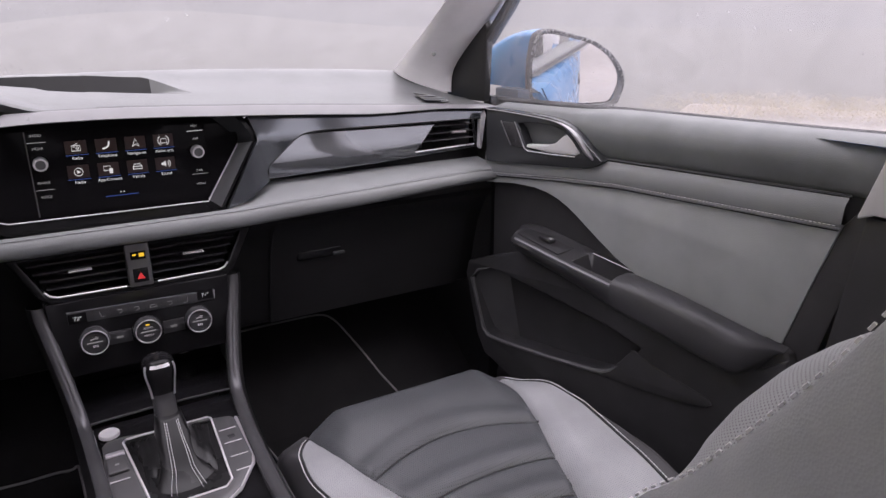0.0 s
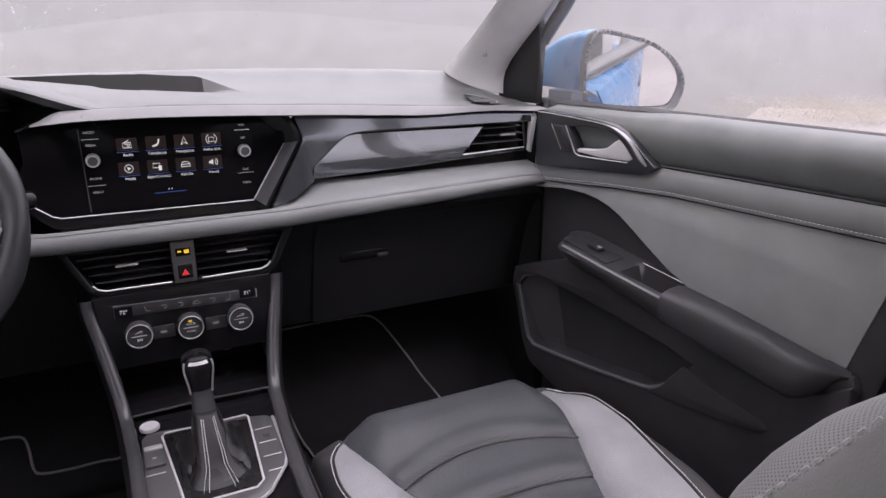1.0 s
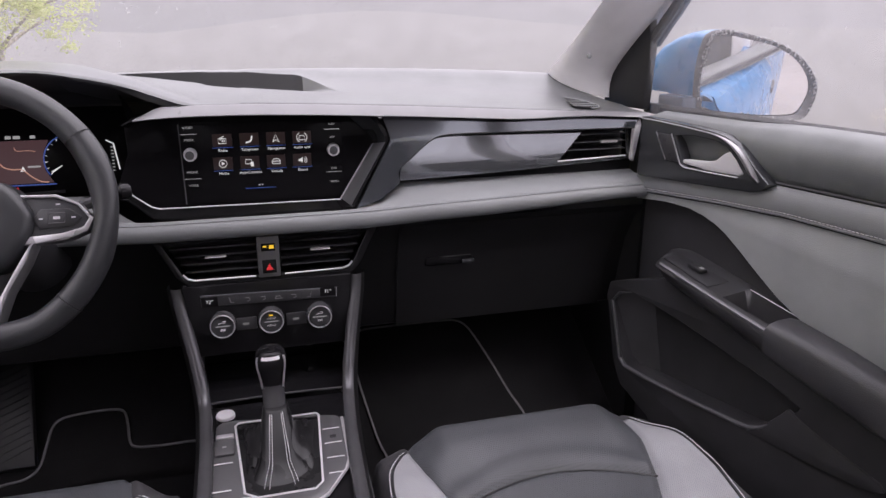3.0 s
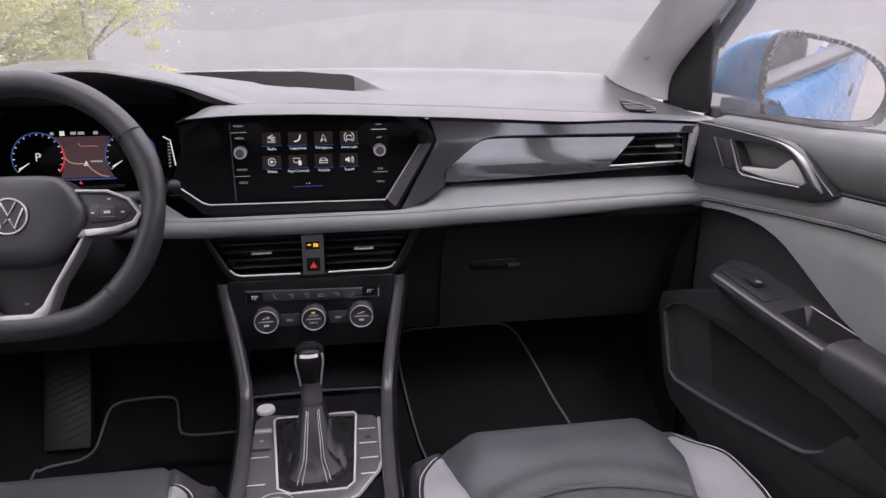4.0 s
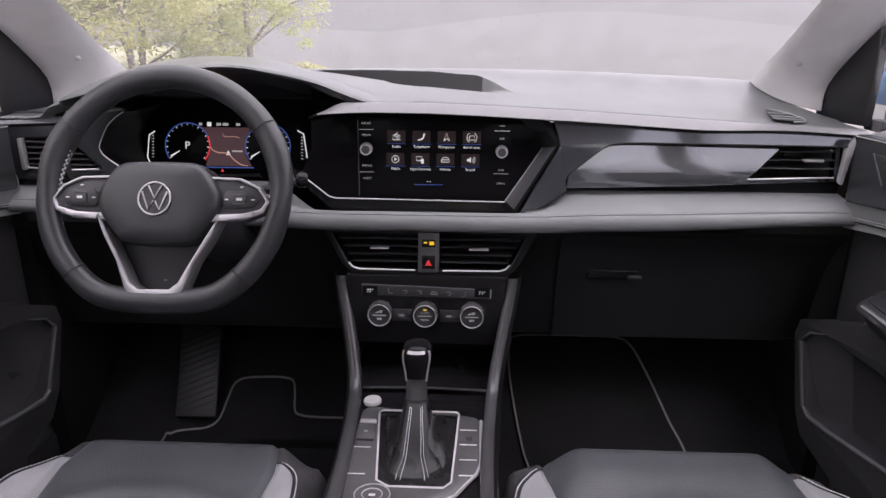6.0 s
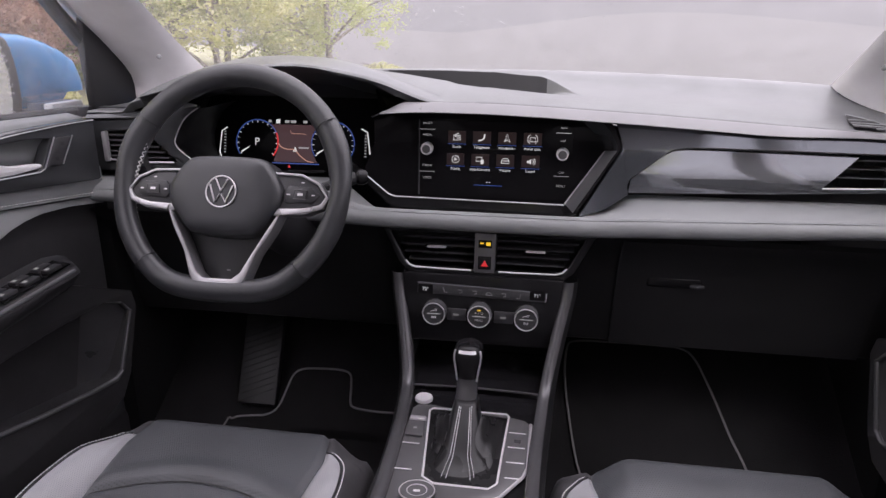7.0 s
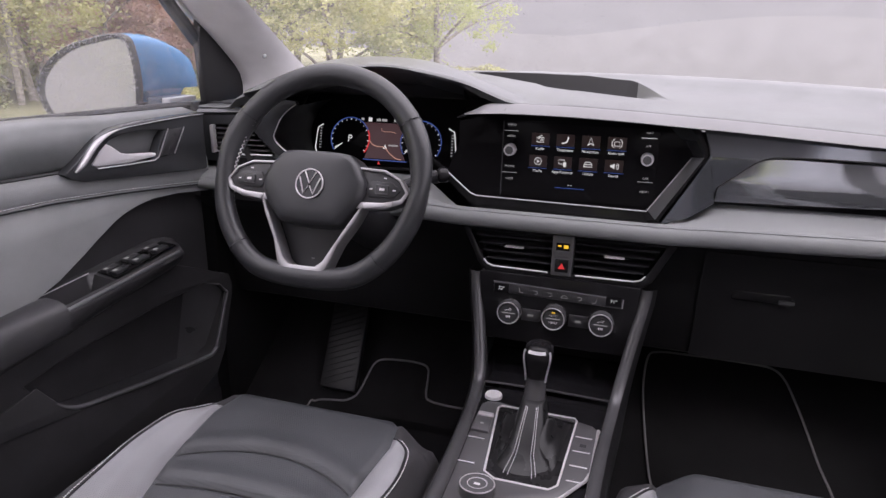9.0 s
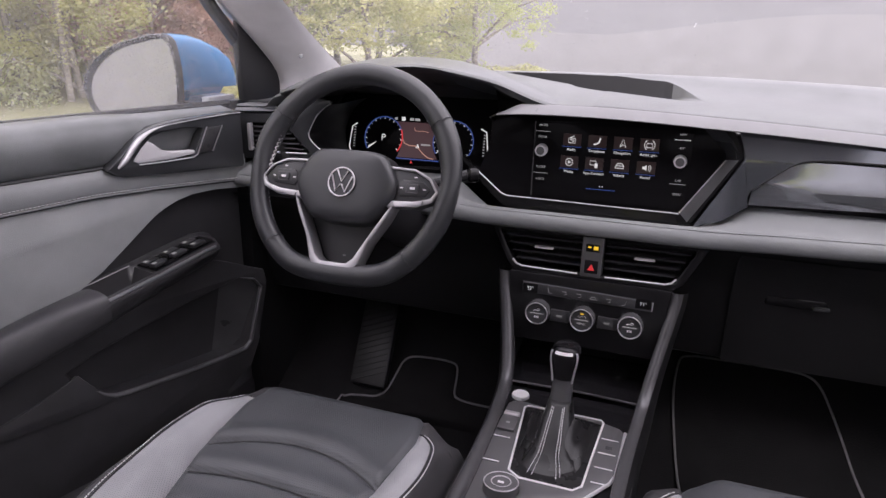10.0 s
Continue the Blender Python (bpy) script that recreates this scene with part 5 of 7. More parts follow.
            part("dial_mark", place(join(box(-0.0028, -0.0065, 0.0194, 0.002, 0.0034, 0.001), box(0, -0.0065, 0.0194, 0.0018, 0.0034, 0.001), box(0.0028, -0.0065, 0.0194, 0.002, 0.0034, 0.001)), m), M_THREAD, d)
            part("dial_lamp", place(box(0.002, 0.0118, 0.0194, 0.005, 0.0018, 0.001), m), M_TILE, d, "dim red lamp")
    for u in (-0.042, 0.041):
        key = part("side_key", plate([(u - .017, .741), (u + .017, .741), (u + .017, .7625), (u - .017, .7625)], [], at, 0.0, 0.003, 0.001), M_BLACK, t, "small side key")
        part("key_mark", plate([(u - .006, .750), (u + .004, .750), (u + .004, .7535), (u - .006, .7535)], [], at, 0.0029, 0.0034), M_DIMLIT, key)
    return t


climate()

console = thing("centre_console", "dark centre console with satin side rails and open nook", "centre console")
for s in (-1, 1):
    top_ = curve([(s * 0.1478, 1.178, 0.818), (s * 0.145, 1.172, 0.79), (s * 0.131, 1.145, 0.72), (s * 0.118, 1.105, 0.655), (s * 0.112, 1.05, 0.635), (s * 0.106, 0.95, 0.628), (s * 0.103, 0.80, 0.622), (s * 0.103, 0.55, 0.62)], 7)
    rows_ = []
    for i, p in enumerate(top_):
        d = (top_[min(i + 1, len(top_) - 1)] - top_[max(i - 1, 0)]).normalized()
        nrm = Vector((0, d.z, -d.y)) if d.y < 0 else Vector((0, -d.z, d.y))
        nrm = Vector((0, d.z, -d.y)).normalized()
        if nrm.z < 0:
            nrm = -nrm
        if abs(nrm.z) < 0.3 and nrm.y > 0:
            nrm = -nrm
        ox = Vector((s, 0, 0))
        rows_.append([p - ox * 0.009 - nrm * 0.02, p - ox * 0.009 - nrm * 0.003, p - ox * 0.006 + nrm * 0.002, p + nrm * 0.0035, p + ox * 0.005 + nrm * 0.0030, p + ox * 0.0105 - nrm * 0.0005, p + ox * 0.018 - nrm * 0.016, p + ox * 0.019 - nrm * 0.05])
    part("side_rail", loft([r[:6] for r in rows_]), M_RAIL, console, "satin grey side rail", 60)
    part("rail_skirt", loft([r[5:] for r in rows_]), M_LOWER, console, "black rail skirt", 60)
    # outer cheeks
    cheek = [(1.19, 0.82), (1.165, 0.76), (1.135, 0.70), (1.09, 0.632), (1.0, 0.615), (0.5, 0.60), (0.5, 0.40), (1.30, 0.40), (1.30, 0.82)]
    part("cheek", plate(cheek, [], lambda u, v, w, s=s: (s * (0.116 + 0.02 * smooth01(0.64, 0.80, v) + w), u, v), 0.0, 0.006), M_LOWER, console, "black console side")
nook = [[(x, y, z) for y, z in ((1.155, 0.702), (1.25, 0.705), (1.262, 0.69), (1.262, 0.655), (1.25, 0.642), (1.115, 0.634))] for x in steps(-0.128, 0.128, 6)]
part("nook", loft(nook), M_PIANO, console, "gloss black open nook")
part("nook_lip", tube([(-0.115, 1.108, 0.637), (0.0, 1.112, 0.638), (0.115, 1.108, 0.637)], 0.0022, 6), M_RAIL, console, "thin nook edge")
bm = place(lathe([(0.0001, 0), (0.016, 0), (0.0175, 0.004), (0.014, 0.006), (0.0001, 0.005)], 28), Matrix.Translation((0.062, 1.255, 0.672)) @ pose(0, 0, 0, 90))
part("power_socket", bm, M_BLACK, console, "round black socket cap")
part("socket_mark", box(0.062, 1.247, 0.679, 0.008, 0.002, 0.0015), M_GREYLIT, console)
part("usb_port", round_edges(box(-0.03, 1.257, 0.676, 0.030, 0.01, 0.012), 0.002, 2), M_BLACK, console, "small covered port")


def gear_z(y):
    return 0.613 + 0.085 * (y - 0.86)


def console_at(u, v, w=0.0):
    return Vector((u, v, gear_z(v) - 0.005 * smooth01(0.90, 1.05, v) + w))


PL = [(-0.098, 1.050), (-0.090, 1.060), (-0.07, 1.062), (0.088, 1.040), (0.098, 1.030), (0.096, 0.925), (0.090, 0.905), (0.060, 0.860), (0.030, 0.838), (0.02, 0.77), (-0.098, 0.77), (-0.104, 0.80)]
BOOT = [(-0.064, 1.052), (0.058, 1.052), (0.062, 1.046), (0.055, 0.884), (0.044, 0.872), (-0.034, 0.872), (-0.052, 0.884), (-0.069, 1.046)]
DECK = [(-0.125, 1.11), (0.125, 1.11), (0.118, 0.95), (0.116, 0.60), (-0.116, 0.60), (-0.118, 0.95)]
part("deck", plate(DECK, [BOOT], console_at, -0.03, -0.002), M_PIANO, console, "gloss black console deck")
part("shift_panel", plate(PL, [BOOT], console_at, -0.004, 0.003, 0.0012), M_GEARPLATE, console, "satin grey shift panel")
part("panel_edge", tube([console_at(u, v, 0.002) for u, v in [(0.098, 1.032), (0.097, 0.925), (0.091, 0.904), (0.061, 0.859), (0.031, 0.837)]], 0.0028, 6), M_CHROME, console, "polished panel edge")
part("boot_frame", tube([console_at(u, v, 0.003) for u, v in BOOT], 0.0018, 6, True), M_BUTTON, console, "bright boot frame")
start = part("start_button", place(lathe([(0.0001, 0), (0.0150, 0), (0.0153, 0.003), (0.0140, 0.0058), (0.0001, 0.0064)], 28), Matrix.Translation(console_at(-0.085, 1.078, 0.0))), M_BUTTON, console, "round silver start button")
brake = part("brake_switch", plate([(-0.096, 1.012), (-0.070, 1.012), (-0.068, 0.972), (-0.096, 0.972)], [], console_at, 0.002, 0.007, 0.0015), M_GEARPLATE, console, "parking brake switch")
part("switch_lip", plate([(-0.096, 1.020), (-0.070, 1.020), (-0.070, 1.010), (-0.096, 1.010)], [], console_at, 0.002, 0.010, 0.002), M_CHROME, brake, "bright switch lip")
part("switch_mark", plate([(-0.086, 0.992), (-0.080, 0.992), (-0.080, 0.988), (-0.086, 0.988)], [], console_at, 0.0068, 0.0074), M_GREYLIT, brake)
for s_, ys in ((-1, (0.955, 0.895)), (1, (1.005, 0.968, 0.932, 0.898))):
    for y in ys:
        u = -0.083 if s_ < 0 else 0.078
        part("key_line", plate([(u - 0.013, y - 0.0008), (u + 0.013, y - 0.0008), (u + 0.013, y + 0.0008), (u - 0.013, y + 0.0008)], [], console_at, 0.0028, 0.0038), M_THREAD, console, "pale key divider")
part("key_mark", plate([(0.074, 0.988), (0.084, 0.988), (0.084, 0.980), (0.074, 0.980)], [], console_at, 0.0028, 0.0034), M_RAIL, console)
rot = part("drive_dial", place(lathe([(0.0001, 0), (0.0255, 0), (0.0260, 0.004), (0.0245, 0.013), (0.0225, 0.015), (0.014, 0.0148), (0.0135, 0.0137), (0.0001, 0.0137)], 48), Matrix.Translation(console_at(-0.052, 0.842, 0.0)) @ pose(0, 0, 0, -5)), M_GEARPLATE, console, "round drive mode dial")
for r_ in (0.0245, 0.0140):
    part("dial_ring", place(tube([(r_ * math.cos(a), r_ * math.sin(a), 0.0142) for a in steps(0, 2 * math.pi, 48)[:-1]], 0.0010, 6, True), Matrix.Translation(console_at(-0.052, 0.842, 0.0)) @ pose(0, 0, 0, -5)), M_CHROME, rot, "chrome ring")
part("dial_mark", place(box(0, 0, 0.0142, 0.009, 0.004, 0.001), Matrix.Translation(console_at(-0.052, 0.842, 0.0))), M_THREAD, rot)


def shifter():
    t = thing("gear_selector", "gear selector with gloss knob and stitched black leather boot", "gear selector")
    base, top_ = Vector((-0.003, 0.935, 0.618)), Vector((-0.004, 1.012, 0.674))
    rows_ = []
    rb = random.Random(21)
    waves = [(rb.uniform(0, 6.28), rb.choice((3, 4, 5, 7)), rb.uniform(2, 9)) for _ in range(6)]
    for k in range(25):
        f = k / 24
        c = base.lerp(top_, f ** 0.75)
        c.z = 0.604 + (0.678 - 0.604) * f ** 0.9
        rx = 0.0185 + 0.017 * (1 - f) ** 1.1 + 0.026 * max(0.0, 1 - f / 0.34) ** 1.4
        ry = 0.0185 + 0.036 * (1 - f) ** 0.95 + 0.026 * max(0.0, 1 - f / 0.20) ** 1.5
        row = []
        for j in range(72):
            a = 2 * math.pi * j / 72
            amp = 0.055 * math.sin(math.pi * min(1.0, 0.12 + f)) ** 0.8
            fold = 1 + amp * sum(abs(math.sin(0.5 * (n_ * a + ph_ + sp_ * f))) - 0.6 for ph_, n_, sp_ in waves)
            ca, sa = math.cos(a), math.sin(a)
            row.append(c + Vector((rx * fold * math.copysign(abs(ca) ** 0.7, ca), ry * fold * math.copysign(abs(sa) ** 0.7, sa), 0)))
        rows_.append(row)
    boot = part("boot", loft(rows_, True), M_LEATHER, t, "folded black leather boot", 70)
    hem = []
    rg = random.Random(8)
    ring_f = [Vector((u, v, 0)) for u, v in BOOT]
    ring_f = [p for k in range(len(ring_f)) for p in (ring_f[k], ring_f[k].lerp(ring_f[(k + 1) % len(ring_f)], 0.33), ring_f[k].lerp(ring_f[(k + 1) % len(ring_f)], 0.66))]
    mid = Vector((-0.002, 0.955, 0))
    for f, dz in ((1.0, 0.000), (0.95, -0.004), (0.86, 0.004), (0.76, 0.012), (0.66, 0.020), (0.55, 0.027), (0.4, 0.034)):
        hem.append([console_at(mid.x + (p.x - mid.x) * f, mid.y + (p.y - mid.y) * f, dz * smooth01(0.885, 0.97, p.y) - 0.006 * (0.5 < f < 0.97) + (rg.uniform(-0.007, 0.007) if 0.5 < f < 0.93 else 0)) for p in ring_f])
    part("boot_hem", loft(hem, True), M_LEATHER, t, "creased black leather boot hem", 70)
    for j in (51, 58):
        for dj in (-0.8, 0.8):
            pts = []
            for row in rows_[1:-1]:
                a, b = (row[j], row[j + 1]) if dj > 0 else (row[j], row[j - 1])
                p = a.lerp(b, abs(dj))
                pts.append(p + Vector((0, -0.0012, 0.0008)))
            part("boot_stitching", stitches(curve(pts, 4), 0.0048, 0.0034, 0.0006), M_THREAD, boot, "pale double stitching")
    # lever neck and knob
    ax = [(1.012, 0.682), (1.018, 0.696), (1.026, 0.716), (1.030, 0.735), (1.034, 0.752), (1.036, 0.764), (1.035, 0.772), (1.034, 0.7745)]
    wid = [0.0170, 0.0172, 0.0175, 0.0200, 0.0232, 0.0225, 0.0150, 0.0020]
    dep = [0.0150, 0.0155, 0.0170, 0.0220, 0.0270, 0.0260, 0.0180, 0.0020]
    pts = curve([(y, z - 0.0115, 0) for y, z in ax], 4)
    ws, ds = curve([(w, 0, 0) for w in wid], 4), curve([(w, 0, 0) for w in dep], 4)

    def ring_at(i, k=1.0):
        row = []
        for j in range(32):
            a = 2 * math.pi * j / 32
            ca, sa = math.cos(a), math.sin(a)
            row.append(Vector((-0.005 + k * ws[i].x * math.copysign(abs(ca) ** 0.8, ca), pts[i].x + k * ds[i].x * math.copysign(abs(sa) ** 0.8, sa), pts[i].y)))
        return row
    cut = 9
    part("neck", loft([ring_at(i) for i in range(0, cut + 1)], True), M_RAIL, t, "satin grey lever neck", 60)
    kb = part("knob", loft([ring_at(i) for i in range(cut, len(pts))], True), M_PIANO, t, "gloss black gear knob", 60)
    for s in (-1, 1):
        pts_ = []
        for i in range(cut - 1, len(pts) - 7):
            row = ring_at(i, 1.02)
            pts_.append(row[(24 + s * 5) % 32])
        part("knob_trim", tube(pts_, 0.0018, 6), M_CHROME, kb, "chrome knob trim")
    # pale band paints the reflection at the top of the gloss knob
    part("knob_reflection", loft([[ring_at(i, 1.015)[(24 + j) % 32] for j in range(-3, 4)] for i in range(cut + 11, cut + 14)]), M_BUTTON, kb, "bright reflection painted on the knob front", 60)
    return t


shifter()


# ---- doors ----
def car_door(s):
    t = thing("car_door", "car door trim in black and grey with silver handle", "car door", "front doors")

    def at(y, z, off=0.0):
        return Vector((s * (door_x(y, off) + SIDE_OUT[s]), y, z))
    ys = steps(1.186, 0.47, 40)
    # dark soft upper pad
    prof = ((0.075, 1.070), (0.064, 1.083), (0.035, 1.087), (0.008, 1.080), (-0.010, 1.060), (-0.012, 1.035), (-0.006, 1.010), (0.004, 0.998), (0.02, 0.995))
    rows_ = []
    for y in ys:
        k = smooth01(0.90, 1.03, y)
        sink = 0.003 * smooth01(1.0, 0.55, y)
        rows_.append([at(y, z - (0.006 * k + sink) * (z > 1.055), o + 0.010 * k * (z < 1.05)) for o, z in prof])
    part("upper_pad", loft(rows_), M_DOORPAD, t, "dark soft upper door pad", 60)
    part("window_strip", tube([at(y, 1.080 - 0.003 * smooth01(1.0, 0.55, y), 0.072) for y in steps(1.24, 0.44, 16)], 0.007, 6), M_SEAL, t, "black rubber window strip")
    # light stitched band
    rows_ = []
    for y in steps(1.186, 0.532, 40):
        zs = lerp_table(((0.53, 0.953), (0.885, 0.957), (1.003, 0.951), (1.19, 0.936)), y)
        rows_.append([at(y, 1.004, 0.02), at(y, 1.000, -0.004), at(y, 0.985, -0.014), at(y, zs + 0.008, -0.015), at(y, zs + 0.002, -0.013), at(y, zs, -0.008), at(y, zs - 0.004, 0.01)])
    part("light_band", loft(rows_), M_STRIP, t, "light grey stitched band", 60)
    line = [at(y, lerp_table(((0.53, 0.953), (0.885, 0.957), (1.003, 0.951), (1.19, 0.936)), y) + 0.0035, -0.0148) for y in steps(1.19, 0.54, 60)]
    part("band_stitching", stitches(line, 0.0062, 0.0042, 0.0007), M_THREAD, t, "pale stitching")
    roll = [at(y, lerp_table(((0.53, 0.953), (0.885, 0.957), (1.003, 0.951), (1.19, 0.936)), y) - 0.0008, -0.0125) for y in steps(1.196, 0.536, 40)]
    part("band_roll", tube(roll, 0.0019, 6), M_STRIP, t, "rolled seam of the band")
    part("band_groove", tube([p - Vector((0, 0, 0.0030)) + Vector((s * 0.002, 0, 0)) for p in roll], 0.0013, 5), M_SEAL, t, "dark groove under the band")
    # black bar stands in for the shadow between pad and band
    part("pad_gap_shade", tube([at(y, 1.0005 - 0.002 * smooth01(0.8, 0.53, y), -0.0035) for y in steps(0.925, 0.53, 24)], 0.0030, 6), M_SEAL, t, "dark strip painting the shadow gap under the pad")
    # black carrier and grey insert
    part("carrier", plate([(1.188, 1.06), (1.188, 0.72), (1.10, 0.55), (1.06, 0.42), (0.54, 0.42), (0.565, 0.70), (0.512, 0.965), (0.50, 1.06)], [], lambda u, v, w: at(u, v, w), 0.012, 0.05), M_DOORBLACK, t, "black door carrier")
    grey = [(1.190, 0.938), (1.003, 0.951), (0.885, 0.957), (0.536, 0.953), (0.560, 0.862), (0.588, 0.747), (0.663, 0.763), (0.762, 0.785), (0.837, 0.800), (0.880, 0.822), (0.923, 0.852), (0.957, 0.877), (0.987, 0.898), (1.010, 0.910), (1.036, 0.919), (1.068, 0.925), (1.12, 0.925), (1.190, 0.917)]
    part("grey_insert", plate(grey, [], lambda u, v, w: at(u, v, w), -0.006, 0.014, 0.003), M_DOORGREY, t, "mid grey padded insert")
    # handle bezel
    sh = 0.0 if s > 0 else -0.006
    bez = [(1.177, 1.074), (1.13, 1.073), (1.061, 1.070), (1.025, 1.067), (0.998, 1.062), (0.975, 1.053), (0.958, 1.040), (0.934, 1.018), (0.910, 0.999), (0.922, 0.988), (0.940, 0.982), (1.0, 0.977), (1.172, 0.965), (1.177, 0.968)]
    rec = [(1.098, 1.050), (1.06, 1.054), (1.015, 1.052), (0.992, 1.045), (0.972, 1.028), (0.955, 1.008), (0.965, 1.003), (1.066, 1.000), (1.075, 1.004)]
    bez = [(y + (sh if y < 1.165 else 0), z) for y, z in bez]
    rec = [(y + sh, z) for y, z in rec]
    part("handle_bezel", plate(bez, [rec], lambda u, v, w: at(u, v, w), -0.022, -0.002, 0.003), M_BEZEL, t, "dark satin handle bezel")
    part("handle_recess", plate(rec, [], lambda u, v, w: at(u, v, w), 0.024, 0.028), M_BLACK, t, "dark recess")
    bar_ = [at(y + (sh if y < 1.165 else 0), z, -0.0235) for y, z in [(1.176, 1.071), (1.13, 1.070), (1.061, 1.066), (1.02, 1.0625), (0.995, 1.057), (0.974, 1.047), (0.957, 1.033), (0.940, 1.013), (0.926, 1.000)]]
    part("bezel_trim", tube(curve(bar_, 4), [0.0014 + 0.0058 * smooth01(0.35, 0.75, k / 32) * (1 - 0.8 * smooth01(0.88, 1.0, k / 32)) for k in range(33)], 10, flat=0.7), M_SILVER, t, "satin edge over the handle")
    lever = [(1.078, 1.004), (1.078, 1.011), (1.03, 1.015), (1.012, 1.020), (0.996, 1.034), (0.985, 1.040), (0.972, 1.026), (0.958, 1.008), (0.963, 1.002), (1.02, 1.000)]
    part("handle_lever", plate([(y + sh, z) for y, z in lever], [], lambda u, v, w: at(u, v, w), -0.020, -0.004, 0.004, 3), M_BUTTON, t, "pale silver door lever")
    sw = part("lock_switch", plate([(y + sh, z) for y, z in [(1.134, 1.050), (1.104, 1.050), (1.082, 1.005), (1.108, 1.005)]], [], lambda u, v, w: at(u, v, w), -0.026, -0.02, 0.002), M_BLACK, t, "black lock switch")
    for pts_ in ([(1.138, 1.051), (1.112, 1.005)], [(1.104, 1.052), (1.079, 1.003), (1.070, 0.9985), (1.02, 0.9985), (0.964, 1.0005)]):
        part("switch_edge", tube([at(y + sh, z, -0.0232) for y, z in pts_], 0.0012, 6), M_SILVER, sw, "chrome switch edge")
    for y, z in ((1.114 + sh, 1.040), (1.100 + sh, 1.016)):
        part("switch_mark", plate([(y - .003, z - .003), (y + .003, z - .003), (y + .003, z + .003), (y - .003, z + .003)], [], lambda u, v, w: at(u, v, w), -0.0268, -0.026), M_RAIL, sw)
    # armrest
    def top_z(y):
        return lerp_table(((0.57, 0.752), (0.68, 0.781), (0.835, 0.789), (0.94, 0.808), (1.03, 0.826), (1.095, 0.838)), y)

    def low_z(y):
        return lerp_table(((0.575, 0.735), (0.60, 0.712), (0.635, 0.700), (0.853, 0.750), (0.938, 0.774), (1.088, 0.812)), y)
    rows_ = []
    for y in [1.098, 1.094, 1.085, 1.07] + steps(1.05, 0.945, 8) + [0.936, 0.924] + steps(0.915, 0.854, 5) + [0.848, 0.842, 0.838]:
        k = 1 - 0.75 * smooth01(1.05, 1.1, y) ** 2
        zt, zl = top_z(y), low_z(y)
        zm = (zt + zl) / 2
        zt, zl = zm + (zt - zm) * k, zm + (zl - zm) * k
        i = -0.004 - 0.058 * k
        dip = 0.034 if 0.845 < y < 0.93 else 0.0
        rows_.append([at(y, zt + 0.012, 0.012), at(y, zt + 0.0115, -0.003), at(y, zt + 0.009 - dip, -0.008), at(y, zt + 0.005 - dip, i * 0.5), at(y, zt + 0.003 - dip, i * 0.72), at(y, zt + 0.002, i * 0.80), at(y, zt + 0.001, i * 0.93), at(y, zt - 0.003, i), at(y, zt - 0.010, i - 0.003), at(y, zl + 0.006, i + 0.004), at(y, zl - 0.004, i + 0.012), at(y, zl - 0.02, 0.012)])
    arm = part("armrest", loft(rows_, True), M_DOORBLACK, t, "black door armrest", 50)
    # grey bar paints the highlight along the black armrest's edge
    part("armrest_highlight", tube([at(y, top_z(y) - 0.002, -0.0605) for y in steps(1.058, 0.845, 12)], 0.0036, 8), M_FACET, arm, "armrest edge with its highlight put into the colour")
    cup = [(0.922, -0.042), (0.850, -0.042), (0.850, -0.009), (0.922, -0.009)]
    part("pull_cup", plate(cup, [], lambda u, v, w: at(u, top_z(u) - 0.0245 + w, v), 0.0, 0.003), M_SEAL, arm, "dark pull cup")
    part("cup_edge", tube([at(y, top_z(y) + 0.0135, -0.004) for y in steps(0.930, 0.850, 6)], 0.0009, 6), M_SILVER, arm, "thin bright cup edge")
    keys_ = (1.01,) if s > 0 else (1.035, 0.995, 0.955)
    panel_ = part("switch_panel", plate([(1.065, -0.048), (0.94 if s < 0 else 0.965, -0.052), (0.94 if s < 0 else 0.965, -0.010), (1.065, -0.014)], [], lambda u, v, w: at(u, top_z(u) + (0.004 if s < 0 else 0.0015) + 0.006 * (1 + v / 0.06) + w, v), 0.0, 0.0025, 0.001), M_PIANO if s < 0 else M_BLACK, arm, "black switch panel")
    for y in keys_:
        for o in ((-0.03,) if s > 0 else (-0.042, -0.022)):
            part("window_switch", plate([(y + .013, o - .008), (y - .013, o - .008), (y - .013, o + .008), (y + .013, o + .008)], [], lambda u, v, w: at(u, top_z(u) + 0.0085 + w, v), 0.0, 0.007, 0.002), M_BLACK, panel_, "black window switch")
            part("switch_mark", plate([(y - .011, o - .003), (y - .005, o - .003), (y - .005, o + .003), (y - .011, o + .003)], [], lambda u, v, w: at(u, top_z(u) + 0.0155 + w, v), 0.0, 0.0006), M_GREYLIT, panel_)
    rows_ = []
    for y in steps(0.842, 0.612, 20) + steps(0.605, 0.574, 7):
        k = 1 - 0.92 * smooth01(0.628, 0.572, y) ** 1.4
        zo = lerp_table(((0.57, 0.742), (0.588, 0.747), (0.663, 0.763), (0.762, 0.785), (0.84, 0.798)), y)
        zt = lerp_table(((0.57, 0.745), (0.60, 0.757), (0.68, 0.780), (0.78, 0.799), (0.842, 0.804)), y)
        h = max(0.004, (zt - lerp_table(((0.57, 0.694), (0.60, 0.697), (0.635, 0.700), (0.853, 0.750)), y)) * k)
        i = -0.066 * (0.25 + 0.75 * k)
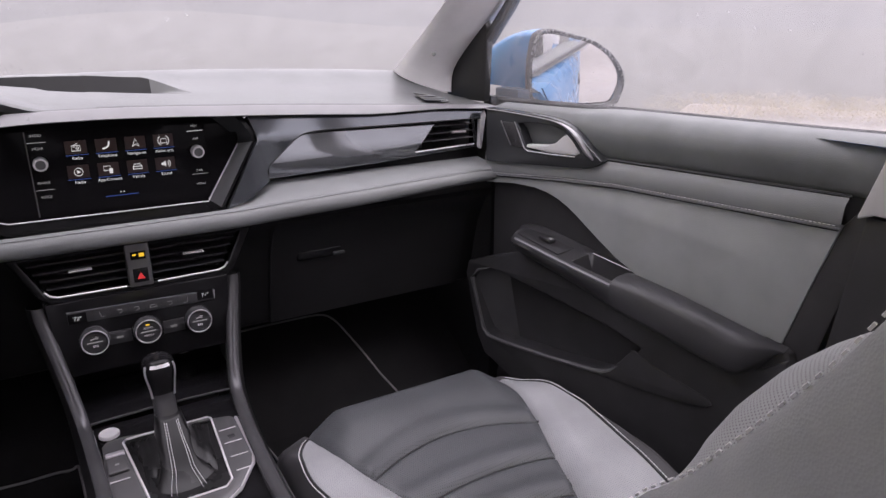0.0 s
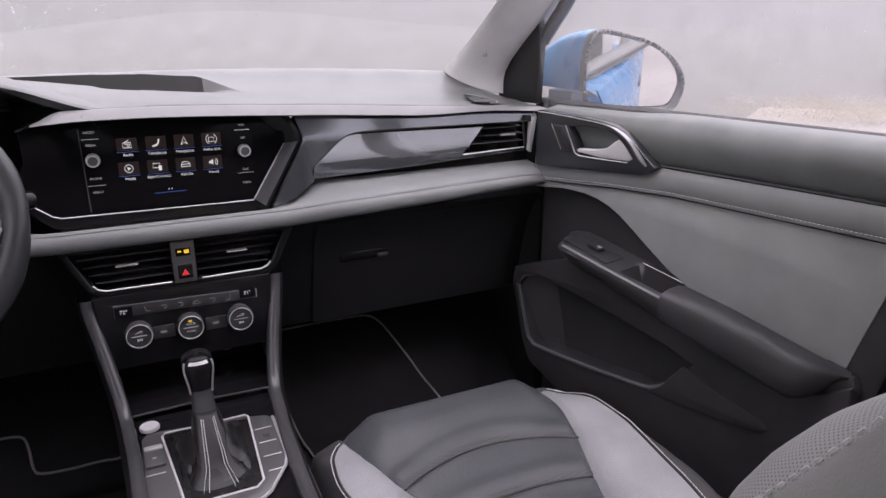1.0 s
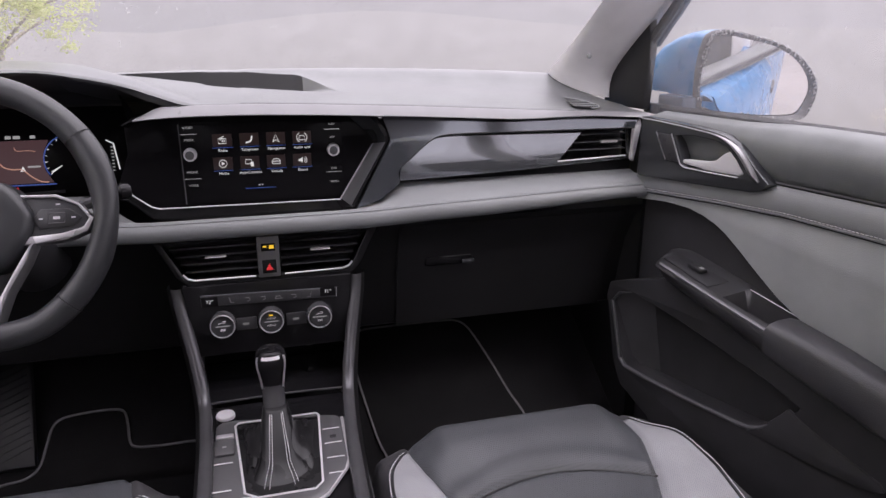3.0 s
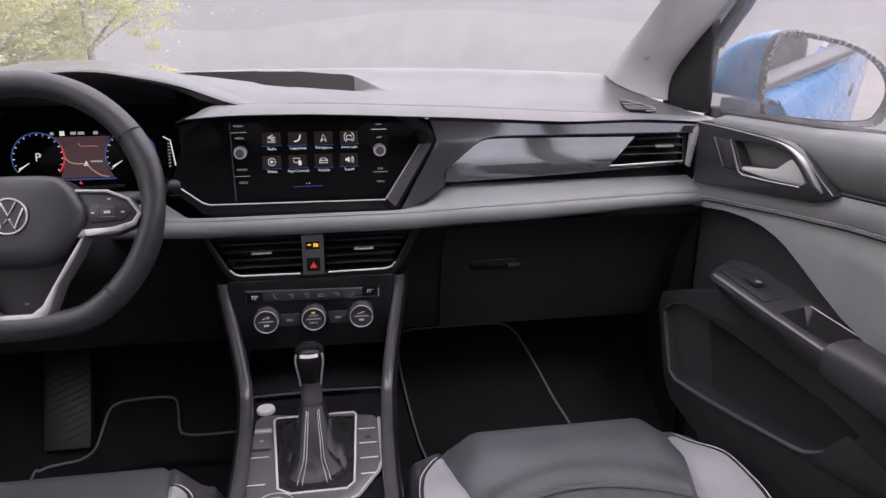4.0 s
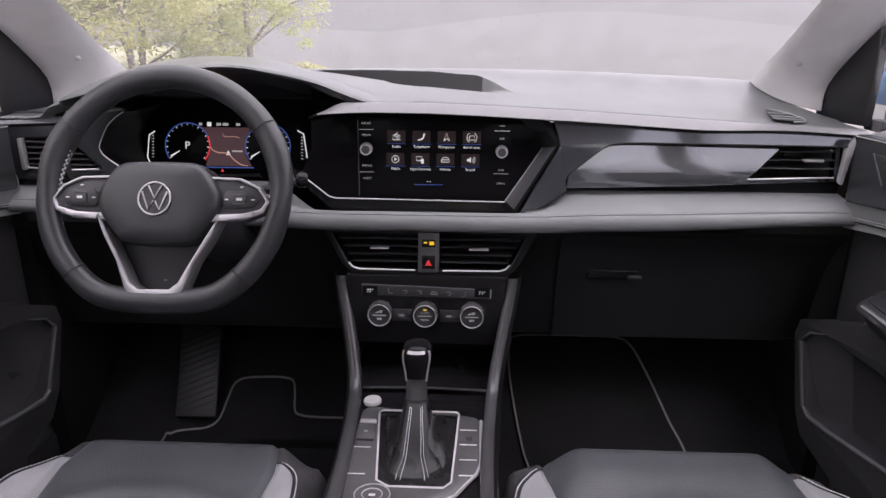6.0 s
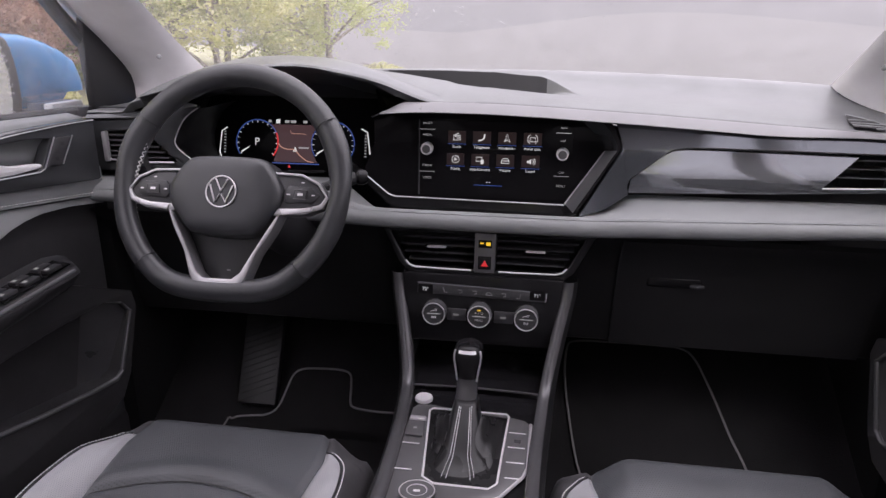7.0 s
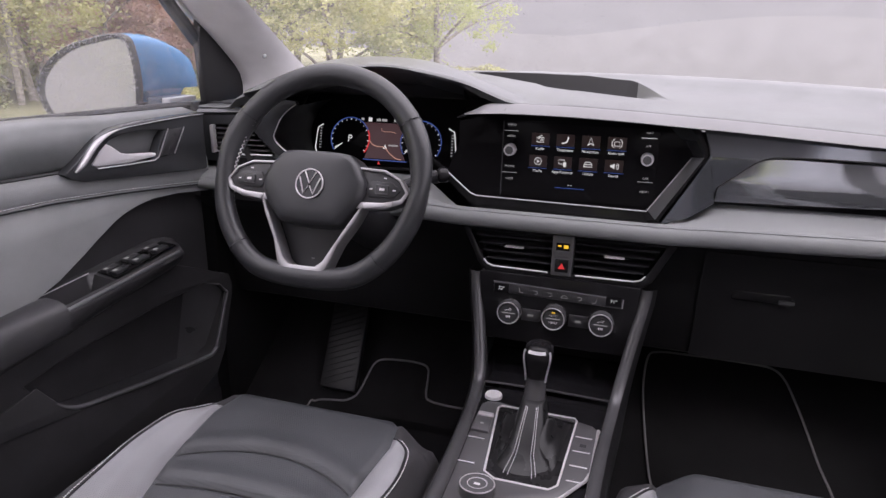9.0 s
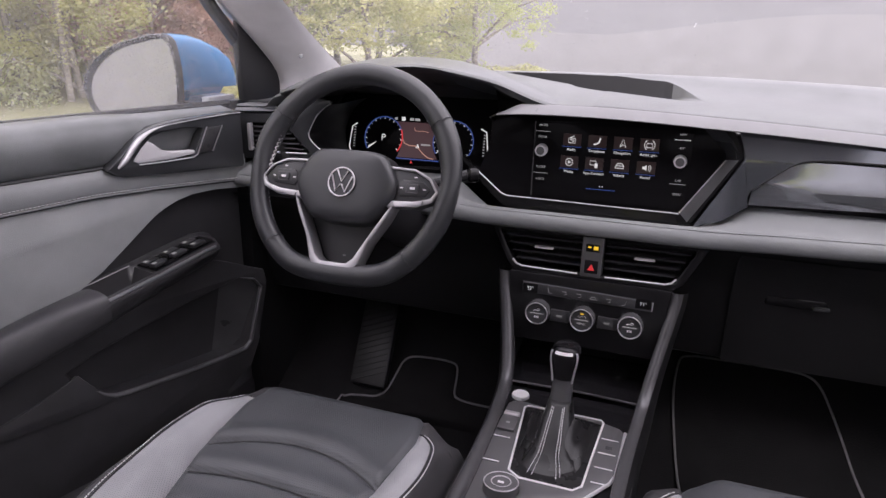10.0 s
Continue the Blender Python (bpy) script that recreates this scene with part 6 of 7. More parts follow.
        rows_.append([at(y, zo - 0.004, 0.006), at(y, zo + 0.003, i * 0.06), at(y, (zo + zt) / 2 + 0.006, i * 0.35), at(y, zt + 0.001, i * 0.68), at(y, zt - 0.06 * h, i * 0.88), at(y, zt - 0.2 * h, i), at(y, zt - 0.84 * h, i), at(y, zt - 0.96 * h, i * 0.94), at(y, zt - 1.03 * h, i * 0.75), at(y, zt - 1.1 * h, 0.006)])
    part("armrest_pad", loft(rows_, True), M_ARM, t, "black padded armrest cushion", 60)
    block = [(0.612, 0.758), (0.568, 0.746), (0.560, 0.722), (0.575, 0.700), (0.612, 0.694)]
    part("armrest_end", plate(block, [], lambda u, v, w: at(u, v, w), -0.018, 0.012, 0.004), M_SKIRT, t, "dark armrest end piece")
    # lower panel with the pocket
    bk = 0.0 if s > 0 else 0.018
    low = [(1.222 - bk, 0.736), (1.228 - bk, 0.705), (1.184 - bk, 0.578), (1.160 - bk, 0.535), (1.08, 0.50), (1.06, 0.42), (0.53, 0.42), (0.565, 0.735), (0.60, 0.708), (0.635, 0.698), (0.853, 0.748), (0.938, 0.772), (1.06, 0.80), (1.12, 0.775), (1.185 - bk, 0.752)]
    pocket = [(1.208, 0.700), (1.192, 0.722), (1.160, 0.734), (1.05, 0.722), (0.95, 0.705), (0.86, 0.690), (0.800, 0.672), (0.822, 0.640), (0.852, 0.610), (0.870, 0.600), (0.892, 0.596), (1.00, 0.586), (1.10, 0.580), (1.148, 0.580), (1.164, 0.592)]
    pocket = [(y - bk, z) for y, z in pocket]
    part("lower_panel", plate(low, [pocket], lambda u, v, w: at(u, v, w - 0.012 * smooth01(0.75, 0.55, v)), -0.024, 0.052, 0.004, 3), M_DOORBLACK, t, "black lower door panel with pocket")
    part("pocket_back", plate(pocket, [], lambda u, v, w: at(u, v, w), 0.040, 0.044), M_BLACK, t, "black pocket back")
    part("pocket_rim", tube([at(u, v, -0.024 - 0.012 * smooth01(0.75, 0.55, v)) for u, v in pocket[7:] + pocket[:3]], [0.0010, 0.0034] + [0.0044] * 6 + [0.0042, 0.0026, 0.0008], 8), M_POCKETRIM, t, "rounded pocket rim")
    rows_ = [[at(1.206 - bk - (0.24 - 0.09 * k) * q, 0.578 + 0.156 * k, -0.016 + 0.055 * math.sin(q * math.pi / 2) ** 1.3) for q in steps(0, 1, 16)] for k in steps(0.0, 1.0, 8)]
    part("pocket_front", loft(rows_), M_SHEEN, t, "curved pocket front", 60)
    wing = [(y - bk, z) for y, z in [(0.815, 0.664), (0.76, 0.645), (0.70, 0.632), (0.672, 0.626), (0.662, 0.617), (0.672, 0.609), (0.70, 0.604), (0.78, 0.596), (0.875, 0.592), (0.850, 0.612)]]
    part("pocket_wing", plate(wing, [], lambda u, v, w: at(u, v, w - 0.012 * smooth01(0.75, 0.55, v)), -0.0262, -0.02, 0.002), M_DOORBLACK, t, "raised wing behind the pocket")
    # rear edge
    part("rear_edge", plate([(0.512, 0.99), (0.535, 0.955), (0.56, 0.862), (0.59, 0.742), (0.565, 0.70), (0.545, 0.72), (0.488, 1.0)], [], lambda u, v, w: at(u, v, w), -0.004, 0.03, 0.003), M_SKIRT, t, "dark rear door edge")
    return t


for s_ in (1, -1):
    car_door(s_)


# ---- side mirrors ----
def side_mirror(s):
    t = thing("side_mirror", "blue door mirror with raindrops on its black rim", "side mirror", "door mirrors")
    face = [(0.795, 1.090), (0.790, 1.150), (0.798, 1.200), (0.812, 1.219), (0.845, 1.224), (0.90, 1.215), (0.97, 1.200), (1.032, 1.172), (1.072, 1.138), (1.086, 1.110), (1.082, 1.083), (1.064, 1.056), (1.03, 1.051), (0.96, 1.053), (0.87, 1.062), (0.82, 1.070)]
    if s < 0:
        face = [(1.086 - (1.086 - x) * 0.925, z) for x, z in face]
    cx, cz, toe = 0.915, 1.135, 0.29
    out, drop_ = (SIDE_OUT[s], 0.0) if s > 0 else (SIDE_OUT[s] + 0.020, 0.008)
    # the face is toed in towards the cabin
    turned = []
    for x, z in face:
        k = (1.149 - toe * (x - cx)) / 1.149
        turned.append((-0.095 + (x + 0.095) * k, 1.228 + (z - 1.228) * k, 0))
    line = curve(turned, 4, True)

    def ring(k, y, sx=0.0, sz=0.0):
        return [Vector((s * (cx + out + (p.x - cx) * k + sx), y - toe * (p.x - cx), cz + (p.y - cz) * k + sz - drop_)) for p in line]
    rows_ = [ring(0.885, 1.194), ring(0.96, 1.182), ring(1.0, 1.186), ring(1.0, 1.200)]
    part("rim", loft(rows_, True, False), M_SEAL, t, "black mirror rim", 60)
    rows_ = [ring(1.0, 1.200), ring(1.003, 1.220), ring(0.990, 1.260, -0.002, -0.002), ring(0.955, 1.300, -0.006, -0.009), ring(0.88, 1.335, -0.014, -0.017), ring(0.72, 1.360, -0.028, -0.022), ring(0.45, 1.372, -0.045, -0.024), ring(0.2, 1.377, -0.055, -0.012), ring(0.03, 1.378, -0.060, -0.012)]
    for row in rows_:
        for q in row:
            q.z = max(q.z, 1.102 - 0.053 * smooth01(0.855, 0.885, abs(q.x) - out))
    part("shell", loft(rows_, True, False), M_BLUE, t, "bright blue painted shell", 60)
    # mirror glass, turned towards the driver
    aim, lift = (0.055, -0.08) if s > 0 else (0.0, 0.07)
    bm_ = from_lists([p + Vector((0, -aim * (abs(p.x) - out - cx) + lift * (p.z - cz), 0)) for p in ring(0.905, 1.1985 if s > 0 else 1.1945)], [tuple(range(len(line)))])
    part("glass", bm_, M_MIRROR if s > 0 else M_WETMIRROR, t, "wet mirror glass")
    foot = [[Vector((s * x, y, z)) for x, y, z in r] for r in ([(0.76, 1.25, 1.066), (0.76, 1.30, 1.066), (0.76, 1.30, 1.085), (0.76, 1.25, 1.085)], [(0.85, 1.235, 1.058), (0.85, 1.29, 1.058), (0.85, 1.29, 1.080), (0.85, 1.235, 1.080)], [(0.93, 1.23, 1.062), (0.93, 1.28, 1.062), (0.93, 1.28, 1.075), (0.93, 1.23, 1.075)])]
    part("foot", loft(foot, True), M_SEAL, t, "black mirror foot")
    # pale inner piece on the driver's side only, dark blue piece on both
    for nm_, mat_, span, lab in (("inner_piece", M_PALEGREY, ((0.768, 0.9), (0.771, 0.4), (0.778, 0.2), (0.788, 0.2)), "pale grey piece under the shell"), ("lower_cover", M_NAVY, ((0.790, 0.2), (0.798, 0.0), (0.812, 0.0), (0.822, 0.3)), "dark blue cover under the shell"))[0 if s < 0 else 1:]:
        low_ = [[Vector((s * (x + out), y, z - drop_)) for y, z in ((1.215, 1.062 + 0.02 * e), (1.300, 1.064 + 0.02 * e), (1.300, 1.1005), (1.215, 1.1005))] for x, e in span]
        part(nm_, round_edges(loft(low_, True), 0.003, 2), mat_, t, lab)
    # drops along the rim and over the glass
    rng = random.Random(5 + s)
    vs, fs = [], []

    def drop(p, r):
        k = len(vs)
        for q in range(6):
            a = q * math.pi / 3
            vs.append(p + Vector((r * math.cos(a), 0, r * math.sin(a))))
        vs.append(p + Vector((0, -r * 0.6, 0)))
        fs.extend([(k + q, k + (q + 1) % 6, k + 6) for q in range(6)])
    rim_ = ring(0.955, 1.1835)
    for k in range(520):
        p = rim_[rng.randrange(len(rim_))]
        if rng.random() < 0.75 and p.z < 1.10:
            continue
        drop(p + Vector((rng.uniform(-.005, .005), -0.001, rng.uniform(-.005, .005))), rng.uniform(0.0006, 0.0021))
    g = ring(0.88, 1.184)
    for k in range(160 if s > 0 else 900):
        a, b = g[rng.randrange(len(g))], Vector((s * (cx + out), 1.184, cz))
        p = a.lerp(b, 1 - math.sqrt(rng.random()))
        drop(p + Vector((0, -0.0008, 0)), rng.uniform(0.0004, 0.0011))
    part("raindrops", from_lists(vs, fs), M_BEAD, t, "small raindrops")
    return t


side_mirror(1)
side_mirror(-1)


# ---- front seats ----
def front_seat(s):
    t = thing("front_seat", "charcoal perforated leather front seat with light grey bolsters and seams", "car seat", "front seats", at=(0.370 if s > 0 else -0.342, 0, 0))
    # s > 0: the door is on the +x side
    NYs = 170

    # the passenger seat is set lower and further forward
    ahead, wide, low_by = (0.020, 0.028, 0.018) if s > 0 else (0.0, 0.0, 0.0)
    half_tab = ((0.42, 0.070), (0.60, 0.084), (0.70, 0.119), (0.78, 0.149), (0.86, 0.172), (0.93, 0.181), (0.96, 0.178), (1.0, 0.160)) if s > 0 else ((0.42, 0.095), (0.60, 0.110), (0.73, 0.140), (0.86, 0.152), (0.915, 0.143), (0.945, 0.126), (0.98, 0.104))

    def edge_front(u):
        return 0.978 + ahead - 0.045 * (abs(u) / 0.21) ** 3

    def panel_half(y):
        return lerp_table(half_tab, y)

    def seam_front(u):
        return 0.741 + ahead + 0.050 * math.cos(min(1, abs(u) / (0.145 + 0.4 * wide)) * math.pi / 2) ** 0.8

    def seam_y(k, u, ph):
        """The cross seams of the centre panel, front to rear."""
        if k == 0:
            return seam_front(u)
        return (0.0, 0.690, 0.612, 0.535)[k] + 0.016 * (1 - (u / ph) ** 2)

    def height(u, y):
        a = abs(u)
        z = 0.632 - low_by + 0.016 * smooth01(0.60, 0.88, y) - 0.045 * smooth01(0.62, 0.42, y)
        ph = panel_half(y)
        # side bolsters rise towards the rear
        rise_ = (0.004 + (0.024 if s > 0 else 0.028) * smooth01(0.92, 0.62, y))
        b = smooth01(ph - 0.012, ph + 0.038, a)
        z += rise_ * b
        z -= 0.10 * smooth01(0.192 + wide, 0.226 + wide, a) ** 1.6
        if wide:
            z -= 0.030 * smooth01(0.125, 0.182, a) * smooth01(0.80, 0.93, y)
        z -= (0.020 if wide else 0.045) * smooth01(0.81, 0.94, y - ahead) * smooth01(ph - 0.004, ph + 0.05, a)
        z += 0.75 * ahead * smooth01(0.80, 0.90, y)
        # rounded front
        z -= 0.13 * max(0, (y - ahead - 0.905) / 0.073) ** 2.4 if y > 0.905 + ahead else 0
        # seams
        z -= 0.007 * math.exp(-((a - ph) / 0.0045) ** 2)
        if a < ph:
            for k_ in range(4):
                yy = seam_y(k_, u, ph)
                z -= 0.006 * math.exp(-((y - yy) / 0.0045) ** 2)
                z += 0.0045 * math.exp(-((y - yy - 0.022) / 0.018) ** 2)
        return z
    # columns follow the seams: centre panel, bolster, outer edge
    KC, KB, KS = 44, 16, 10

    def bolster_end(y):
        ph = panel_half(y)
        return ph + max(0.0006, 0.204 + wide - (0.034 if wide else 0.024) * smooth01(0.84, 0.56, y) - ph) * max(0.0, 1 - min(1.0, max(0.0, (y - 0.70 - 2 * ahead) / (0.178 + 0.4 * ahead))) ** 2.3) ** 0.5

    def column(i, y):
        k = i - (KC // 2 + KB + KS)
        q, a = (1 if k >= 0 else -1), abs(k)
        ph, be = panel_half(y), bolster_end(y)
        if a <= KC // 2:
            return q * ph * a / (KC // 2)
        if a <= KC // 2 + KB:
            return q * (ph + (be - ph) * (a - KC // 2) / KB)
        return q * (be + (0.222 + wide - be) * (a - KC // 2 - KB) / KS)
    NXs = KC + 2 * KB + 2 * KS
    vs, fz = [], {"centre": [], "bolster_a": [], "bolster_b": [], "edge_a": [], "edge_b": []}
    for i in range(NXs + 1):
        yf = edge_front(0.222 * (2 * i / NXs - 1))
        for j in range(NYs + 1):
            y = 0.40 + (yf - 0.40) * j / NYs
            u = column(i, y)
            vs.append((u, y, height(u, y)))
    n = NYs + 1
    for i in range(NXs):
        for j in range(NYs):
            a = abs(i + 0.5 - NXs / 2)
            side_ = "a" if i < NXs / 2 else "b"
            kind_ = "centre" if a < KC / 2 else ("bolster_" + side_ if a < KC / 2 + KB else "edge_" + side_)
            fz[kind_].append((i * n + j, (i + 1) * n + j, (i + 1) * n + j + 1, i * n + j + 1))
    for kind_, mat_, nm, lab in (("centre", M_SEATC, "seat_centre", "perforated charcoal centre panel"), ("bolster_a", M_SEATL, "seat_bolster", "perforated light grey bolster"), ("bolster_b", M_SEATL, "seat_bolster", "perforated light grey bolster"), ("edge_a", M_SKIRT, "seat_edge", "smooth charcoal leather edge"), ("edge_b", M_SKIRT, "seat_edge", "smooth charcoal leather edge")):
        bm_ = from_lists(vs, fz[kind_])
        bmesh.ops.delete(bm_, geom=[v for v in bm_.verts if not v.link_faces], context="VERTS")
        part(nm, bm_, mat_, t, lab, 80)
    # front and side skirts
    rim_ = [Vector(vs[j]) for j in range(0, n, 4)] + [Vector(vs[i * n + NYs]) for i in range(0, NXs + 1, 4)] + [Vector(vs[NXs * n + j]) for j in range(NYs, -1, -4)]
    rows_ = []
    for k, (dz, f) in enumerate(((0, 1.0), (-0.02, 1.01), (-0.06, 1.0), (-0.12, 0.96), (-0.20, 0.93))):
        rows_.append([Vector((p.x * f, 0.66 + (p.y - 0.66) * f, p.z + dz)) for p in rim_])
    part("seat_base", loft(rows_), M_SKIRT, t, "smooth charcoal seat side", 80)
    # pale double stitching along the bolsters
    for q in (-1, 1):
        line = [Vector((q * bolster_end(y), y, 0)) for y in steps(0.45, 0.8775 + 2.35 * ahead, 90)]
        for p in line:
            p.z = height(p.x, p.y) + 0.0016
        part("seam_stitching", stitches([p + Vector((q * 0.003, 0, 0)) for p in line], 0.0058, 0.0042, 0.0008), M_THREAD, t, "pale stitching")
        part("seam_piping", tube([p + Vector((-q * 0.001, 0, -0.0006)) for p in line], 0.0017, 6), M_SEAL, t, "dark seam")
    for k in range(4):
        line = []
        for q in steps(-0.985, 0.985, 48):
            y = seam_y(k, q * 0.13, 0.13)
            u = q * panel_half(y)
            y = seam_y(k, u, panel_half(y))
            line.append(Vector((u, y, height(u, y) + 0.0016)))
        part("cross_seam", tube(line, 0.0015, 5), M_SEAL, t, "dark sewn seam")
    # backrest
    base, topb = Vector((0, 0.435, 0.575)), Vector((0, 0.090, 1.155))
    ax = (topb - base).normalized()
    nf = Vector((0, ax.z, -ax.y))
    Lb = (topb - base).length

    def back_at(u, v, w):
        return base + Vector((u - (0.020 if s > 0 else 0.0), 0, 0)) + ax * (v * Lb) + nf * w

    STITCH_W = ((0.0, 0.060), (0.50, 0.056), (0.634, 0.0474), (0.694, 0.038), (0.77, 0.0344), (0.86, 0.0322), (0.93, 0.034), (1.0, 0.030))
    RIDGE_W = ((0.0, 0.010), (0.45, 0.014), (0.55, 0.022), (0.62, 0.034), (0.668, 0.0470), (0.699, 0.0538), (0.74, 0.0556), (0.795, 0.0527), (0.835, 0.0466), (0.868, 0.0388), (0.92, 0.032), (1.0, 0.020))

    def back_front(u, v):
        a = abs(u)
        ws_, wr_ = lerp_table(STITCH_W, v), lerp_table(RIDGE_W, v)
        if a < 0.135:
            return wr_ - 0.045 * (1 - smooth01(0.075, 0.135, a)) - 0.005 * math.exp(-((a - 0.105) / 0.005) ** 2)
        if a <= 0.175:
            return wr_ + (ws_ - wr_) * ((a - 0.135) / 0.04) ** 2
        return ws_ - 0.10 * ((a - 0.175) / 0.035) ** 1.7

    zones = {"centre": [], "bolster_a": [], "bolster_b": [], "edge_a": [], "edge_b": []}
    vs = []
    nu, nv = 84, 80
    for i in range(nu + 1):
        for j in range(nv + 1):
            v = j / nv
            q = 2 * i / nu - 1
            u = 0.21 * q
            vs.append(back_at(u, v, back_front(u, v)))
    for i in range(nu):
        for j in range(nv):
            a = abs((2 * i + 1) / nu - 1) * 0.21
            side_ = "a" if i < nu / 2 else "b"
            k = "centre" if a < 0.1 else ("bolster_" + side_ if a < 0.175 else "edge_" + side_)
            zones[k].append((i * (nv + 1) + j, (i + 1) * (nv + 1) + j, (i + 1) * (nv + 1) + j + 1, i * (nv + 1) + j + 1))
    for k, mat_, nm, lab in (("centre", M_SEATC, "backrest_centre", "perforated charcoal back panel"), ("bolster_a", M_BACKL, "backrest_bolster", "perforated light grey back bolster"), ("bolster_b", M_BACKL, "backrest_bolster", "perforated light grey back bolster"), ("edge_a", M_BACKSIDE, "backrest_edge", "smooth grey backrest edge"), ("edge_b", M_BACKSIDE, "backrest_edge", "smooth grey backrest edge")):
        bm_ = from_lists(vs, zones[k])
        bmesh.ops.delete(bm_, geom=[v for v in bm_.verts if not v.link_faces], context="VERTS")
        part(nm, bm_, mat_, t, lab, 80)
    rows_ = []
    edge_ = [vs[j] for j in range(nv + 1)] + [vs[i * (nv + 1) + nv] for i in range(1, nu)] + [vs[nu * (nv + 1) + j] for j in range(nv, -1, -1)]
    for w, f in ((0, 1.0), (-0.03, 1.02), (-0.08, 1.0), (-0.13, 0.9)):
        rows_.append([Vector((p.x * f, p.y, p.z)) + nf * w for p in edge_])
    part("backrest_side", loft(rows_), M_BACKSIDE, t, "smooth grey backrest side", 80)
    part("backrest_rear", from_lists([back_at(u, v, -0.145) for u in (-0.22, 0.22) for v in (0, 0.98)], [(0, 1, 3, 2)]), M_SKIRT, t, "charcoal seat back")
    for q in (-1, 1):
        line = [back_at(q * 0.175, v, back_front(0.175, v) + 0.0016) for v in steps(0.02, 0.97, 60)]
        part("back_stitching", stitches(line, 0.0085, 0.0040, 0.0010), M_THREAD, t, "pale stitching")
    part("seat_rail", box(0, 0.62, 0.43, 0.36, 0.42, 0.06, 0.01), M_SEAL, t, "black seat rail")
    return t


front_seat(1)
front_seat(-1)


# ---- floor mats and footrest ----
def floor_mat(outline, s, lab):
    t = thing("floor_mat", lab, "floor mat", "floor mats")
    pts = [p for p in curve([(x, y - (0.012 if s < 0 else 0), 0) for x, y in outline], 5, True)]
    put = lambda u, v, w: (u, v, floor_z(v) + 0.006 + w)
    bm_ = plate([(p.x, p.y) for p in pts], [], put, -0.005, 0.0)
    bmesh.ops.subdivide_edges(bm_, edges=list(bm_.edges), cuts=2, use_grid_fill=True)
    for v in bm_.verts:
        v.co.z = floor_z(v.co.y) + (0.006 if v.co.z > floor_z(v.co.y) + 0.003 else 0.001)
    part("mat_sheet", bm_, M_MAT, t, "black velour")
    part("piping", tube([put(p.x, p.y, 0.001) for p in pts], 0.0025, 6, True), M_PIPING, t, "grey edge piping")
    return t


floor_mat([(0.21, 0.75), (0.208, 1.0), (0.200, 1.20), (0.180, 1.32), (0.166, 1.42), (0.17, 1.49), (0.19, 1.506), (0.25, 1.509), (0.38, 1.509), (0.425, 1.504), (0.447, 1.484), (0.463, 1.445), (0.480, 1.393), (0.498, 1.33), (0.518, 1.275), (0.53, 1.2), (0.53, 1.0), (0.53, 0.75)], 1, "black velour mat with grey piping in the passenger footwell")
floor_mat([(-0.14, 0.75), (-0.14, 1.0), (-0.14, 1.30), (-0.16, 1.327), (-0.24, 1.329), (-0.283, 1.333), (-0.296, 1.345), (-0.303, 1.38), (-0.312, 1.403), (-0.335, 1.41), (-0.38, 1.41), (-0.425, 1.405), (-0.442, 1.39), (-0.447, 1.36), (-0.454, 1.32), (-0.475, 1.303), (-0.51, 1.298), (-0.545, 1.29), (-0.56, 1.26), (-0.56, 1.0), (-0.56, 0.75)], -1, "black velour mat with grey piping in the driver footwell")

foot = thing("footrest", "ribbed black footrest beside the pedals", "footrest")
fa, fb = Vector((-0.499, 1.310, 0.434)), Vector((-0.530, 1.49, 0.625))
fd = (fb - fa).normalized()
fn = Vector((0, -fd.z, fd.y))
put_f = lambda u, v, w: fa + Vector((u, 0, 0)) + fd * v + fn * w
part("pad", plate([(-0.044, 0), (0.044, 0), (0.046, 0.25), (-0.046, 0.25)], [], put_f, 0.0, 0.02, 0.004), M_GLOVE, foot)
for k in range(15):
    part("rib", tube([put_f(-0.040, 0.004 + k * 0.0145, 0.0205), put_f(0.040, 0.038 + k * 0.0145, 0.0205)], 0.0016, 5), M_LOWER, foot)


# ---- raindrops on the glass ----
def drops(name, count, where, seed, lab):
    rng = random.Random(seed)
    vs, fs = [], []
    for _ in range(count):
        p, nrm = where(rng)
        r = 0.0005 + 0.0011 * rng.random() ** 2.5
        a = nrm.cross(Vector((0.1, 0.3, 0.95))).normalized()
        b = a.cross(nrm)
        k = len(vs)
        e = rng.uniform(1.0, 1.5)
        for q in range(5):
            an = q * 2 * math.pi / 5
            vs.append(p + r * (math.cos(an) * a + e * math.sin(an) * b))
        vs.append(p + nrm * r * 0.5)
        fs.extend([(k + q, k + (q + 1) % 5, k + 5) for q in range(5)])
    ob = finish(name, from_lists(vs, fs), M_DROP)
    ob.visible_shadow = False
    return tagged(ob, lab, "raindrops", kind="stuff")


def on_screen(rng):
    x, v = rng.uniform(-0.66, 0.2), rng.random() ** 1.2 * 0.5
    a, b, c = Vector(windscreen_point(x, v)), Vector(windscreen_point(x + 0.01, v)), Vector(windscreen_point(x, v + 0.01))
    nrm = (b - a).cross(c - a).normalized()
    return a + nrm * 0.002 * (1 if nrm.y > 0 else -1), nrm if nrm.y > 0 else -nrm


def on_side(s):
    def where(rng):
        y, z = rng.uniform(0.45, 1.2), rng.uniform(1.085, 1.40)
        return Vector((s * (door_x(y, 0.064) + SIDE_OUT[s] - 0.12 * (z - 1.08)), y, z)), Vector((s * 0.96, 0.25, 0.12)).normalized()
    return where


drops("raindrops_windscreen", 1500, on_screen, 11, "fine raindrops on the windscreen")
drops("raindrops_side", 1500, on_side(-1), 12, "fine raindrops on the driver window")
drops("raindrops_side", 200, on_side(1), 13, "fine raindrops on the passenger window")


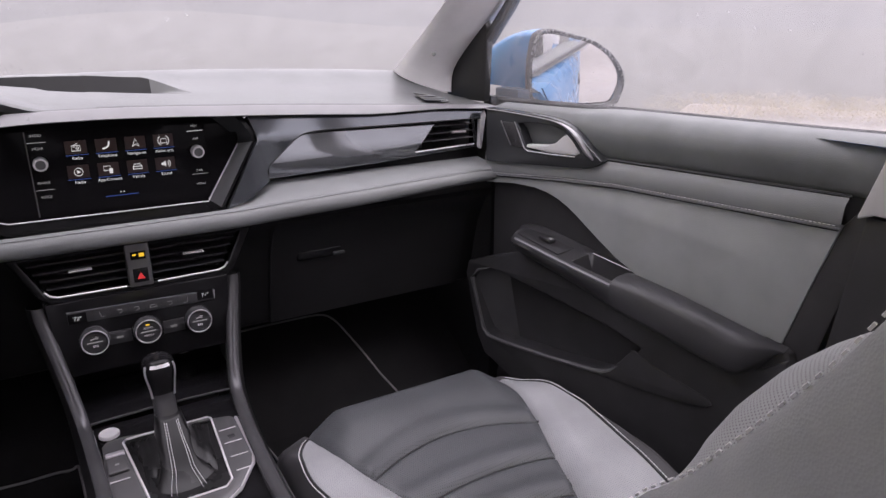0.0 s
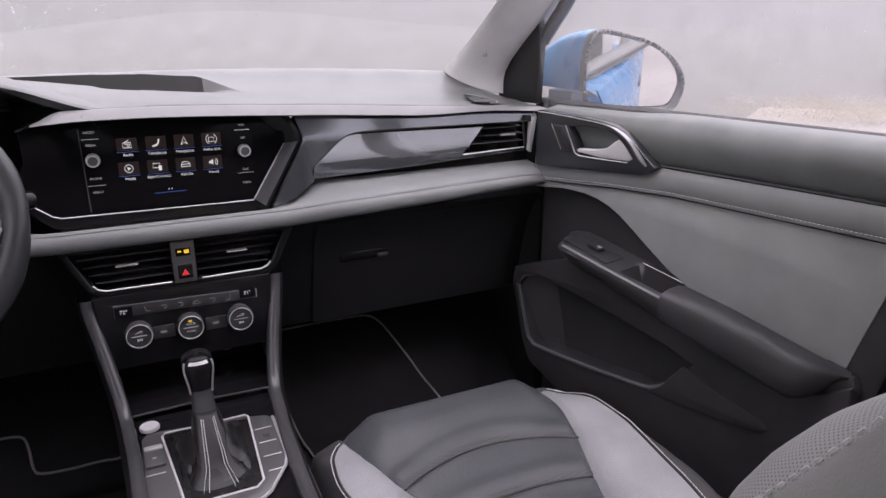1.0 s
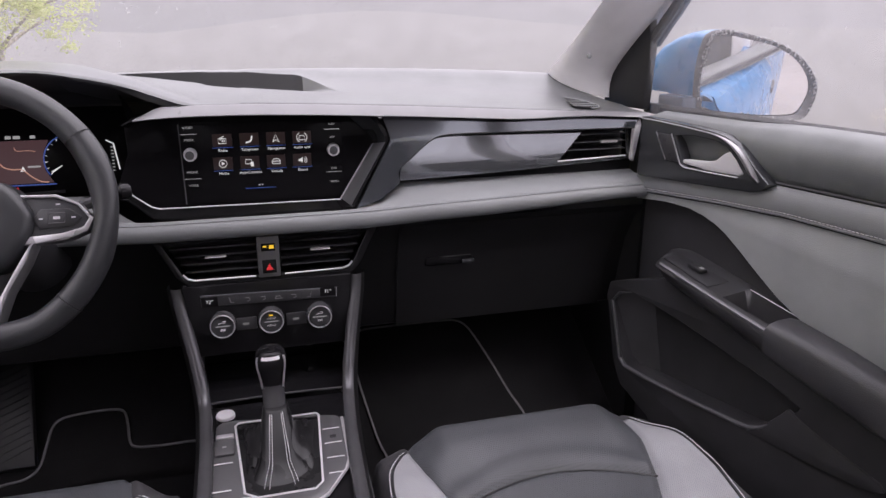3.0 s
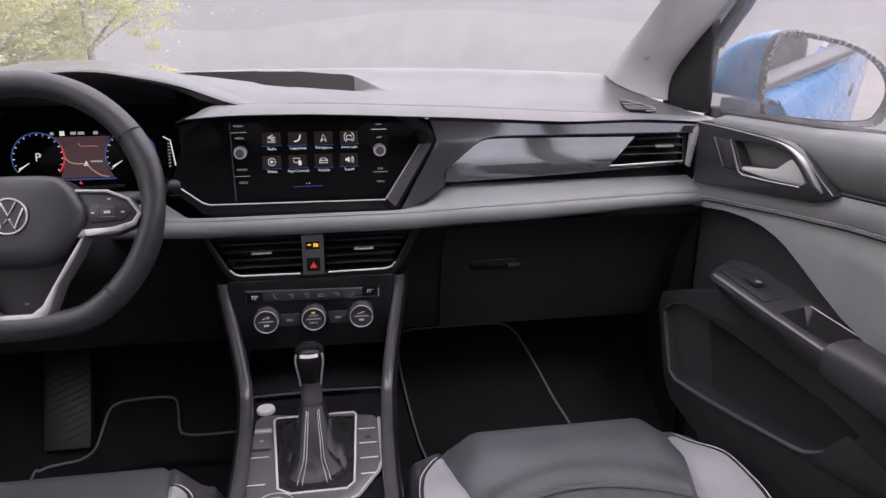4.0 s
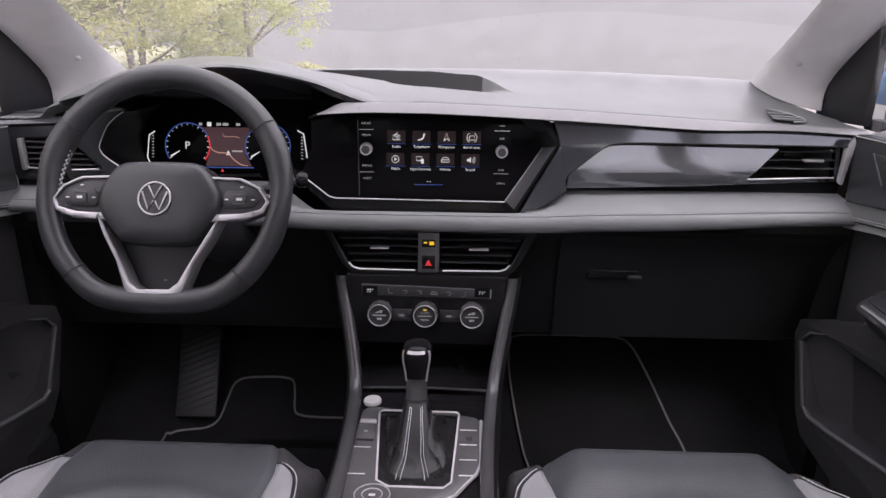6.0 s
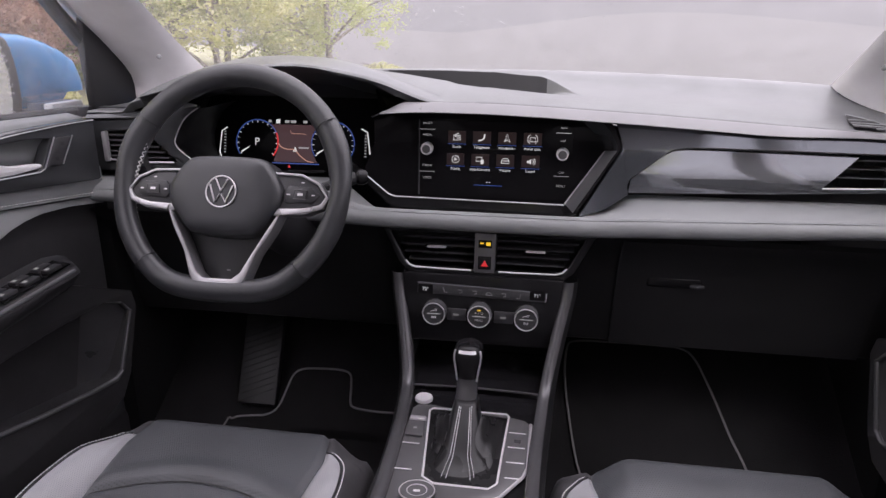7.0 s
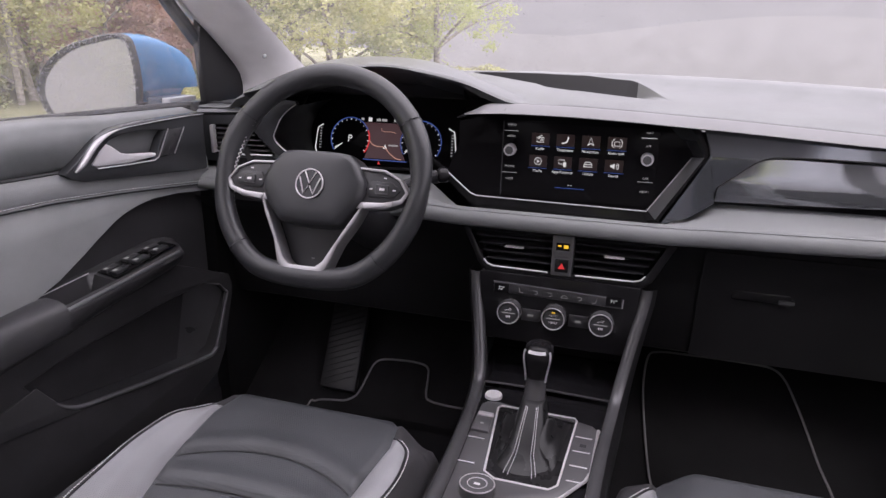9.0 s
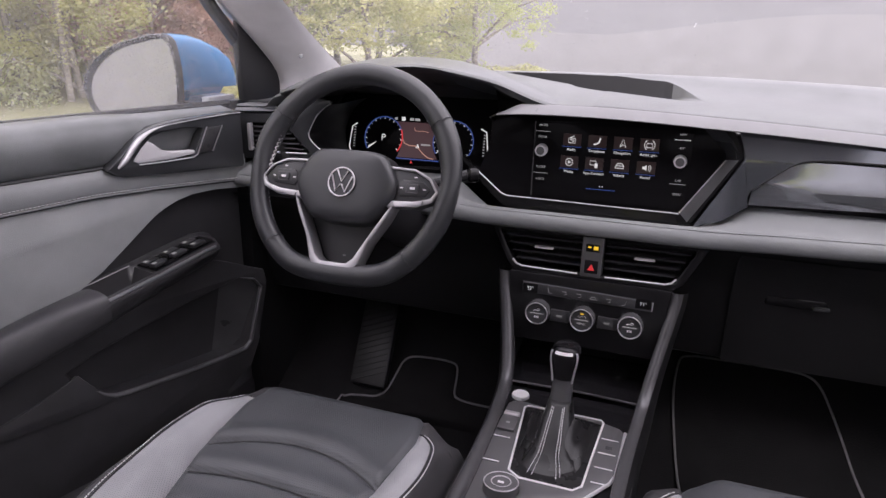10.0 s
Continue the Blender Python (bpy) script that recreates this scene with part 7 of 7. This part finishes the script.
# ---- outside ----
def field(name, lo, hi, scale, bump, rough=0.95):
    m, n, l, b = shader(name, lo, rough, spec=0.2)
    t1 = noise_node(n, l, scale, 8)
    c = ramp(n, l, t1.outputs["Fac"], lo, hi, 0.3, 0.7)
    l.new(c.outputs[0], b.inputs["Base Color"])
    t2 = noise_node(n, l, scale * 12, 4)
    bp = n.new("ShaderNodeBump")
    bp.inputs["Strength"].default_value, bp.inputs["Distance"].default_value = bump, 0.03
    l.new(t2.outputs["Fac"], bp.inputs["Height"])
    l.new(bp.outputs[0], b.inputs["Normal"])
    return m


M_GROUND = field("wet gravel and grass", (0.215, 0.20, 0.192), (0.315, 0.29, 0.278), 0.6, 0.8)
M_LAWN = field("yellow green lawn", (0.235, 0.236, 0.145), (0.335, 0.328, 0.22), 0.8, 0.8)


def bank_edge(a):
    """How far the level ground reaches in each direction before the bank falls away to the water."""
    d_ = math.degrees(a) % 360
    return lerp_table(((0, 20.5), (22, 15), (38, 8), (47, 8.5), (50, 12), (120, 12), (150, 16), (170, 60), (300, 60), (325, 32), (338, 25), (343, 22), (352, 20.5), (360, 20.5)), d_)


rows = []
for k in range(145):
    a_ = 2 * math.pi * k / 144
    ed = bank_edge(a_)
    rows.append([(r * math.sin(a_), r * math.cos(a_), z) for r, z in ((0.3, 0), (4, 0), (ed * 0.7, 0), (ed, 0), (ed + 1.5, -0.3), (ed + 12, -4.5), (120, -18), (188, -27), (700, -27), (3000, -27))])
tagged(finish("ground", loft(rows), M_GROUND), "wet pale gravel ground falling away into mist", "ground", kind="structure")
lawn = plate([(-60, -20), (-4.5, -20), (-6.0, 4), (-6.6, 9), (-7.2, 15), (-8.0, 19.5), (-10, 27), (-20, 45), (-60, 40)], [], lambda u, v, w: (u, v, w), 0.0, 0.03)
tagged(finish("ground_lawn", lawn, M_LAWN), "yellow green mown lawn by the trees", "lawn", kind="structure")

# the far shore and hills: a glowing backdrop with the mist painted in
m, n, l, b = shader("painted mist glow", (0.0, 0.0, 0.0), 1.0, spec=0.0)
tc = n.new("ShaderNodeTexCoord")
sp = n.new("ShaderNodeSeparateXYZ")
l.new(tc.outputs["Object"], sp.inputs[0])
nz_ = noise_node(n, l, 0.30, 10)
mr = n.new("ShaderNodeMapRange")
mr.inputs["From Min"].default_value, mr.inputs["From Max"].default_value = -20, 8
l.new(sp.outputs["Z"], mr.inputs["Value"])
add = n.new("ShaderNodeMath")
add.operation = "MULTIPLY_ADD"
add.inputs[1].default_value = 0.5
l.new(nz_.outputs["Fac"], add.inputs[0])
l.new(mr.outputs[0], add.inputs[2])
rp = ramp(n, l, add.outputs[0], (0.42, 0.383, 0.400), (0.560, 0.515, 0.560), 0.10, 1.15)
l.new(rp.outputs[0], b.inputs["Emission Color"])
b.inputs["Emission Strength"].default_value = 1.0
M_MISTGLOW = m
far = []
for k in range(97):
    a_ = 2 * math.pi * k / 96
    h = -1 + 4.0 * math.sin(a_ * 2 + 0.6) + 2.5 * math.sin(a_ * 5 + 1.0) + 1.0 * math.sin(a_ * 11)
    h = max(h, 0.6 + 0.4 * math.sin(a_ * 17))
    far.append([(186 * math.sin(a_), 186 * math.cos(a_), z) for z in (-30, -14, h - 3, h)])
tagged(finish("backdrop_hills", loft(far), M_MISTGLOW), "pale hills beyond the water, mist painted in as glow", "hills", kind="structure")


def leafy(name, lo, hi):
    m, n, l, b = shader(name, lo, 0.6, spec=0.25)
    g = n.new("ShaderNodeNewGeometry")
    slow = noise_node(n, l, 1.6, 3)
    mixed = n.new("ShaderNodeMix")
    mixed.inputs["Factor"].default_value = 0.6
    l.new(g.outputs["Random Per Island"], mixed.inputs[2])
    l.new(slow.outputs["Fac"], mixed.inputs[3])
    c = ramp(n, l, mixed.outputs[0], lo, hi, 0.25, 0.75)
    l.new(c.outputs[0], b.inputs["Base Color"])
    # light shines through the thin leaf
    tr, mx = n.new("ShaderNodeBsdfTranslucent"), n.new("ShaderNodeMixShader")
    l.new(c.outputs[0], tr.inputs["Color"])
    mx.inputs["Fac"].default_value = 0.62
    l.new(b.outputs[0], mx.inputs[1])
    l.new(tr.outputs[0], mx.inputs[2])
    l.new(mx.outputs[0], n["Material Output"].inputs["Surface"])
    return m


# the last, palest leaves have the mist put into their colour
M_LEAF = [leafy("green leaves", (0.50, 0.55, 0.25), (0.72, 0.75, 0.43)), leafy("yellow leaves", (0.60, 0.61, 0.29), (0.79, 0.78, 0.48)), leafy("red leaves", (0.64, 0.45, 0.40), (0.84, 0.65, 0.59)), leafy("grey green leaves", (0.58, 0.63, 0.36), (0.78, 0.80, 0.56)), leafy("haze-paled leaves", (0.40, 0.36, 0.28), (0.54, 0.48, 0.38))]
M_BARK = grained("pale bark", (0.38, 0.35, 0.325), 0.9, 60, 0.9, 0.3)


def tree(h, spread, leaf, seed, lab, low=0.10, count=60000, size=0.050, girth=0.085):
    rng = random.Random(seed)
    t = thing("tree", lab, "tree", "trees beside the car")
    trunk = curve([(0, 0, -0.1), (rng.uniform(-.15, .15), rng.uniform(-.15, .15), h * 0.35), (rng.uniform(-.4, .4), rng.uniform(-.4, .4), h * 0.7), (rng.uniform(-.5, .5), rng.uniform(-.5, .5), h * 0.97)], 6)
    bms = [tube(trunk, [girth * h / 8 * (1 - 0.85 * k / (len(trunk) - 1)) for k in range(len(trunk))], 8)]
    tips = []
    for k in range(34):
        f = rng.uniform(low, 0.95)
        p = trunk[int(f * (len(trunk) - 1))]
        a, ln = rng.uniform(0, 6.28), spread * rng.uniform(0.5, 1.0) * (1.15 - 0.6 * f)
        q = p + Vector((math.cos(a) * ln, math.sin(a) * ln, ln * rng.uniform(0.1, 0.6)))
        m_ = p.lerp(q, 0.5) + Vector((0, 0, 0.12 * ln))
        bms.append(tube(curve([p, m_, q], 3), [0.045 * h / 8, 0.04 * h / 8, 0.034 * h / 8, 0.028 * h / 8, 0.022 * h / 8, 0.015 * h / 8, 0.008 * h / 8], 5))
        tips += [q, m_, p.lerp(q, 0.8)]
    tips += trunk[int(len(trunk) * 0.6):]
    part("trunk", join(*bms), M_BARK, t, "pale grey trunk and limbs", 60)
    # leaves hang in clumps, with gaps between
    clumps = []
    for k in range(420):
        c = rng.choice(tips)
        clumps.append((c + Vector((rng.gauss(0, 0.40), rng.gauss(0, 0.40), rng.gauss(0, 0.32))) * (spread / 2.2), rng.uniform(0.10, 0.26)))
    vs, fs = [], []
    for k in range(count):
        c, w_ = rng.choice(clumps)
        p = c + Vector((rng.gauss(0, w_), rng.gauss(0, w_), rng.gauss(0, 0.6 * w_)))
        a = Vector((rng.gauss(0, 1), rng.gauss(0, 1), rng.gauss(0, 0.6))).normalized()
        b_ = a.cross(Vector((rng.gauss(0, 1), rng.gauss(0, 1), rng.gauss(0, 1)))).normalized()
        r = size * rng.uniform(0.5, 1.2)
        o = len(vs)
        vs += [p - a * r, p + b_ * r * 0.5, p + a * r, p - b_ * r * 0.5]
        fs.append((o, o + 1, o + 2, o + 3))
    me = bpy.data.meshes.new("crown")
    me.from_pydata(vs, [], fs)
    me.materials.append(M_LEAF[leaf])
    ob = new("crown", me)
    ob.parent = t
    ob["label"] = ("green", "yellow", "red", "grey green", "pale")[leaf] + " leaf crown"
    return t


kinds = [tree(9.0, 2.6, 0, 21, "tall green tree with pale trunk", 0.10), tree(7.5, 2.6, 1, 22, "yellow leaved autumn tree by the lawn", 0.05), tree(6.0, 2.2, 2, 23, "reddish leaved autumn tree by the lawn", 0.08), tree(10.0, 2.4, 3, 24, "tall pale green tree with bare trunk", 0.28), tree(9.5, 1.5, 1, 25, "slender yellow tree with bare pale trunk", 0.30, 30000, 0.062, 0.050)]
spots = [(-6.6, 13.5, 1, 1.0), (-5.9, 18.5, 0, 1.0), (-9.0, 14.5, 0, 1.1), (-7.4, 20.5, 3, 0.9), (-8.2, 17.0, 1, 1.1), (-16.5, 11.2, 2, 1.0), (-9.4, 8.3, 4, 1.0), (-11.2, 9.0, 4, 1.05), (-10.4, 8.2, 4, 0.95), (-11.4, 8.5, 4, 1.0), (-11.8, 11.0, 4, 1.1), (-11.0, 7.3, 4, 1.0), (-9.0, 6.4, 4, 0.9), (-16.5, 13.5, 1, 1.3), (-19.5, 11.0, 0, 1.3), (-21.5, 12.5, 1, 1.3), (-22.0, 9.5, 0, 1.3), (-17.5, 8.0, 1, 1.2), (-13.5, 7.6, 1, 1.0), (-13.0, 4.6, 1, 1.0), (-15.5, 9.0, 1, 1.1), (-14.5, 2.6, 1, 1.1), (-9.4, 11.5, 2, 0.68), (-10.5, 19.0, 0, 1.1), (-16.0, 6.0, 0, 0.9), (-18.0, 12.0, 0, 1.2), (-15.0, 17.0, 0, 1.2), (-12.0, 15.0, 0, 1.2), (-15.0, 0.5, 0, 0.9), (-17.0, 4.0, 1, 1.1), (-19.0, 8.0, 0, 1.1), (-14.0, -3.0, 0, 1.1), (3.2, -22.0, 0, 1.1), (-3.0, -25.0, 0, 1.1), (0.8, -27.0, 1, 1.1), (-20.0, 14.0, 1, 1.1), (-21.0, 6.0, 0, 1.1), (-20.0, 1.5, 1, 1.1), (-17.5, 15.5, 3, 1.1), (-12.5, 21.5, 1, 1.1), (-9.0, 21.5, 0, 1.1), (-9.2, 9.9, 2, 0.75), (-10.3, 9.6, 1, 0.9), (-9.8, 8.9, 1, 0.85), (-17.0, 9.8, 2, 1.0), (-11.2, 12.8, 1, 0.9), (-12.2, 9.2, 3, 1.0)]
rng = random.Random(77)
first = set()
for x, y, k, sc in spots:
    m4 = Matrix.Translation((x, y, 0)) @ Matrix.Rotation(rng.uniform(0, 6.28), 4, "Z") @ Matrix.Scale(sc, 4)
    if k not in first:
        first.add(k)
        kinds[k].matrix_basis = m4
    else:
        copy_thing(kinds[k], m4)


def shrub(seed, leaf, lab, r=0.9, h=1.1, count=1600, leaf_size=0.045, stem=0.012):
    rg = random.Random(seed)
    t = thing("shrub", lab, "shrub", "low shrubs")
    bms = []
    for k in range(9):
        a, ln = rg.uniform(0, 6.28), r * rg.uniform(0.3, 0.9)
        bms.append(tube(curve([(0, 0, -0.05), (math.cos(a) * ln * 0.4, math.sin(a) * ln * 0.4, h * 0.5), (math.cos(a) * ln, math.sin(a) * ln, h * rg.uniform(0.6, 1.0))], 3), stem, 5))
    part("stems", join(*bms), M_BARK, t)
    vs, fs = [], []
    for k in range(count):
        a, q = rg.uniform(0, 6.28), r * math.sqrt(rg.random())
        p = Vector((math.cos(a) * q, math.sin(a) * q, h * rg.uniform(0.05, 1.0) * (1.1 - 0.6 * q / r)))
        d = Vector((rg.gauss(0, 1), rg.gauss(0, 1), rg.gauss(0, 1))).normalized()
        e = d.cross(Vector((rg.gauss(0, 1), rg.gauss(0, 1), rg.gauss(0, 1)))).normalized()
        s2 = leaf_size * rg.uniform(0.5, 1.2)
        o = len(vs)
        vs += [p - d * s2, p + e * s2 * 0.45, p + d * s2, p - e * s2 * 0.45]
        fs.append((o, o + 1, o + 2, o + 3))
    me = bpy.data.meshes.new("leaves")
    me.from_pydata(vs, [], fs)
    me.materials.append(M_LEAF[leaf])
    ob = new("leaves", me)
    ob.parent = t
    return t


sh = [shrub(31, 3, "pale grey green shrub by the lawn"), shrub(32, 1, "low yellow shrub by the water", 0.7, 0.34), shrub(33, 2, "low reddish shrub by the water", 0.7, 0.32), shrub(34, 4, "shrub by the water, paled by painted haze", 0.9, 0.34, 1500, 0.013, 0.002), shrub(35, 1, "tall yellow green bush under the trees", 1.5, 2.3, 6000, 0.06, 0.02)]
spots = [(-10.2, 6.6, 0, 1), (-10.8, 8.2, 0, 1), (-11.8, 4.2, 1, 1), (-8.3, 10.2, 1, 1), (-6.2, 12.0, 1, 1), (-5.2, 15.2, 1, 1), (-4.9, 17.4, 1, 1), (8.4, 6.8, 3, 1), (8.6, 6.4, 3, 1), (9.2, 6.4, 3, 1), (9.0, 5.9, 3, 1), (9.5, 5.7, 3, 1), (9.4, 5.2, 3, 1), (9.9, 5.0, 3, 1), (9.8, 4.6, 3, 1), (10.1, 4.3, 3, 1), (-12.4, 11.0, 4, 1), (-12.6, 9.6, 4, 1), (-13.2, 8.6, 4, 1), (-13.0, 7.2, 4, 1), (-11.6, 12.2, 4, 1), (-13.6, 6.0, 4, 1), (-9.9, 7.4, 0, 1), (-4.6, 19.0, 1, 1)]
first = set()
for x, y, k, sc in spots:
    m4 = Matrix.Translation((x, y, 0)) @ Matrix.Rotation(rng.uniform(0, 6.28), 4, "Z")
    if k not in first:
        first.add(k)
        sh[k].matrix_basis = m4
    else:
        copy_thing(sh[k], m4)
